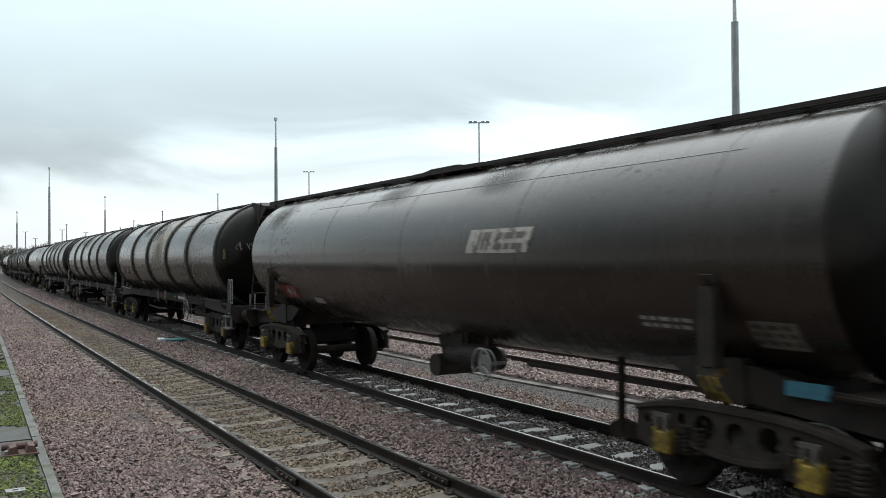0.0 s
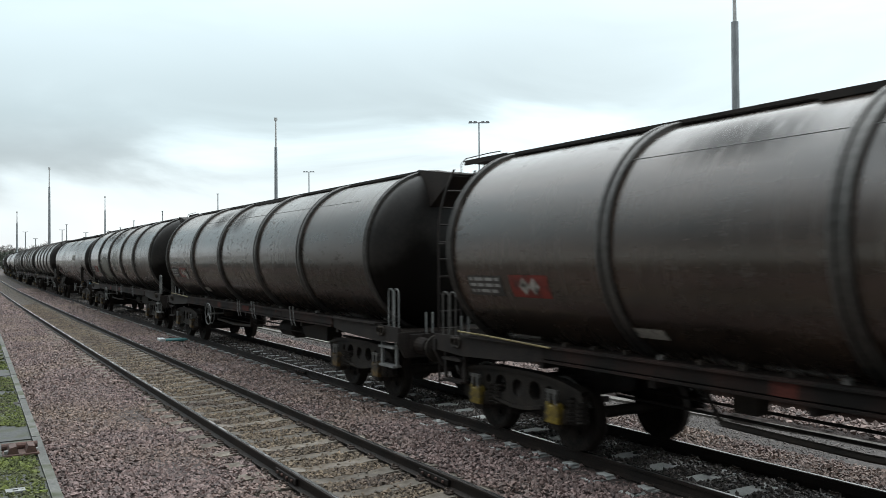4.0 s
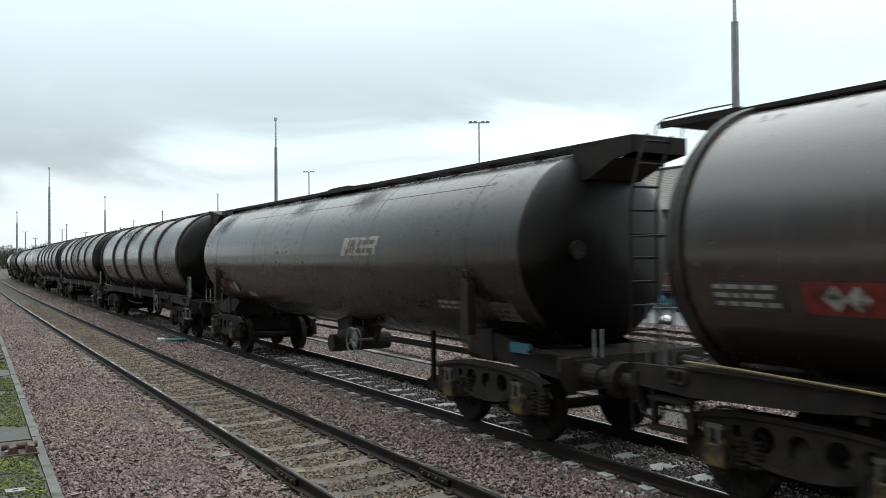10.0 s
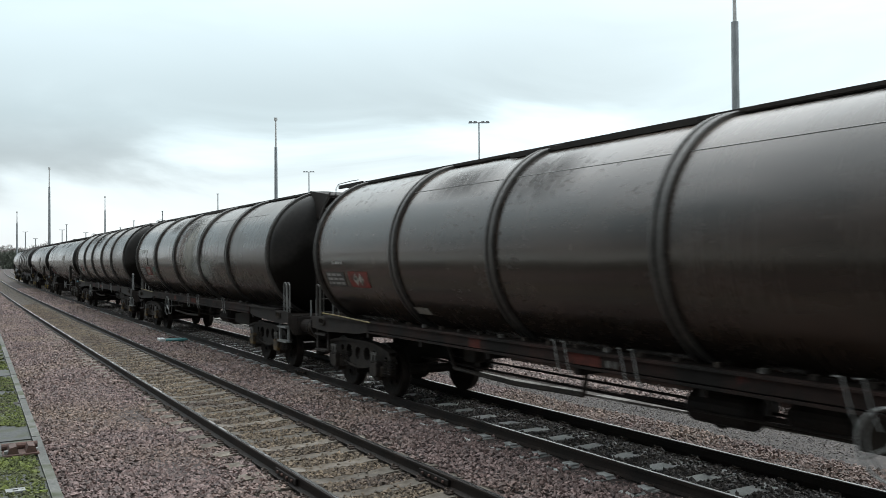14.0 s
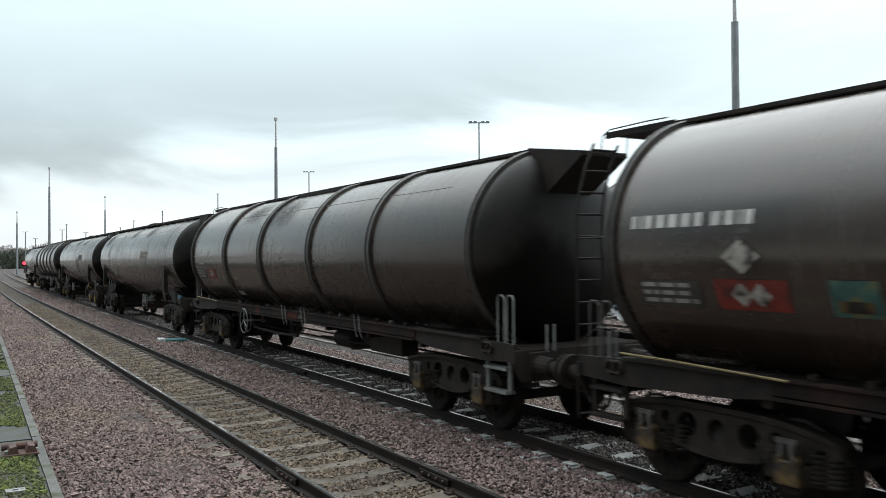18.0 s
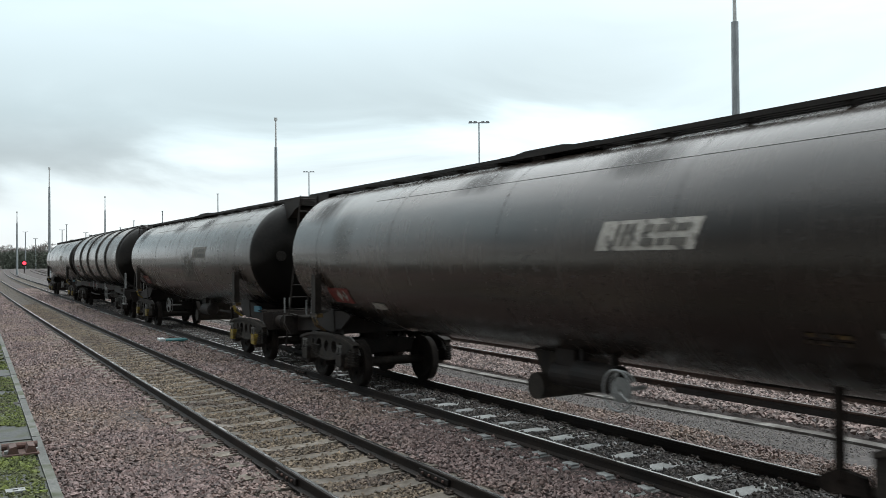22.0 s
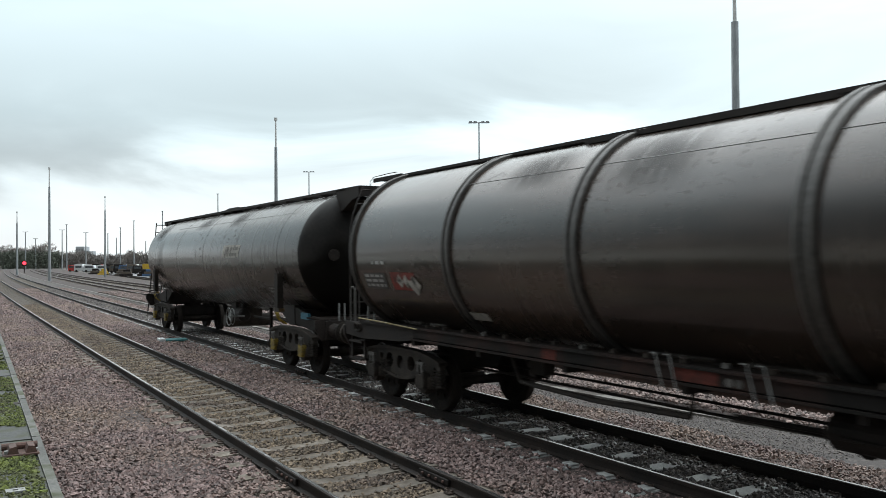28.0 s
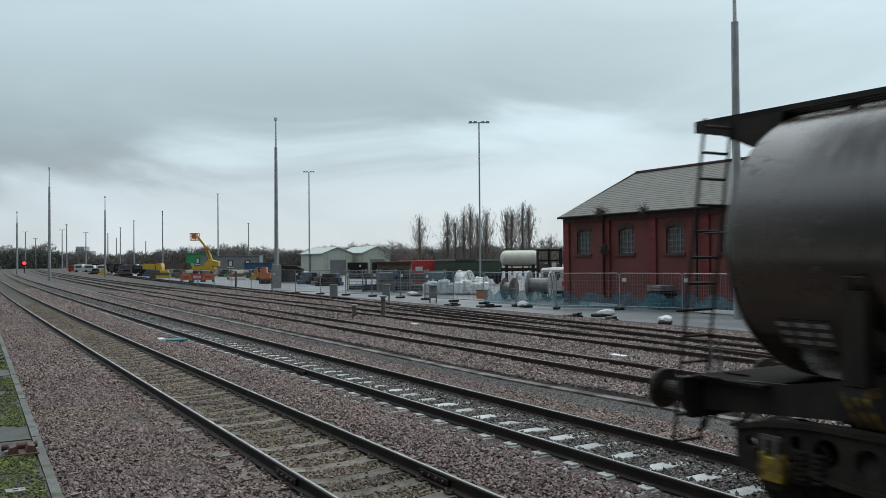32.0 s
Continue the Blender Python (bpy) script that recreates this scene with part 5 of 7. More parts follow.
def build_stones():
    stones("moss_tufts", "bright green moss in drifts on the slabs", 0.1, 1.0, 3.0, 22, 0.027, 0.022, "tuft", moss_level, 11)
    stones("ballast_stones", "pinkish broken granite ballast round the rails", 0.8, 10.2, 5.6, 19.5, 0.05, 0.034, "stone", round_four_foot, 1)
    stones("ballast_stones", "pinkish broken granite ballast farther along", 0.9, 10.1, 19.5, 48, 0.07, 0.047, "stone", round_four_foot, 2)
    stones("ballast_stones", "pinkish ballast at the bend of the line", 0.9, 10.0, 48, 95, 0.13, 0.085, "stone", round_four_foot, 7)
    stones("ballast_stones", "pinkish broken ballast beside the platform", 0.75, 10.2, -6, 5.6, 0.085, 0.058, "stone", round_four_foot, 12)
    stones("ballast_stones", "greyish ballast of the nearer sidings", 11.15, 24.0, -4, 9.5, 0.085, 0.053, "stone_grey", far_level, 13)
    stones("silty_ballast_stones", "silty tan ballast between the rails of the near line", 3.6, 5.1, 3.6, 60, 0.042, 0.03, "stone_tan", near_four_foot, 6)
    stones("dark_ballast_stones", "oil-darkened ballast between the rails", 7.2, 8.7, 5.0, 40, 0.052, 0.034, "stone_dark", four_foot, 4)
    stones("dark_ballast_stones", "oil-darkened ballast between the rails farther along", 7.2, 8.7, 40, 95, 0.1, 0.075, "stone_dark", four_foot, 8)
    stones("ballast_stones", "greyish broken ballast round the sidings", 11.15, 24.0, 9.5, 34, 0.07, 0.045, "stone_grey", far_level, 3)
    stones("ballast_stones", "greyish ballast of the sidings farther along", 11.15, 24.0, 34, 80, 0.14, 0.062, "stone_grey", far_level, 9)
    stones("path_grit", "loose grit on the cinder walkway", 9.9, 11.4, 7.0, 26, 0.05, 0.02, "grit", path_level, 5)
    stones("path_grit", "loose grit on the walkway farther along", 9.9, 10.88, 26, 70, 0.09, 0.04, "grit", path_level, 10)


# ---- the platform ----
def edge(y):
    return 0.55 + 0.0232 * y


def build_platform():
    p = thing("platform", "old mossy platform with concrete slabs and a thin pale edging", "platform", kind="structure")
    y = -60.0
    k = 0
    while y < 60:
        l = 1.25
        bm = B()
        prism(bm, [(-0.6, y + 0.006), (edge(y) - 0.075, y + 0.006), (edge(y + l) - 0.075, y + l - 0.006), (-0.6, y + l - 0.006)], -0.4, 0.88 + 0.008 * (k % 3), "z")
        part("slab", bm, "slab", p)
        bm = B()
        prism(bm, [(edge(y) - 0.07, y + 0.004), (edge(y), y + 0.004), (edge(y + l), y + l - 0.004), (edge(y + l) - 0.07, y + l - 0.004)], -0.4, 0.905 + 0.004 * (k % 2), "z")
        part("edging", bm, "edging", p, "thin pale concrete edging")
        y += l
        k += 1
    part("paving", box(B(), -13.0, -0.606, -60, 60, -0.4, 0.885), "wet_paving", p, "pale wet concrete paving")
    c = thing("rail_chair", "rusty cast-iron rail chair lying on the platform", "rail chair", m=pose(0.55, 8.05, 0.895, 0, 0, 0) @ Matrix.Scale(0.88, 4))
    bm = B()
    box(bm, -0.17, 0.15, -0.12, 0.12, 0.0, 0.03, 0.008)
    part("base_plate", bm, "rust", c)
    for s in (-1, 1):
        bm = B()
        prism(bm, [(s * 0.03, 0.03), (s * 0.13, 0.03), (s * 0.11, 0.09), (s * 0.05, 0.1)], -0.1, 0.1, "y")
        part("jaw", bm, "rust", c)
        bm = B()
        rod(bm, (s * 0.12 - 0.01, -0.05, 0.02), (s * 0.12 - 0.01, -0.05, 0.06), 0.03, 6)
        part("bolt", bm, "dull_galv", c)
    bm = B()
    rod(bm, (-0.17, 0.14, 0.06), (0.15, 0.14, 0.06), 0.035, 10)
    part("pin", bm, "rust", c)
    wp = thing("square_washer", "square grey iron washer plate with a hole", "washer", m=pose(0.42, 6.75, 0.9) @ Matrix.Scale(0.7, 4))
    bm = B()
    for x0, x1, y0, y1 in ((-0.09, -0.025, -0.07, 0.07), (0.025, 0.09, -0.07, 0.07), (-0.025, 0.025, -0.07, -0.025), (-0.025, 0.025, 0.025, 0.07)):
        box(bm, x0, x1, y0, y1, 0, 0.02)
    part("plate", bm, "dull_galv", wp)
    for y, n in ((11.0, 1), (17.8, 2)):
        h = thing("drain_notch", "dark worn drain hole beside the edging", "drain", m=pose(edge(y) - 0.16, y, 0.895))
        bm = B()
        rod(bm, (0, 0, -0.004), (0, 0, 0.006), 0.1, 16)
        part("hole", bm, "black", h)


M["grit"] = surface("cinder_grit", (0.066, 0.057, 0.053), (0.195, 0.17, 0.158), 0.85, 0.0, 6, 60, 0.2, island=0.5)
M["slab"] = surface("damp_slab", (0.0246, 0.02542, 0.0246), (0.0738, 0.07462, 0.07216), 0.6, 0.0, 2.5, 40, 0.4, spots=(0.0369, 0.041, 0.01804), spot_scale=4.0, spot_at=(0.48, 0.62), rough_var=0.2, spec=0.25)
M["edging"] = surface("weathered_edging", (0.0656, 0.0656, 0.06068), (0.164, 0.1599, 0.1476), 0.85, 0.0, 3, 40, 0.4, spots=(0.0492, 0.05412, 0.0287), spot_scale=3, spot_at=(0.5, 0.65), vary=0.15)
M["wet_paving"] = surface("wet_pale_paving", (0.3, 0.275, 0.235), (0.48, 0.445, 0.385), 0.2, 0.0, 0.8, 25, 0.08, spots=(0.25, 0.23, 0.2), spot_scale=0.5, spot_at=(0.5, 0.7), rough_var=0.1)
M["tuft"] = surface("moss_tuft", (0.02706, 0.03321, 0.00984), (0.1168, 0.1378, 0.02829), 0.95, 0.0, 7, 50, 0.0, spots=(0.0615, 0.05904, 0.03075), spot_scale=3, spot_at=(0.5, 0.65), island=0.5)
M["rust"] = surface("rusty_iron", (0.04, 0.024, 0.02), (0.13, 0.07, 0.055), 0.75, 0.1, 9, 60, 0.4)
M["slate"] = surface("weathered_slate", (0.075, 0.072, 0.066), (0.15, 0.142, 0.125), 0.7, 0.0, 1.2, 12, 0.3, vary=0.12, spots=(0.1, 0.105, 0.065), spot_scale=1.1, spot_at=(0.48, 0.7))
M["glass"] = surface("dusty_glass", (0.05, 0.055, 0.06), (0.12, 0.13, 0.135), 0.2, 0.0, 3, 20, 0.05)
M["white_paint"] = surface("flaking_white_paint", (0.5, 0.5, 0.48), (0.72, 0.72, 0.7), 0.6, 0.0, 4, 40, 0.1)
M["dark_brick"] = surface("sooty_brick", (0.05, 0.03, 0.025), (0.11, 0.06, 0.05), 0.85, 0.0, 3, 30, 0.3)
M["teal"] = surface("teal_paint", (0.03, 0.115, 0.12), (0.06, 0.19, 0.195), 0.85, 0.0, 3, 30, 0.1)
M["bark"] = surface("grey_bark", (0.08, 0.07, 0.06), (0.17, 0.15, 0.13), 0.9, 0.0, 3, 30, 0.3, island=0.3)
M["twig"] = surface("winter_twigs", (0.16, 0.135, 0.118), (0.26, 0.225, 0.2), 0.9, 0.0, 0.05, 1, 0.0, island=0.4)
M["far_twig"] = surface("far_winter_twigs", (0.13, 0.115, 0.105), (0.22, 0.2, 0.185), 0.9, 0.0, 0.05, 1, 0.0, island=0.3)
M["evergreen"] = surface("evergreen_leaf", (0.05, 0.06, 0.045), (0.1, 0.115, 0.085), 0.8, 0.0, 0.2, 3, 0.0, island=0.4)
M["orange"] = surface("orange_plastic", (0.5, 0.13, 0.03), (0.65, 0.2, 0.05), 0.6, 0.0, 2, 30, 0.1)
M["signal_red"] = surface("red_plastic", (0.42, 0.03, 0.025), (0.55, 0.05, 0.04), 0.5, 0.0, 2, 30, 0.1)
M["plant_yellow"] = surface("plant_yellow", (0.5, 0.3, 0.03), (0.68, 0.45, 0.05), 0.5, 0.0, 2, 30, 0.1, spots=(0.2, 0.13, 0.04), spot_scale=2, spot_at=(0.55, 0.75))
M["cabin_green"] = surface("cabin_green", (0.03, 0.25, 0.09), (0.05, 0.38, 0.14), 0.5, 0.0, 1, 10, 0.1)
M["cabin_grey"] = surface("cabin_grey", (0.17, 0.19, 0.2), (0.25, 0.27, 0.28), 0.6, 0.0, 1, 10, 0.1)
M["container_blue"] = surface("container_blue", (0.03, 0.07, 0.15), (0.06, 0.13, 0.25), 0.6, 0.0, 1, 10, 0.1)
M["container_red"] = surface("container_red", (0.38, 0.03, 0.03), (0.52, 0.05, 0.045), 0.55, 0.0, 1, 10, 0.1)
M["shed_green"] = surface("pale_green_cladding", (0.42, 0.45, 0.38), (0.54, 0.57, 0.49), 0.6, 0.0, 1, 10, 0.1)
M["shed_roof"] = surface("pale_sheet_roof", (0.3, 0.34, 0.31), (0.42, 0.46, 0.43), 0.5, 0.0, 1, 10, 0.1)
M["bulk_white"] = surface("white_woven_bag", (0.55, 0.56, 0.56), (0.75, 0.76, 0.76), 0.8, 0.0, 3, 30, 0.3, vary=0.15)
M["cream"] = surface("cream_paint", (0.5, 0.48, 0.4), (0.64, 0.62, 0.53), 0.5, 0.0, 1, 10, 0.1)
M["dark_green"] = surface("dull_green_paint", (0.035, 0.05, 0.035), (0.07, 0.09, 0.06), 0.7, 0.0, 1, 10, 0.1)
M["tower"] = surface("distant_concrete", (0.36, 0.38, 0.4), (0.45, 0.47, 0.49), 0.9, 0.0, 0.05, 1, 0.0)
M["timber"] = surface("old_timber", (0.07, 0.055, 0.042), (0.15, 0.12, 0.095), 0.85, 0.0, 4, 40, 0.3)


def lamp_red():
    ma = bpy.data.materials.new("red_lens")
    ma.use_nodes = True
    b = ma.node_tree.nodes["Principled BSDF"]
    b.inputs["Base Color"].default_value = (0.6, 0.02, 0.03, 1)
    b.inputs["Emission Color"].default_value = (1.0, 0.03, 0.05, 1)
    b.inputs["Emission Strength"].default_value = 4.0
    return ma


def netting(name="teal_netting", low=0.35, high=0.85):
    """Teal debris netting: a thin weave that half lets the view through."""
    ma = surface(name, (0.045, 0.18, 0.23), (0.09, 0.3, 0.37), 0.8, 0.0, 2, 40, 0.0)
    nt = ma.node_tree
    N, L = nt.nodes.new, nt.links.new
    tc = N("ShaderNodeTexCoord")
    n = N("ShaderNodeTexNoise"); n.inputs["Scale"].default_value = 2.4; n.inputs["Detail"].default_value = 6
    L(tc.outputs["Object"], n.inputs["Vector"])
    r = N("ShaderNodeMapRange"); r.inputs["To Min"].default_value, r.inputs["To Max"].default_value = low, high
    L(n.outputs["Fac"], r.inputs["Value"])
    L(r.outputs["Result"], nt.nodes["Principled BSDF"].inputs["Alpha"])
    return ma


M["netting"] = netting()
M["thin_netting"] = netting("thin_teal_netting", 0.1, 0.5)
M["red_lens"] = lamp_red()


def brick_wall():
    ma = bpy.data.materials.new("red_painted_brick")
    ma.use_nodes = True
    nt = ma.node_tree
    N, L = nt.nodes.new, nt.links.new
    b = nt.nodes["Principled BSDF"]
    tc, mp = N("ShaderNodeTexCoord"), N("ShaderNodeMapping")
    mp.inputs["Rotation"].default_value = (radians(90), 0, radians(90))
    L(tc.outputs["Object"], mp.inputs["Vector"])
    br = N("ShaderNodeTexBrick")
    br.inputs["Scale"].default_value = 1.0
    br.inputs["Brick Width"].default_value, br.inputs["Row Height"].default_value, br.inputs["Mortar Size"].default_value = 0.225, 0.075, 0.008
    br.inputs["Color1"].default_value = (0.16, 0.027, 0.023, 1)
    br.inputs["Color2"].default_value = (0.2, 0.037, 0.031, 1)
    br.inputs["Mortar"].default_value = (0.16, 0.045, 0.038, 1)
    L(mp.outputs["Vector"], br.inputs["Vector"])
    n = N("ShaderNodeTexNoise"); n.inputs["Scale"].default_value = 0.7; n.inputs["Detail"].default_value = 6
    L(tc.outputs["Object"], n.inputs["Vector"])
    r = N("ShaderNodeMapRange"); r.inputs["To Min"].default_value, r.inputs["To Max"].default_value = 0.6, 1.35
    L(n.outputs["Fac"], r.inputs["Value"])
    mx = N("ShaderNodeMix"); mx.data_type = "RGBA"; mx.blend_type = "MULTIPLY"; mx.inputs["Factor"].default_value = 1.0
    L(br.outputs["Color"], mx.inputs["A"]); L(r.outputs["Result"], mx.inputs["B"])
    L(mx.outputs["Result"], b.inputs["Base Color"])
    b.inputs["Roughness"].default_value = 0.8
    bp = N("ShaderNodeBump"); bp.inputs["Strength"].default_value = 0.5; bp.inputs["Distance"].default_value = 0.01
    L(br.outputs["Fac"], bp.inputs["Height"]); bp.invert = True
    L(bp.outputs["Normal"], b.inputs["Normal"])
    return ma


M["brick"] = brick_wall()


# ---- the brick works ----
def build_works():
    w = thing("brick_works", "red brick railway works with arched windows and a slate roof", "building")
    X, Y0, Y1, EAVE, DEEP = 34.5, 12.0, 42.5, 5.25, 13.2
    bays = [Y1 - 1.9 - 3.83 * i for i in range(8)]
    zb, zt, hw = 2.8, 4.15, 0.66
    # track-side wall, built round its window openings
    bm = B()
    ys = [Y1] + [v for c in bays for v in (c + hw, c - hw)] + [Y0]
    for i in range(0, len(ys) - 1, 2):
        box(bm, X, X + 0.35, ys[i + 1], ys[i], -0.4, EAVE)
    for c in bays:
        box(bm, X, X + 0.35, c - hw, c + hw, -0.4, zb)
        n = 8
        arch = [(c - hw, zt)] + [(c - hw + 2 * hw * k / n, zt + 0.15 * math.sin(math.pi * k / n)) for k in range(1, n)] + [(c + hw, zt)]
        for (ya, za), (yb, zb2) in zip(arch, arch[1:]):
            prism(bm, [(ya, za), (yb, zb2), (yb, EAVE), (ya, EAVE)], X, X + 0.35)
    part("wall", bm, "brick", w)
    bm = B()
    prism(bm, [(X, -0.4), (X + DEEP, -0.4), (X + DEEP, EAVE), (X + DEEP / 2, EAVE + 3.05), (X, EAVE)], Y1 - 0.35, Y1 - 0.001, "y")
    part("gable_wall", bm, "brick", w)
    bm = B()
    box(bm, X + DEEP - 0.35, X + DEEP, Y0, Y1 - 0.36, -0.4, EAVE)
    prism(bm, [(X + 0.36, -0.4), (X + DEEP - 0.36, -0.4), (X + DEEP - 0.36, EAVE), (X + DEEP / 2, EAVE + 2.8), (X + 0.36, EAVE)], Y0, Y0 + 0.35, "y")
    part("rear_wall", bm, "brick", w)
    for i in range(9):
        y = Y1 - 0.28 - 3.83 * i
        if y < Y0 + 0.3:
            break
        bm = B()
        box(bm, X - 0.12, X + 0.001, y - 0.28, y + 0.27, -0.4, EAVE - 0.45, 0.01)
        part("pilaster", bm, "brick", w)
    bm = B()
    box(bm, X - 0.12, X - 0.001, Y0, Y1, EAVE - 0.44, EAVE - 0.2)
    box(bm, X - 0.2, X - 0.001, Y0, Y1 + 0.1, EAVE - 0.19, EAVE)
    part("cornice", bm, "dark_brick", w)
    for c in bays:
        bm = B()
        box(bm, X + 0.16, X + 0.18, c - hw, c + hw, zb, zt + 0.15)
        win = part("window", bm, "glass", w, "arched window with pale glazing bars")
        bm = B()
        for k in range(5):
            y = c - hw + 0.03 + (2 * hw - 0.06) * k / 4
            box(bm, X + 0.12, X + 0.158, y - 0.025, y + 0.025, zb, zt + (0.13 * math.sin(math.pi * k / 4)))
        for k in range(5):
            z = zb + 0.04 + (zt - zb - 0.04) * k / 4
            box(bm, X + 0.115, X + 0.159, c - hw, c + hw, z - 0.022, z + 0.022)
        part("glazing_bars", bm, "dull_galv", win)
        bm = B()
        box(bm, X - 0.09, X + 0.2, c - hw - 0.12, c + hw + 0.12, zb - 0.16, zb - 0.002)
        part("sill", bm, "dark_brick", win)
        n = 8
        for k in range(n):
            a0, a1 = c - hw - 0.1 + (2 * hw + 0.2) * k / n, c - hw - 0.1 + (2 * hw + 0.2) * (k + 1) / n
            z0, z1 = zt + 0.16 * math.sin(math.pi * k / n), zt + 0.16 * math.sin(math.pi * (k + 1) / n)
            part("arch_brick", prism(B(), [(a0 + 0.005, z0 + 0.02), (a1 - 0.005, z1 + 0.02), (a1 - 0.005, z1 + 0.3), (a0 + 0.005, z0 + 0.3)], X - 0.03, X - 0.001), "dark_brick", win)
    # roof with slate courses
    rise, half = 3.2, DEEP / 2
    for s in (0, 1):
        xe, xr = (X - 0.35, X + half) if s == 0 else (X + DEEP + 0.35, X + half)
        n = 22
        upper = []
        for k in range(n):
            xa, xb = xe + (xr - xe) * k / n, xe + (xr - xe) * (k + 1) / n
            za, zc = EAVE - 0.05 + rise * k / n, EAVE - 0.05 + rise * (k + 1) / n
            upper += [(xa, za + 0.014), (xb, zc)]
        part("roof_slope", prism(B(), upper + [(xr, EAVE - 0.15 + rise), (xe, EAVE - 0.12)], Y0 - 0.2, Y1 + 0.2, "y"), "slate", w, "weathered slate roof slope with moss")
    bm = B()
    box(bm, X + half - 0.12, X + half + 0.12, Y0 - 0.2, Y1 + 0.22, EAVE + rise - 0.08, EAVE + rise + 0.08, 0.03)
    part("ridge", bm, "dark_brick", w)
    for s in (1,):
        bm = B()
        prism(bm, [(X - 0.38, EAVE - 0.2), (X - 0.3, EAVE - 0.05), (X + half, EAVE + rise + 0.05), (X + DEEP + 0.38, EAVE - 0.05), (X + DEEP + 0.38, EAVE - 0.2), (X + half, EAVE + rise - 0.16)], Y1 + 0.2, Y1 + 0.26, "y")
        part("bargeboard", bm, "dark_brick", w)
    bm = B()
    rod(bm, (X - 0.38, Y0, EAVE - 0.1), (X - 0.38, Y1 + 0.2, EAVE - 0.1), 0.07, 8)
    part("gutter", bm, "black", w)
    for y in (38.55, 31.2):
        bm = B()
        rod(bm, (X - 0.2, y, -0.4), (X - 0.2, y, EAVE - 0.1), 0.06, 8)
        part("downpipe", bm, "black", w)
    # self-sown shrubs on the gutter and the wall
    for x, y, z, r, n, sd in ((X - 0.3, 38.6, EAVE + 0.05, 0.6, 170, 1), (X - 0.3, 35.0, EAVE + 0.0, 0.45, 120, 2), (X - 0.22, 38.4, 3.0, 0.55, 300, 3)):
        sh = thing("wall_shrub", "dark bare shrub rooted in the brickwork", "shrub", m=pose(x, y, z))
        o = sprigs("twig_clump", n, r, sd)
        o.parent = sh
    bm = B()
    for k in range(9):
        box(bm, X - 0.02 - 0.001 * k, X - 0.002, Y1 + 0.0, Y1 + 0.03, 0.2 + 0.45 * k, 0.42 + 0.45 * k)
    part("white_quoins", bm, "white_paint", w)


def slivers(rng, starts, ends, w0, w1):
    """Thin three-sided sticks between two sets of points."""
    n = len(starts)
    d = ends - starts
    ln = np.linalg.norm(d, axis=1, keepdims=True)
    d = d / np.maximum(ln, 1e-6)
    ref = np.where(np.abs(d[:, 2:3]) > 0.9, np.array([[1.0, 0, 0]]), np.array([[0, 0, 1.0]]))
    u = np.cross(d, ref); u /= np.linalg.norm(u, axis=1, keepdims=True)
    v = np.cross(d, u)
    vs = []
    for a in (0, 2.094, 4.189):
        o = math.cos(a) * u + math.sin(a) * v
        vs += [starts + o * w0[:, None], ends + o * w1[:, None]]
    verts = np.stack(vs, 1).reshape(-1, 3)
    f = np.array([(0, 2, 3, 1), (2, 4, 5, 3), (4, 0, 1, 5)])
    faces = (f[None] + 6 * np.arange(n)[:, None, None]).reshape(-1, 4)
    return verts, faces


def sprigs(name, n, r, seed):
    rng = np.random.default_rng(seed)
    s = rng.normal(0, r * 0.25, (n, 3)); s[:, 2] = np.abs(s[:, 2]) - 0.2 * r
    d = rng.normal(0, 1, (n, 3)); d[:, 2] += 0.6
    d /= np.linalg.norm(d, axis=1, keepdims=True)
    e = s + d * rng.uniform(0.3, 1.0, (n, 1)) * r
    v, f = slivers(rng, s, e, np.full(n, 0.012), np.full(n, 0.006))
    return mesh_object(name, v, f, "bark")


def tree(kind, h, spread, seed, n=260, width=0.05):
    """A bare winter tree: a tapered trunk, limbs and a haze of twigs. Returns trunk and crown meshes."""
    rng = np.random.default_rng(seed)
    bm = B()
    rod(bm, (0, 0, -0.3), (rng.uniform(-0.2, 0.2), 0, h * 0.55), h * (0.014 if kind == "poplar" else 0.02), 8, h * 0.009)
    rod(bm, (0, 0, h * 0.5), (rng.uniform(-0.2, 0.2), 0, h * 0.93), h * 0.009, 6, h * 0.002)
    S, E, W = [], [], []
    for _ in range(n):
        z0 = rng.uniform(0.08 if kind == "poplar" else 0.3, 0.82) * h
        a = rng.uniform(0, 2 * math.pi)
        up = rng.uniform(0.93, 0.985) if kind == "poplar" else rng.uniform(0.25, 0.8)
        l = rng.uniform(0.5, 1.0) * (h - z0) * (0.72 if kind == "poplar" else 0.75)
        out = math.sqrt(1 - up * up)
        p = np.array([0.0, 0.0, z0])
        w = width * rng.uniform(0.5, 1.2)
        for k in range(3):
            d = np.array([math.cos(a) * out * spread, math.sin(a) * out * spread, up]) + rng.normal(0, 0.16, 3)
            q = p + d * l / 3
            S.append(p); E.append(q); W.append(w * (1 - 0.28 * k))
            for _ in range(3):
                t = q + np.array([rng.normal(0, 0.3), rng.normal(0, 0.3), rng.uniform(0.2, 0.9)]) * l * (0.18 if kind == "poplar" else 0.22)
                S.append(q); E.append(t); W.append(w * 0.45)
            p = q
    W = np.array(W)
    v, f = slivers(rng, np.array(S), np.array(E), W, W * 0.55)
    return bm, v, f


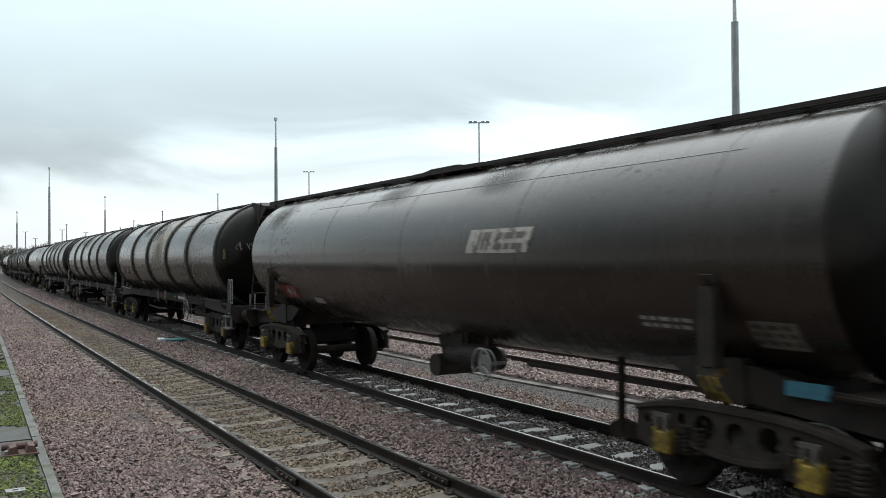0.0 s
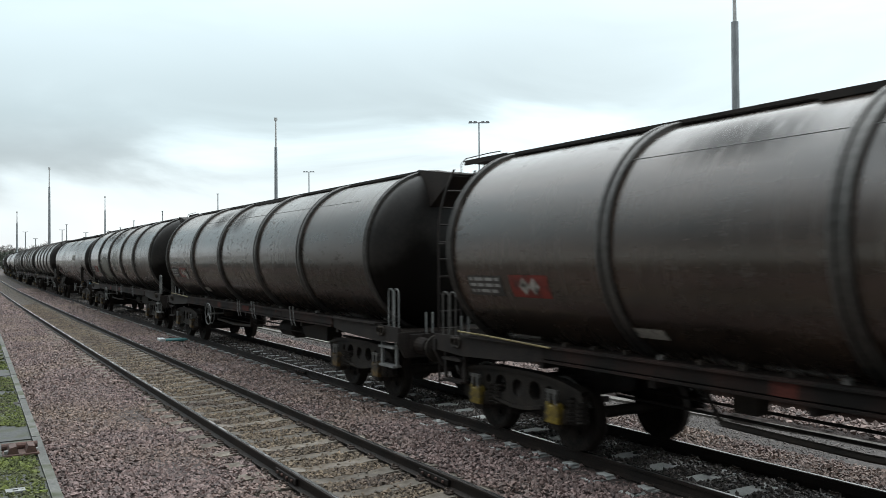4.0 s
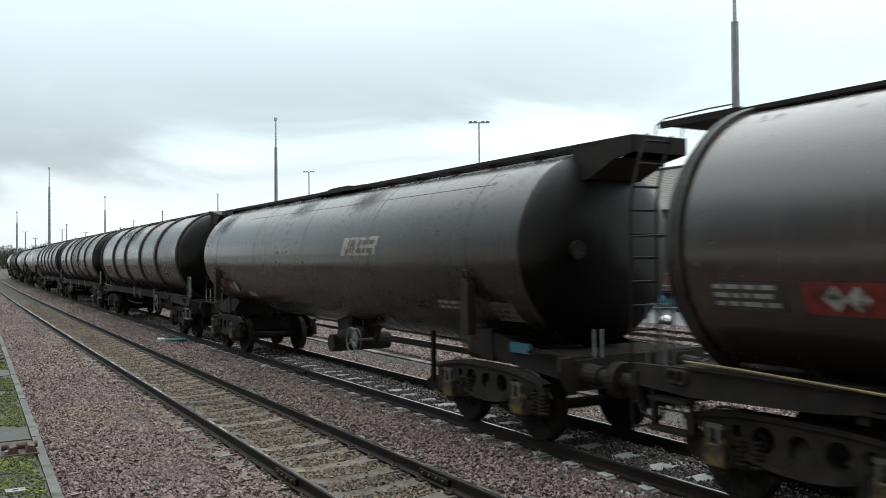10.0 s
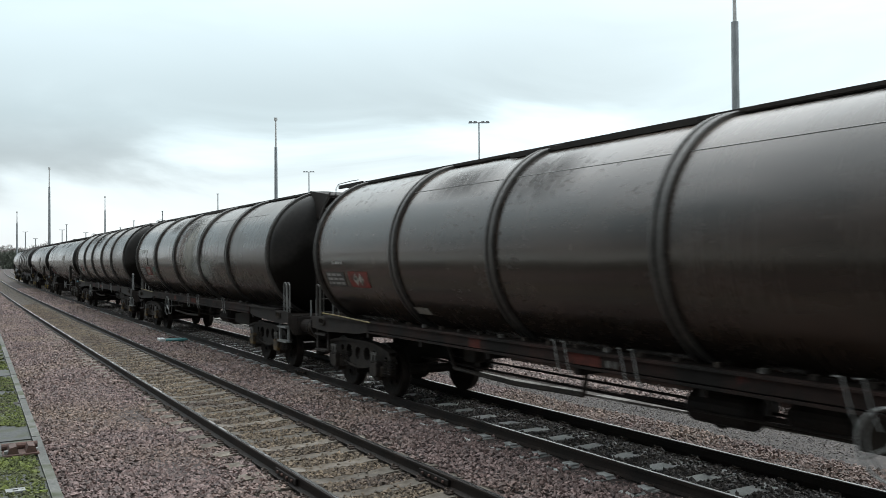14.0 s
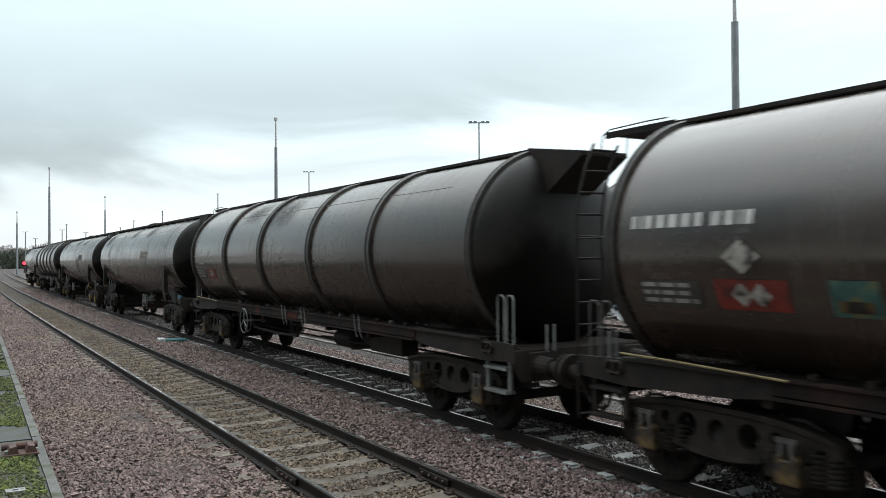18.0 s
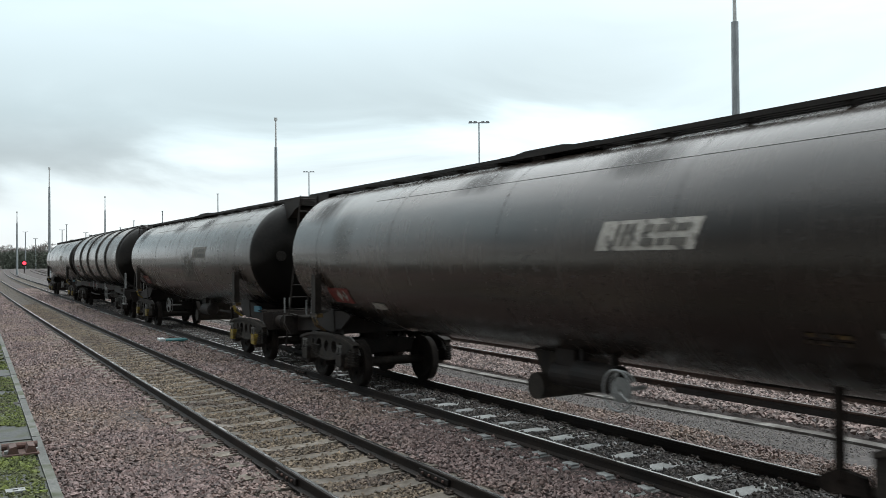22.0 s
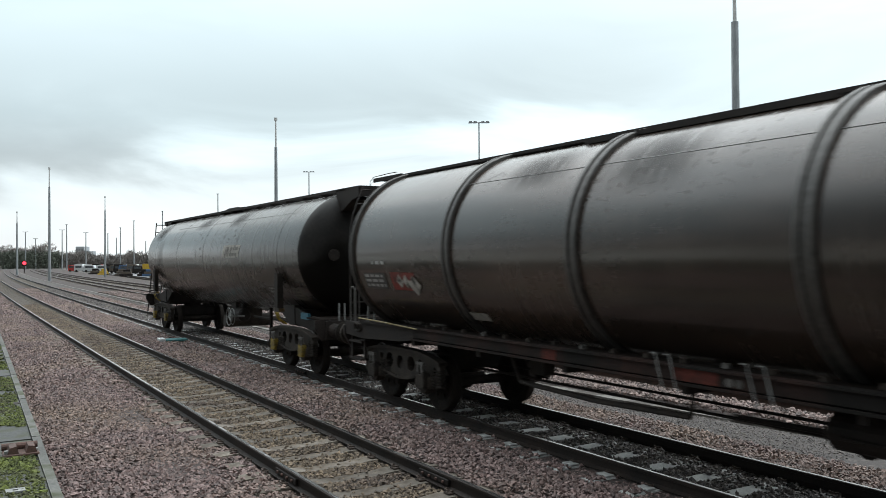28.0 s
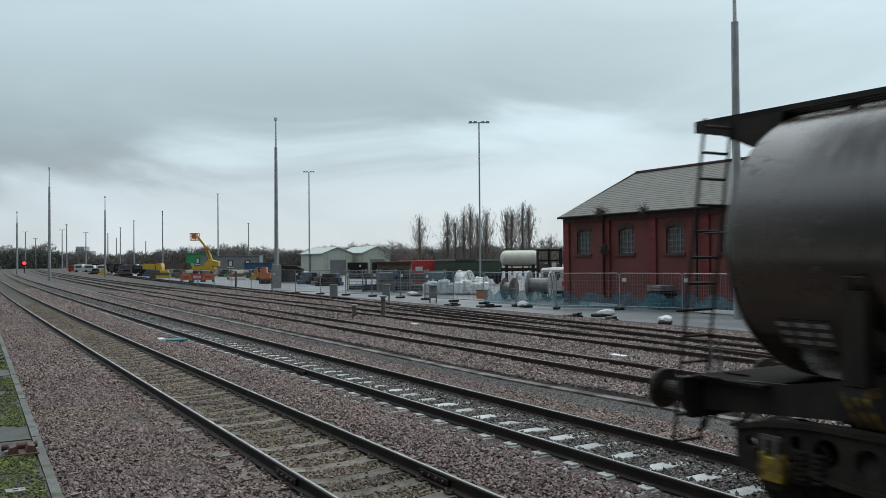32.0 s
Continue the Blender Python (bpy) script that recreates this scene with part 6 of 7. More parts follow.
def build_trees():
    shapes = {}
    for kind, count in (("poplar", 3), ("broad", 2)):
        for k in range(count):
            bm, v, f = tree(kind, 10.0, 1.0 if kind == "poplar" else 1.2, 20 + k + (kind == "broad") * 7, 115 if kind == "poplar" else 110, 0.036 if kind == "poplar" else 0.05)
            t = thing("bare_tree", "tall bare poplar with upright winter twigs" if kind == "poplar" else "bare broad winter tree behind the yard", "tree", "poplars behind the yard" if kind == "poplar" else "bare trees behind the yard")
            part("trunk", bm, "bark", t)
            mesh_object("crown", v, f, "twig", t)
            shapes[kind, k] = t
    right, fwd = Vector((math.cos(YAW), -math.sin(YAW), 0)), Vector((math.sin(YAW), math.cos(YAW), 0))
    used = set()

    def put(kind, k, px, depth, top, base=-0.4):
        """Stand a tree by bearing and distance; top: its crest above the eye, as a slope."""
        p = fwd * depth + right * (px * depth)
        h = 2.55 + top * depth - base
        s = h / 10.0
        m = Matrix.Translation((p.x, p.y, base)) @ Matrix.Rotation(px * 37 + depth, 4, "Z")
        if (kind, k) in used:
            o = copy_thing(shapes[kind, k], m)
        else:
            o = shapes[kind, k]
            o.matrix_basis = m
            used.add((kind, k))
        o.scale = (s, s, s)

    for i, (px, top) in enumerate(((-0.028, 0.06), (0.006, 0.061), (0.015, 0.057), (0.025, 0.064), (0.033, 0.07), (0.042, 0.06), (0.052, 0.068), (0.076, 0.064), (0.083, 0.068), (0.096, 0.075), (0.103, 0.069))):
        put("poplar", i % 3, px, 135 + 6 * (i % 3), top)
    for i, (px, d, top) in enumerate(((-0.06, 140, 0.028), (-0.05, 150, 0.026), (-0.075, 160, 0.024), (0.0, 150, 0.028), (0.06, 150, 0.022), (0.118, 120, 0.03), (0.13, 110, 0.034), (-0.1, 230, 0.022), (-0.24, 240, 0.026), (-0.215, 250, 0.022))):
        put("broad", i % 2, px, d, top)
    # the far woods along the skyline
    rng = np.random.default_rng(77)
    S, E = [], []
    for px in [-0.53 + 0.0062 * i for i in range(128)]:
        d = rng.uniform(380, 470)
        crest = 0.0125 + 0.003 * math.sin(px * 40) + rng.uniform(-0.004, 0.005)
        if px < -0.47:
            crest += 0.007
        elif px < -0.38:
            crest -= 0.006
        h, wide = 2.9 + crest * d, rng.uniform(3.0, 6.0)
        c = fwd * d + right * (px * d)
        n = 640
        a, q = rng.uniform(0, 2 * np.pi, n), np.sqrt(rng.uniform(0, 1, n))
        roof = h * (0.35 + 0.65 * np.sqrt(1 - q ** 2))
        z = -0.4 + rng.uniform(0, 1, n) ** 0.7 * roof
        s = np.stack([c.x + wide * q * np.cos(a), c.y + wide * q * np.sin(a), z], -1)
        e = s + np.stack([0.25 * wide * np.cos(a) * q + rng.normal(0, 0.6, n), 0.25 * wide * np.sin(a) * q + rng.normal(0, 0.6, n), rng.uniform(0.5, 1.6, n)], -1)
        S.append(s); E.append(e)
    S, E = np.concatenate(S), np.concatenate(E)
    v, f = slivers(rng, S, E, np.full(len(S), 0.12), np.full(len(S), 0.05))
    tagged(mesh_object("far_woods", v, f, "far_twig"), "grey-brown winter woods along the skyline", "woods", kind="stuff")
    S, E = [], []
    for px, d in [(-0.525 + 0.004 * i, 390 + rng.uniform(-20, 30)) for i in range(16)] + [(-0.33 + 0.008 * i, 420 + rng.uniform(-20, 30)) for i in range(40)]:
        c = fwd * d + right * (px * d)
        n = 260
        s = np.stack([c.x + rng.normal(0, 2.0, n), c.y + rng.normal(0, 2.0, n), rng.uniform(-0.4, 3.0 if px > -0.4 else 7.0, n)], -1)
        e = s + rng.normal(0, 0.8, (n, 3))
        S.append(s); E.append(e)
    S, E = np.concatenate(S), np.concatenate(E)
    v, f = slivers(rng, S, E, np.full(len(S), 0.22), np.full(len(S), 0.1))
    tagged(mesh_object("far_hedge", v, f, "evergreen"), "dark evergreen scrub below the far woods", "scrub", kind="stuff")


# ---- masts and lamps ----
def mast(x, y, h, r, box_base=False, label="tall tapered grey steel mast", taper=0.62):
    m = thing("mast", label, "mast", "lighting masts of the yard", pose(x, y, -0.4))
    bm = B()
    rod(bm, (0, 0, 0), (0, 0, h * 0.83), r, 12, r * taper)
    part("shaft", bm, "galv", m)
    part("spire", rod(B(), (0, 0, h * 0.83), (0, 0, h), r * 0.45, 8, r * 0.3), "white_paint", m, "thin white spire")
    bm = B()
    rod(bm, (0, 0, h - 0.25), (0, 0, h + 0.05), r * 0.7, 10)
    part("cap", bm, "white_paint", m)
    if box_base:
        bm = B()
        box(bm, -0.42, 0.42, -0.3, 0.3, 0, 2.5, 0.03)
        part("cabinet", bm, "dull_galv", m)
    return m


def lamp_post(x, y, h, heads=2, r=0.11):
    m = thing("lamp_post", "tall slim yard lamp post with twin floodlights" if heads == 2 else "tall slim yard lamp post with one floodlight", "lamp post", "lamp posts of the yard", pose(x, y, -0.4, 0, 0, -30.8))
    bm = B()
    rod(bm, (0, 0, 0), (0, 0, h), r, 10, r * 0.6)
    part("post", bm, "galv", m)
    bm = B()
    w = 0.85 if heads == 2 else 0.3
    rod(bm, (-w, 0, h - 0.02), (w, 0, h - 0.02), 0.05, 6)
    part("crossarm", bm, "galv", m)
    for s in ((-1, -0.45, 0.45, 1) if heads == 2 else (-0.6, 0.6)):
        bm = B()
        prism(bm, [(s * w - 0.2, h - 0.07), (s * w + 0.2, h - 0.07), (s * w + 0.14, h + 0.1), (s * w - 0.14, h + 0.1)], -0.22, 0.2, "y")
        part("floodlight", bm, "galv", m)
    return m


def build_masts():
    mast(12.6, 131.6, 16.5, 0.22); mast(13.2, 205.6, 14.1, 0.25); mast(24.4, 159.8, 14.7, 0.2)
    mast(29.1, 82.4, 17.6, 0.24, True)
    mast(30.98, 25.78, 16.5, 0.205, taper=0.8)
    lamp_post(45.4, 69.1, 16.5); lamp_post(58.3, 146.9, 19.5, 2, 0.16); lamp_post(59.4, 212, 20, 1, 0.2)
    lamp_post(61.9, 287.4, 19.7, 1, 0.24); lamp_post(63.6, 346.5, 19.1, 1, 0.26)
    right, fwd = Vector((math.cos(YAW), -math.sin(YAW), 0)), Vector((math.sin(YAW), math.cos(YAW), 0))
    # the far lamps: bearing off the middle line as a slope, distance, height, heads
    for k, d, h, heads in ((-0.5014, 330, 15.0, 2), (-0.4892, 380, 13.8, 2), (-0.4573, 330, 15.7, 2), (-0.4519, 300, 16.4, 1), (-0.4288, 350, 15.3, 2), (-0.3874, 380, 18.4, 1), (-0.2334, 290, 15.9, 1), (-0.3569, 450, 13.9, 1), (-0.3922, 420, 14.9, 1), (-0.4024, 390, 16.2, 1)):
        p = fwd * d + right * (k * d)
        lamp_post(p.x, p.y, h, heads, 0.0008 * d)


# ---- temporary fence ----
def build_fence():
    bm = B()
    L = 3.45
    frame_bm = B()
    tube(frame_bm, [(0.0, 0, 0.12), (0.0, 0, 1.9), (0.1, 0, 2.0), (L - 0.1, 0, 2.0), (L, 0, 1.9), (L, 0, 0.12)], 0.026, 6)
    rod(frame_bm, (0, 0, 0.2), (L, 0, 0.2), 0.022, 6)
    wires = B()
    for k in range(1, 24):
        x = L * k / 24
        box(wires, x - 0.004, x + 0.004, -0.004, 0.004, 0.2, 2.0)
    for k in range(1, 9):
        z = 0.2 + 0.2 * k
        box(wires, 0, L, -0.004, 0.004, z - 0.004, z + 0.004)
    foot = B()
    box(foot, -0.16, 0.16, -0.34, 0.34, 0, 0.13, 0.03)
    net = B()
    n = [[net.verts.new((L * i / 6, 0.02 + 0.05 * math.sin(i * 1.7 + j), 0.08 + (0.75 + 0.22 * math.sin(2.3 * i)) * j)) for j in range(2)] for i in range(7)]
    for i in range(6):
        net.faces.new((n[i][0], n[i + 1][0], n[i + 1][1], n[i][1]))
    tall = B()
    n = [[tall.verts.new((L * i / 6, 0.02 + 0.03 * math.sin(i * 1.7 + j), 0.14 + 0.9 * j)) for j in range(3)] for i in range(7)]
    for i in range(6):
        for j in range(2):
            tall.faces.new((n[i][j], n[i + 1][j], n[i + 1][j + 1], n[i][j + 1]))
    protos = {}
    for key, sheet in (("plain", None), ("netted", net), ("covered", tall)):
        t = thing("fence_panel", {"plain": "galvanised mesh fence panel on a block foot", "netted": "galvanised mesh fence panel with low teal netting", "covered": "galvanised mesh fence panel hung with teal netting"}[key], "fence panel", "temporary fence round the compound")
        part("panel_frame", frame_bm.copy(), "galv" if key == "netted" else "dull_galv", t)
        part("wire_mesh", wires.copy(), "cabin_grey", t)
        part("foot", foot.copy(), "black", t)
        if sheet is not None:
            part("netting", sheet, "thin_netting" if key == "covered" else "netting", t)
        bm = B()
        box(bm, 0.15, 0.4, -0.05, -0.04, 1.55, 1.75)
        part("tag", bm, "white_paint", t)
        protos[key] = t
    line = [Vector(p) for p in ((20.5, 92), (22.8, 80), (24.4, 73), (27.0, 63), (28.6, 55), (29.0, 46), (29.1, 37.0), (31.2, 34.6), (32.8, 31.2), (33.3, 26), (33.5, 8))]
    seg, at = 0, 0.0
    used = set()
    k = 0
    while seg < len(line) - 1:
        a, b = line[seg], line[seg + 1]
        d = (b - a)
        if at + 0.5 > d.length:
            at = max(0.0, at - d.length); seg += 1
            continue
        p = a + d.normalized() * at
        ang = math.degrees(math.atan2(d.y, d.x)) + random.uniform(-1.5, 1.5)
        key = "plain" if p.y > 52 else "netted" if p.y < 45 else ("covered" if k % 2 == 0 else "plain")
        m = pose(p.x, p.y, -0.3, random.uniform(-1.5, 1.5), 0, ang)
        if key in used:
            copy_thing(protos[key], m)
        else:
            protos[key].matrix_basis = m
            used.add(key)
        at += L + 0.06
        k += 1


# ---- things in the yard ----
FACE = -30.763


def yard_thing(name, label, category, x, y, turn=0.0, z=-0.3, group=""):
    return thing(name, label, category, group, pose(x, y, z, 0, 0, FACE + turn))


def build_yard():
    me = bpy.data.meshes.new("yard")
    pts = [(26.3, -60), (95, -60), (120, 330), (45, 330), (26, 150), (21.5, 95), (24.5, 74), (26.3, 62)]
    me.from_pydata([(x, y, -0.3) for x, y in pts], [], [tuple(range(len(pts)))])
    me.materials.append(M["yard"])
    tagged(new("yard_paving", me), "damp pale concrete paving of the compound", "paving", kind="structure")

    # boom lift
    t = yard_thing("boom_lift", "yellow articulated boom lift with its basket raised", "boom lift", 40.5, 154.2)
    part("chassis", prism(B(), [(-2.4, 0.3), (2.2, 0.3), (2.4, 1.2), (1.6, 2.0), (-1.4, 1.9), (-2.4, 1.1)], -1.1, 1.1, "y"), "plant_yellow", t)
    for x in (-1.7, 1.6):
        for s in (-1, 1):
            part("wheel", rod(B(), (x, s * 1.25, 0.5), (x, s * 0.85, 0.5), 0.5, 16), "black", t)
    part("lower_boom", prism(B(), [(1.85, 1.7), (2.15, 1.8), (0.8, 5.4), (0.58, 5.25)], -0.2, 0.2, "y"), "plant_yellow", t)
    part("upper_boom", prism(B(), [(0.55, 4.9), (0.85, 5.1), (-0.9, 7.4), (-1.15, 7.2)], -0.2, 0.2, "y"), "plant_yellow", t)
    part("turntable", prism(B(), [(0.2, 1.9), (2.9, 1.9), (2.9, 2.7), (1.2, 3.1), (0.4, 2.5)], -0.8, 0.8, "y"), "plant_yellow", t)
    part("link", prism(B(), [(0.35, 4.7), (0.95, 4.5), (1.1, 5.2), (0.55, 5.5)], -0.3, 0.35, "y"), "orange", t)
    part("strut", rod(B(), (1.3, 0, 1.9), (0.1, 0, 5.9), 0.09, 8), "plant_yellow", t)
    bm = B()
    for z in (6.7, 7.3, 7.9):
        for p, q in (((-2.3, -0.5, z), (-0.9, -0.5, z)), ((-2.3, 0.5, z), (-0.9, 0.5, z)), ((-2.3, -0.5, z), (-2.3, 0.5, z)), ((-0.9, -0.5, z), (-0.9, 0.5, z))):
            rod(bm, p, q, 0.07, 6)
    for x in (-2.3, -1.6, -0.9):
        for y in (-0.5, 0.5):
            rod(bm, (x, y, 6.7), (x, y, 7.9), 0.07, 6)
    box(bm, -2.3, -0.9, -0.5, 0.5, 6.6, 6.75)
    box(bm, -1.9, -1.1, -0.56, -0.45, 6.9, 7.9)
    part("basket", bm, "orange", t)
    # site cabins
    def cabin(x, y, w, h, d, mat, label, windows=0, base=-0.3):
        c = yard_thing("site_cabin", label, "cabin", x, y, z=base)
        part("body", box(B(), -w / 2, w / 2, 0, d, 0, h, 0.05), mat, c)
        part("roof", box(B(), -w / 2 - 0.1, w / 2 + 0.1, -0.1, d + 0.1, h + 0.003, h + 0.15), mat, c)
        for k in range(windows):
            xx = -w / 2 + w * (k + 0.7) / (windows + 0.4)
            win = part("window", box(B(), xx - 0.55, xx + 0.55, -0.05, -0.003, h * 0.45, h * 0.8), "glass", c)
            part("frame", box(B(), xx - 0.65, xx + 0.65, -0.09, -0.052, h * 0.4, h * 0.45), "white_paint", win)
            part("blind", box(B(), xx - 0.3, xx + 0.3, -0.07, -0.054, h * 0.5, h * 0.75), "white_paint", win)
        return c
    cabin(55.7, 217.7, 5.9, 4.6, 2.6, "cabin_green", "bright green stacked site cabin", 1)
    cabin(47.5, 161, 11.4, 3.7, 3, "cabin_grey", "grey site office block with small windows", 3)
    cabin(49.6, 150.5, 5.2, 2.3, 2.4, "container_blue", "dark blue steel container", 0)
    # barriers
    for k in range(3):
        b = yard_thing("road_barrier", "orange and red plastic barrier", "barrier", 27.8 + 1.35 * k, 115.0 - 0.8 * k, group="plastic barriers by the siding")
        part("board", box(B(), -0.75, 0.75, -0.06, 0.06, 0.25, 1.1, 0.03), "orange" if k != 1 else "signal_red", b)
        part("stripe", box(B(), -0.5, 0.5, -0.075, -0.062, 0.5, 0.85), "signal_red" if k != 1 else "white_paint", b)
        for s in (-1, 1):
            part("foot", box(B(), s * 0.6 - 0.1, s * 0.6 + 0.1, -0.3, 0.3, 0, 0.24, 0.02), "black", b)
    # lorries and plant
    def lorry(x, y, w, body, label):
        v = yard_thing("tipper_lorry", label, "lorry", x, y)
        part("chassis", box(B(), -w / 2, w / 2, 0, 2.2, 0.5, 0.9), "black", v)
        part("body", prism(B(), [(-w / 2, 0.95), (w / 2 - 1.6, 0.95), (w / 2 - 1.4, 2.3), (-w / 2 - 0.1, 2.3)], 0, 2.2, "y"), body, v)
        part("cab", prism(B(), [(w / 2 - 1.3, 0.8), (w / 2, 0.8), (w / 2, 1.6), (w / 2 - 0.3, 2.4), (w / 2 - 1.3, 2.4)], 0.1, 2.1, "y"), body, v)
        for xx in (-w / 2 + 0.8, -w / 2 + 1.9, w / 2 - 0.7):
            part("wheel", rod(B(), (xx, 0.02, 0.48), (xx, 0.4, 0.48), 0.48, 14), "black", v)
    lorry(38.9, 191, 4.2, "plant_yellow", "yellow tipper lorry parked in the yard")
    lorry(41.5, 178, 5.6, "timber", "buff flatbed lorry loaded with plant")
    d = yard_thing("digger", "orange and black tracked digger", "digger", 33.6, 99.1)
    d.scale = (0.72, 0.72, 0.85)
    for yy in (-0.7, 0.7):
        part("crawler", box(B(), -1.0, 1.0, yy - 0.22, yy + 0.22, 0, 0.7, 0.15), "black", d)
    part("house", prism(B(), [(-0.9, 0.75), (0.8, 0.75), (1.0, 1.5), (0.3, 1.6), (0.2, 2.4), (-0.6, 2.4), (-0.9, 1.5)], -0.7, 0.7, "y"), "orange", d)
    part("arm", prism(B(), [(-0.8, 1.2), (-0.5, 1.3), (-1.3, 2.4), (-1.6, 2.3)], -0.12, 0.12, "y"), "black", d)
    part("bucket", prism(B(), [(-1.65, 2.3), (-1.3, 2.4), (-1.5, 1.2), (-1.9, 1.4)], -0.35, 0.35, "y"), "orange", d)
    s = yard_thing("skip", "dark sheeted skip behind the fence", "skip", 38.0, 103.0)
    part("tub", prism(B(), [(-1.6, 0.1), (1.5, 0.1), (1.9, 1.7), (-1.9, 1.7)], -0.8, 0.8, "y"), "black", s)
    part("sheet", prism(B(), [(-1.95, 1.71), (1.95, 1.71), (1.2, 2.1), (-0.6, 2.2)], -0.85, 0.85, "y"), "black", s)
    for k in range(7):
        c = yard_thing("parked_van", "small pale van parked far down the yard" if k % 2 else "small red and white car parked far off", "van", 40.0 + 2.6 * k, 300 - 6 * k, group="vehicles at the far end of the yard")
        part("body", prism(B(), [(-2.2, 0.35), (2.2, 0.35), (2.2, 1.0), (1.3, 1.9), (-2.0, 2.0), (-2.2, 1.1)], 0, 1.8, "y"), ("white_paint", "signal_red", "bulk_white", "container_blue", "white_paint", "dull_galv", "white_paint")[k], c)
        part("glass", box(B(), -1.8, 1.2, -0.02, -0.003, 1.15, 1.7), "glass", c)
        for xx in (-1.4, 1.4):
            part("wheel", rod(B(), (xx, -0.02, 0.35), (xx, 0.3, 0.35), 0.35, 12), "black", c)
    # more plant and stores at the far end
    far = ((-0.445, 235, "signal_red"), (-0.436, 230, "bulk_white"), (-0.423, 225, "bulk_white"), (-0.415, 228, "black"), (-0.408, 215, "bulk_white"), (-0.399, 210, "black"), (-0.394, 205, "timber"), (-0.387, 200, "black"), (-0.379, 198, "container_blue"), (-0.372, 196, "timber"), (-0.365, 190, "black"))
    for i, (k, d, tone) in enumerate(far):
        x, y = d * (math.sin(YAW) + k * math.cos(YAW)), d * (math.cos(YAW) - k * math.sin(YAW))
        c = yard_thing("parked_car", "parked vehicle far down the yard, dull in the haze", "car", x, y, 8 * (i % 5) - 16, group="vehicles parked among the plant")
        w = 1.5 + 0.3 * (i % 3)
        part("body", prism(B(), [(-w, 0.3), (w, 0.3), (w, 1.1), (0.5 * w, 1.25), (0.3 * w, 1.9 + 0.3 * (i % 2)), (-0.9 * w, 1.95 + 0.3 * (i % 2)), (-w, 1.1)], 0, 1.7, "y"), tone, c)
        part("glass", box(B(), -0.75 * w, 0.25 * w, -0.03, -0.003, 1.2, 1.7), "glass", c)
        for xx in (-0.6 * w, 0.6 * w):
            part("wheel", rod(B(), (xx, -0.02, 0.34), (xx, 0.25, 0.34), 0.34, 10), "black", c)
    for i, (k, d, tone) in enumerate(((-0.388, 165, "timber"), (-0.381, 160, "black"), (-0.328, 150, "cabin_grey"), (-0.320, 146, "black"), (-0.262, 150, "black"), (-0.254, 146, "cabin_green"), (-0.242, 140, "plant_yellow"), (-0.235, 136, "cream"), (-0.229, 134, "timber"), (-0.193, 118, "black"), (-0.178, 116, "cabin_grey"), (-0.169, 112, "bulk_white"), (-0.345, 142, "timber"), (-0.336, 140, "plant_yellow"), (-0.312, 138, "timber"), (-0.305, 135, "cream"), (-0.297, 128, "black"), (-0.288, 130, "dull_galv"), (-0.25, 126, "signal_red"), (-0.246, 124, "bulk_white"), (-0.222, 122, "plant_yellow"), (-0.215, 120, "black"), (-0.185, 108, "black"), (-0.161, 100, "container_blue"), (-0.154, 98, "black"), (-0.146, 94, "cabin_grey"), (-0.138, 91, "black"), (-0.13, 92, "container_blue"), (-0.36, 160, "black"), (-0.353, 158, "container_blue"), (-0.408, 175, "plant_yellow"), (-0.418, 182, "black"))):
        x, y = d * (math.sin(YAW) + k * math.cos(YAW)), d * (math.cos(YAW) - k * math.sin(YAW))
        c = yard_thing("materials_stack", "low stack of site materials in the compound", "stack", x, y, 11 * (i % 4), group="stacked site materials")
        for q in range(3):
            w = 1.1 - 0.2 * q + 0.1 * (i % 3)
            part("bundle", box(B(), -w + 0.15 * q, w, 0, 0.8, 0.46 * q, 0.46 * q + 0.44, 0.05), tone if q != 1 else "timber" if i % 2 else tone, c)
    # pale sheds
    def shed(x, y, w, deep, h, label):
        g = yard_thing("shed", label, "shed", x, y, 27)
        part("wall", prism(B(), [(-w / 2, 0), (w / 2, 0), (w / 2, h), (0, h + 1.05), (-w / 2, h)], 0, deep, "y"), "shed_green", g)
        for s in (-1, 1):
            part("roof", prism(B(), [(s * (w / 2 + 0.3), h - 0.1), (s * (w / 2 + 0.3), h + 0.02), (0, h + 1.21), (0, h + 1.07)], -0.2, deep + 0.2, "y"), "shed_roof", g)
        dr = part("roller_door", box(B(), -w * 0.25, w * 0.28, -0.06, -0.003, 0, h * 0.72), "dull_galv", g)
        for k in range(7):
            part("slat", box(B(), -w * 0.25, w * 0.28, -0.08, -0.062, h * 0.1 * k + 0.02, h * 0.1 * k + 0.1), "cabin_grey", dr)
        for k in range(9):
            xx = -w / 2 + w * (k + 0.5) / 9
            if abs(xx) > w * 0.3:
                part("cladding_rib", box(B(), xx - 0.05, xx + 0.05, -0.05, -0.003, 0, h), "shed_green", g)
    shed(60.8, 139.5, 5.6, 13, 4.0, "pale green sheet-clad shed with a grey roller door")
    shed(67.0, 136, 5.2, 12, 4.1, "pale green sheet-clad shed with open grey door")
    for x, y in ((57.5, 124), (61.0, 122)):
        c = yard_thing("container", "plain black steel shipping container", "container", x, y)
        part("body", box(B(), -1.6, 1.6, 0, 2.4, 0, 2.4, 0.04), "black", c)
        part("door", box(B(), -1.4, -0.05, -0.05, -0.003, 0.1, 2.3), "black", c)
        part("label_plate", box(B(), 0.3, 0.6, -0.03, -0.004, 1.7, 2.0), "white_paint", c)
    c = yard_thing("container", "long bright red steel container", "container", 47.3, 82.5)
    part("body", box(B(), -3.6, 3.6, 0, 2.4, 0, 2.7, 0.04), "container_red", c)
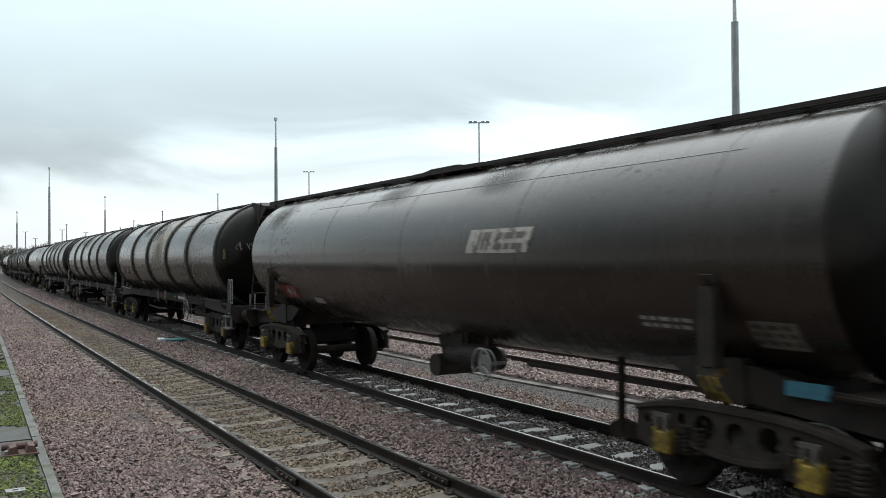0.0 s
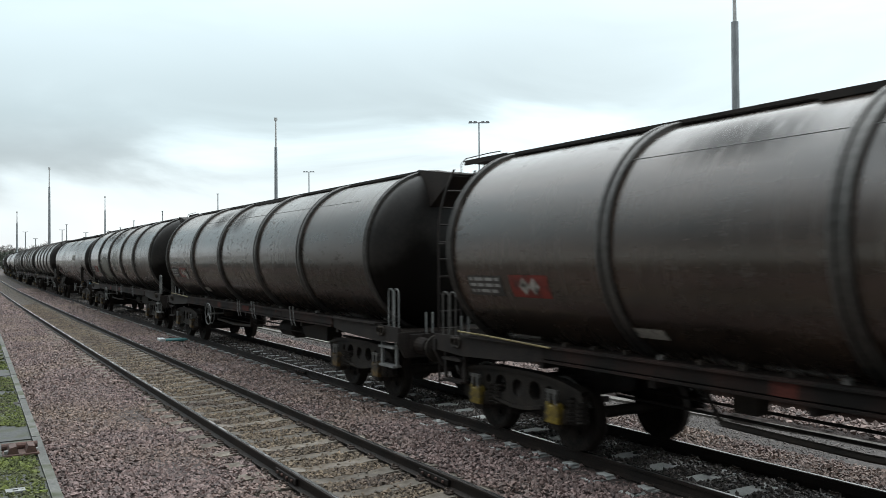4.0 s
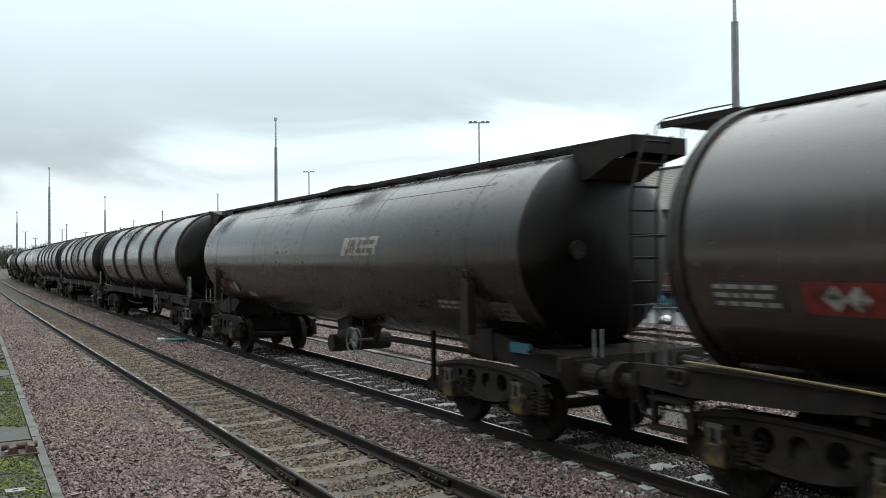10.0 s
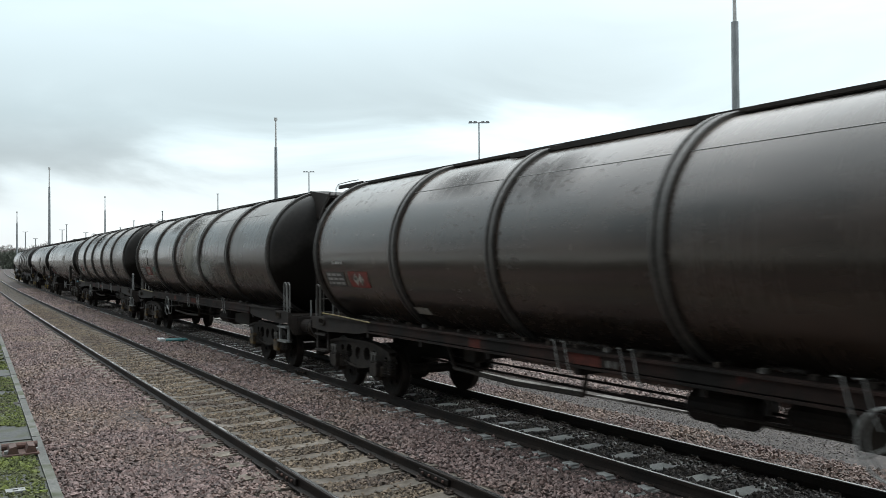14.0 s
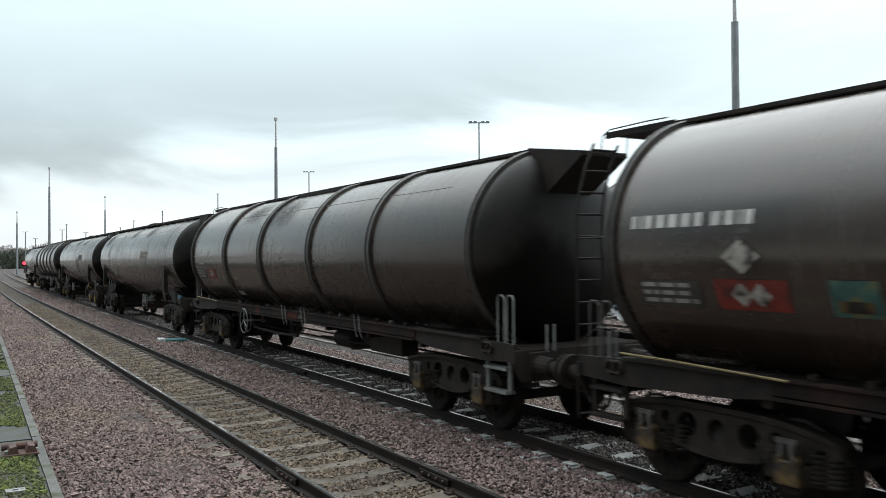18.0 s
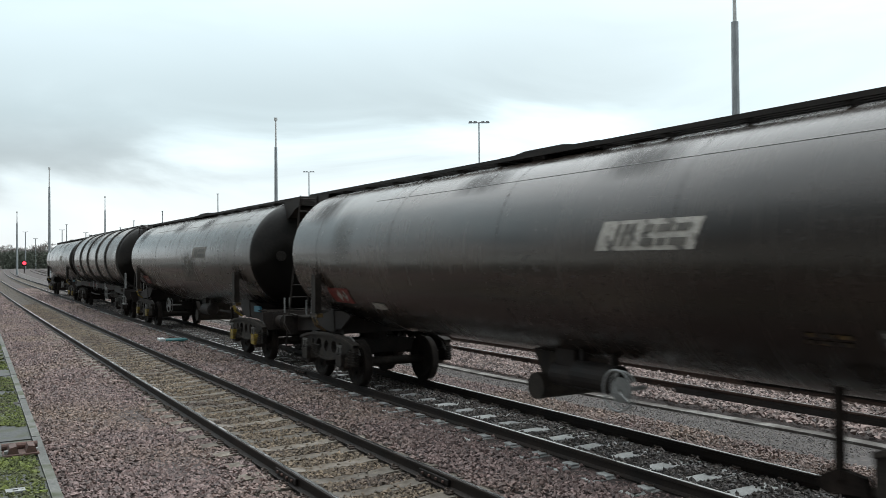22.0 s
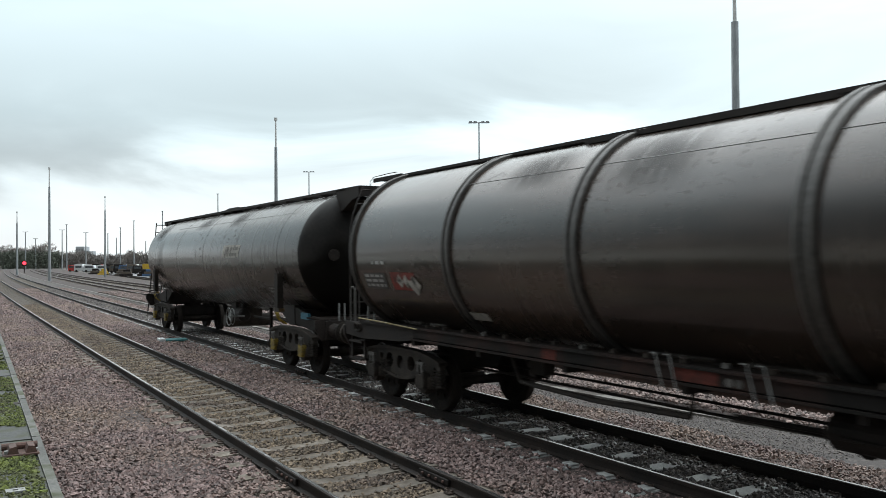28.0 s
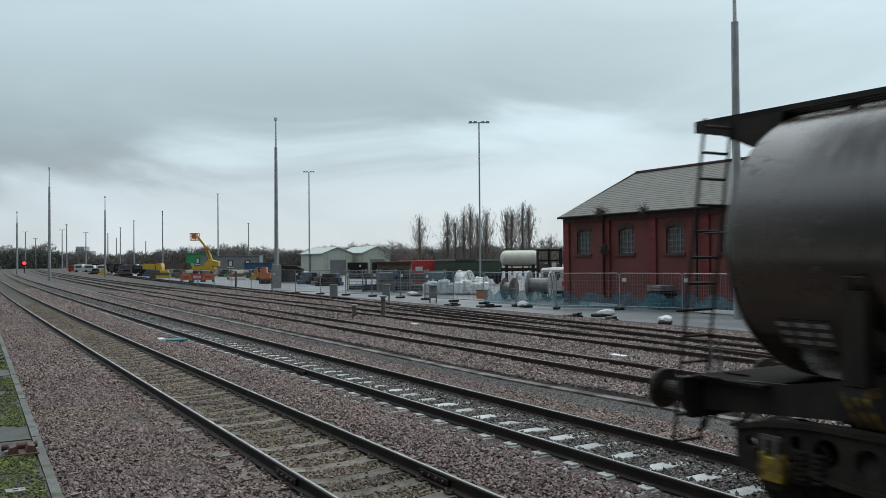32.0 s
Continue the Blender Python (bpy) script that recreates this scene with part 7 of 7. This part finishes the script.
    for k in range(24):
        part("rib", box(B(), -3.5 + 0.3 * k, -3.38 + 0.3 * k, -0.05, -0.003, 0.15, 2.25), "container_red", c)
    part("sign", box(B(), -1.6, -0.8, -0.08, -0.052, 1.5, 2.0), "white_paint", c)
    h = yard_thing("brick_hut", "small weathered brick hut with dark windows", "hut", 36.5, 70.5)
    part("wall", box(B(), -1.6, 1.6, 0, 2.5, 0, 2.5), "timber", h)
    part("roof", box(B(), -1.75, 1.75, -0.15, 2.65, 2.503, 2.65), "dark_brick", h)
    for xx in (-0.8, 0.7):
        part("window", box(B(), xx - 0.3, xx + 0.3, -0.03, -0.003, 1.0, 1.9), "black", h)
    # stillages behind the fence
    for k in range(12):
        s = yard_thing("stillage", "blue-grey steel stillage cage" if k % 3 else "dull grey steel stillage cage", "stillage", 31.9 + 0.66 * (k % 6), 69.0 - 1.75 * (k % 6), 4 * (k % 6 % 3), z=-0.3 + 1.0 * (k // 6), group="stacked stillages in the compound")
        mat = "container_blue" if k % 4 == 1 else "cabin_grey"
        part("tray", box(B(), -0.8, 0.8, 0, 1.2, 0.08, 0.16), mat, s)
        for x in (-0.8, 0.8):
            for y in (0.0, 1.2):
                part("post", box(B(), x - 0.04, x + 0.04, y - 0.04, y + 0.04, 0, 0.995), mat, s)
        for z in (0.35, 0.6, 0.85):
            part("rail", box(B(), -0.8, 0.8, -0.02, 0.02, z - 0.025, z + 0.025), mat, s)
        for x in (-0.4, 0.0, 0.4):
            part("upright", box(B(), x - 0.02, x + 0.02, -0.02, 0.02, 0.16, 0.85), mat, s)
        part("load", box(B(), -0.7, 0.7, 0.1, 1.1, 0.165, 0.5 + 0.12 * (k % 3), 0.05), "black" if k % 3 == 0 else "timber" if k % 3 == 1 else "cabin_grey", s)
    # bulk bags
    for k in range(8):
        b = yard_thing("bulk_bag", "full white woven bulk bag", "bag", 33.45 + 0.4 * k, 58.6 - 0.6 * k + 0.5 * (k % 2), 7 * k, group="white bulk bags in the compound")
        h = 0.95 + 0.12 * (k % 3)
        bm = B()
        box(bm, -0.42, 0.42, -0.42, 0.42, 0.0, h, 0.14)
        bmesh.ops.subdivide_edges(bm, edges=bm.edges, cuts=1)
        for v in bm.verts:
            v.co += Vector((random.uniform(-0.05, 0.05), random.uniform(-0.05, 0.05), random.uniform(-0.03, 0.03) if v.co.z > 0.1 else 0))
        part("sack", bm, "bulk_white", b)
        part("tie", rod(B(), (0, 0, h - 0.02), (0.05, 0, h + 0.2), 0.1, 8, 0.05), "bulk_white", b)

    # cable drums
    def drum(x, y, r, w, turn, mat, label, core=0.45):
        d = yard_thing("cable_drum", label, "cable drum", x, y, turn, group="cable drums in the compound")
        for s in (-1, 1):
            fl = part("flange", lathe(B(), [(s * w / 2 - 0.04, 0.0), (s * w / 2 - 0.04, r), (s * w / 2 + 0.04, r), (s * w / 2 + 0.04, 0.0)], r, 28), mat, d)
            bm = B()
            for k in range(6):
                a = k * math.pi / 3
                rod(bm, (0, s * (w / 2 + 0.05), r), (0.9 * r * math.cos(a), s * (w / 2 + 0.05), r + 0.9 * r * math.sin(a)), 0.03, 5)
            part("spokes", bm, "dull_galv", fl)
        part("winding", lathe(B(), [(-w / 2 + 0.05, 0.0), (-w / 2 + 0.05, r * core), (w / 2 - 0.05, r * core), (w / 2 - 0.05, 0.0)], r, 24), mat if core > 0.8 else "dull_galv", d)
    drum(35.2, 46.0, 1.0, 1.6, 66, "galv", "large grey steel cable drum", 0.5)
    drum(33.7, 47.6, 0.75, 0.7, 60, "timber", "brown wooden cable drum", 0.6)
    drum(37.2, 59.0, 0.95, 0.9, 60, "bulk_white", "large white cable drum wound full", 0.9)
    drum(38.0, 57.6, 0.7, 0.8, 66, "bulk_white", "white cable drum beside a larger one", 0.9)
    # van seen from behind
    v = yard_thing("white_van", "white panel van standing beside the brick works", "van", 36.9, 46.9, -20)
    part("body", box(B(), -0.85, 0.85, 0, 4.2, 0.35, 2.15, 0.14), "white_paint", v)
    part("rear_window", box(B(), -0.6, 0.6, -0.03, -0.003, 1.3, 1.85), "glass", v)
    part("bumper", box(B(), -0.86, 0.86, -0.12, -0.004, 0.3, 0.55, 0.03), "black", v)
    for s in (-1, 1):
        part("tail_lamp", box(B(), s * 0.8 - 0.07, s * 0.8 + 0.07, -0.03, -0.003, 0.9, 1.5), "signal_red", v)
        for y in (0.8, 3.4):
            part("wheel", rod(B(), (s * 0.84, y, 0.33), (s * 0.6, y, 0.33), 0.33, 14), "black", v)
    # stored cream tank on a frame
    t = yard_thing("storage_tank", "cream cylindrical tank on a dark frame", "tank", 44.5, 61.2, 90)
    bm = lathe(B(), [(-1.75, 0.0), (-1.72, 0.35), (-1.55, 0.62), (-1.3, 0.72), (1.3, 0.72), (1.55, 0.62), (1.72, 0.35), (1.75, 0.0)], 2.85, 28)
    part("barrel", bm, "cream", t, smooth=True)
    for y in (-1.2, 1.2):
        part("leg", box(B(), -0.6, 0.6, y - 0.1, y + 0.1, 0, 2.3), "black", t)
    part("bed", box(B(), -0.7, 0.7, -1.8, 1.8, 1.7, 2.0), "black", t)
    for k in range(3):
        g = yard_thing("flat_wagon", "dull green stabled wagon behind the compound", "wagon", 48.2 + 2.0 * k, 80.0 - 1.2 * k, group="stabled wagons behind the compound")
        part("body", box(B(), -1.45, 1.45, 0, 2.4, 1.0, 2.6, 0.05), "dark_green", g)
        part("roof", prism(B(), [(-1.5, 2.6), (1.5, 2.6), (1.4, 2.8), (-1.4, 2.8)], -0.05, 2.45, "y"), "dull_galv" if k != 1 else "dark_green", g)
        part("underframe", box(B(), -1.4, 1.4, 0.2, 2.2, 0.6, 0.99), "black", g)
        for xx in (-0.9, 0.9):
            part("wheel", rod(B(), (xx, 0.1, 0.45), (xx, 0.3, 0.45), 0.45, 14), "black", g)
    r = yard_thing("steel_rack", "dark open steel rack beside the brick works", "rack", 40.4, 51.6)
    for x in (-0.9, 0.0, 0.9):
        for y in (0, 0.8):
            part("post", box(B(), x - 0.05, x + 0.05, y - 0.05, y + 0.05, 0, 3.6), "black", r)
    for z in (0.8, 1.7, 2.6, 3.4):
        part("shelf", box(B(), -0.95, 0.95, -0.05, 0.85, z, z + 0.14), "black", r)
    part("load", box(B(), -0.85, 0.85, 0.05, 0.75, 1.85, 2.4, 0.04), "timber", r)
    part("notice", box(B(), 0.15, 0.5, -0.1, -0.06, 2.0, 2.5), "white_paint", r)
    p = yard_thing("pallet_stack", "dark stack of pallets against the brick wall", "pallets", 33.7, 33.2, 30)
    for k in range(8):
        part("pallet", box(B(), -0.6, 0.6, -0.5, 0.5, 0.17 * k, 0.17 * k + 0.12), "black" if k < 6 else "dull_galv", p)
    for k, (x, y) in enumerate(((34.0, 36.9), (34.1, 28.0), (34.0, 24.5))):
        p = thing("steel_beam", "long white-painted steel section by the fence", "beam", "", pose(x - 1.4, y, -0.3, 0, 0, 88))
        part("section", box(B(), -1.9, 1.9, -0.1, 0.1, 0.06, 0.22), "bulk_white", p)
        for xx in (-1.3, 1.3):
            part("bearer", box(B(), xx - 0.06, xx + 0.06, -0.2, 0.2, 0, 0.058), "timber", p)
    c = yard_thing("crate", "small orange-brown crate in the compound", "crate", 33.0, 50.0)
    part("box_body", box(B(), -0.4, 0.4, 0, 0.6, 0.0, 0.55, 0.03), "orange", c)
    part("lid", box(B(), -0.44, 0.44, -0.04, 0.64, 0.555, 0.62), "timber", c)
    # tower block far off
    t = thing("tower_block", "pale concrete tower block far beyond the yard", "building", "", pose(126, 972, -0.4, 0, 0, FACE))
    part("wall", box(B(), -8, 1, 0, 14, 0, 19.5), "tower", t)
    part("annex", box(B(), 1.01, 8, 0, 14, 0, 14.5), "tower", t)
    for k in range(5):
        for j in range(3):
            part("window", box(B(), -7 + 2.7 * j, -5.4 + 2.7 * j, -0.3, -0.01, 3.2 * k + 2.5, 3.2 * k + 4.2), "cabin_grey", t)
    # signal
    s = thing("ground_signal", "signal post showing a red light", "signal", "", pose(16.5, 232, -0.4, 0, 0, -3))
    part("post", rod(B(), (0, 0, 0), (0, 0, 2.4), 0.12, 8), "black", s)
    hd = part("head", box(B(), -0.5, 0.5, 0.0, 0.3, 2.0, 3.4, 0.08), "black", s)
    part("lens", rod(B(), (0, -0.14, 2.75), (0, -0.002, 2.75), 0.42, 18), "red_lens", hd, "glowing red lens")
    # lineside things near the sidings
    for x, y, tone in ((22.8, 53.0, "cabin_grey"), (27.2, 47.0, "dull_galv"), (25.8, 51.0, "cabin_grey")):
        g = thing("point_machine_box", "small grey lineside cabinet on legs" if tone != "black" else "small black lineside cabinet", "cabinet", "lineside cabinets by the sidings", pose(x, y, -0.3, 0, 0, FACE))
        part("case", box(B(), -0.26, 0.26, -0.2, 0.2, 0.35, 1.1, 0.04), tone, g)
        for xx in (-0.3, 0.3):
            part("leg", box(B(), 0.7 * xx - 0.05, 0.7 * xx + 0.05, -0.18, 0.18, 0, 0.349), tone, g)
        part("lid", box(B(), -0.29, 0.29, -0.23, 0.23, 1.103, 1.15), tone, g)
    for x, y, h in ((23.4, 77.6, 1.7), (17.4, 34.7, 1.0), (16.2, 35.3, 0.6)):
        g = thing("marker_post", "short weathered timber marker post", "post", "marker posts by the sidings", pose(x, y, -0.42))
        part("post", box(B(), -0.09, 0.09, -0.07, 0.07, 0, h + 0.2, 0.02), "timber", g)
        part("cap", box(B(), -0.14, 0.14, -0.1, 0.1, h + 0.203, h + 0.3, 0.02), "dull_galv", g)
    for i, (x, y) in enumerate(((27.5, 30.8), (26.6, 26.0), (29.0, 39.6), (31.0, 56.8))):
        g = thing("sandbag", "slumped white sandbag by the siding", "sandbag", "white sandbags along the fence", pose(x, y, -0.3, 0, 0, 40 * i))
        bm = B()
        bmesh.ops.create_icosphere(bm, subdivisions=2, radius=0.5, matrix=Matrix.Translation((0, 0, 0.16)) @ Matrix.Diagonal((1.15, 0.6, 0.36, 1)))
        for v in bm.verts:
            v.co += Vector((random.uniform(-0.05, 0.05), random.uniform(-0.05, 0.05), random.uniform(-0.03, 0.05)))
        part("sack", bm, "bulk_white", g, smooth=False)
        part("weight", box(B(), -0.75, 0.1, -0.3, 0.25, 0, 0.14, 0.04), "black", g)
    for i, (x, y) in enumerate(((27.4, 40.8), (26.5, 43.5), (26.0, 31.5), (25.5, 28.5))):
        g = thing("rubble_pile", "dark pile of offcut timber and rubble", "rubble", "rubble beside the fence", pose(x, y, -0.3, 0, 0, 25 * i))
        for k in range(6):
            bm = B()
            box(bm, -0.5 + 0.05 * k, 0.45 - 0.06 * k, -0.09, 0.09, 0, 0.1, 0.015)
            o = part("baulk", bm, "timber" if k % 2 else "black", g)
            o.matrix_basis = pose(random.uniform(-0.3, 0.3), -0.35 + 0.24 * (k % 4), 0.1 * (k // 4), 0, 0, random.uniform(-12, 12))
    for x, y, sx in ((6.62, 28.8, 0.36), (17.3, 30.2, 0.6), (16.4, 17.1, 0.55)):
        g = thing("teal_plate", "flat teal glass-fibre plate lying on the ballast", "plate", "teal plates on the ballast", pose(x, y, -0.13 if x < 10 else -0.2, 0, 0, -4))
        part("sheet", box(B(), -sx, sx, -0.3, 0.3, 0, 0.06, 0.01), "teal", g)
        part("end_block", box(B(), -sx - 0.2, -sx - 0.003, -0.3, 0.3, 0, 0.1, 0.01), "bulk_white", g)
    # fishplates and a joint bond on the near line
    for x, y in ((TRACK_1 - GAUGE / 2, 9.75), (TRACK_1 + GAUGE / 2, 8.75), (TRACK_2 - GAUGE / 2, 18.7)):
        f = thing("fishplate", "black steel fishplate joining the rail ends", "fishplate", "rail joints of the running lines", pose(x, y, 0))
        for s in (-1, 1):
            pl = part("plate", box(B(), s * 0.02, s * 0.05, -0.35, 0.35, -0.115, -0.045, 0.006), "black", f)
            for k in range(4):
                part("bolt", rod(B(), (s * 0.05, -0.25 + 0.165 * k, -0.08), (s * 0.075, -0.25 + 0.165 * k, -0.08), 0.018, 6), "rust", pl)


build_ground()
build_tracks()
build_train()
build_platform()
build_works()
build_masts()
build_fence()
build_yard()
build_trees()
build_stones()
motions()
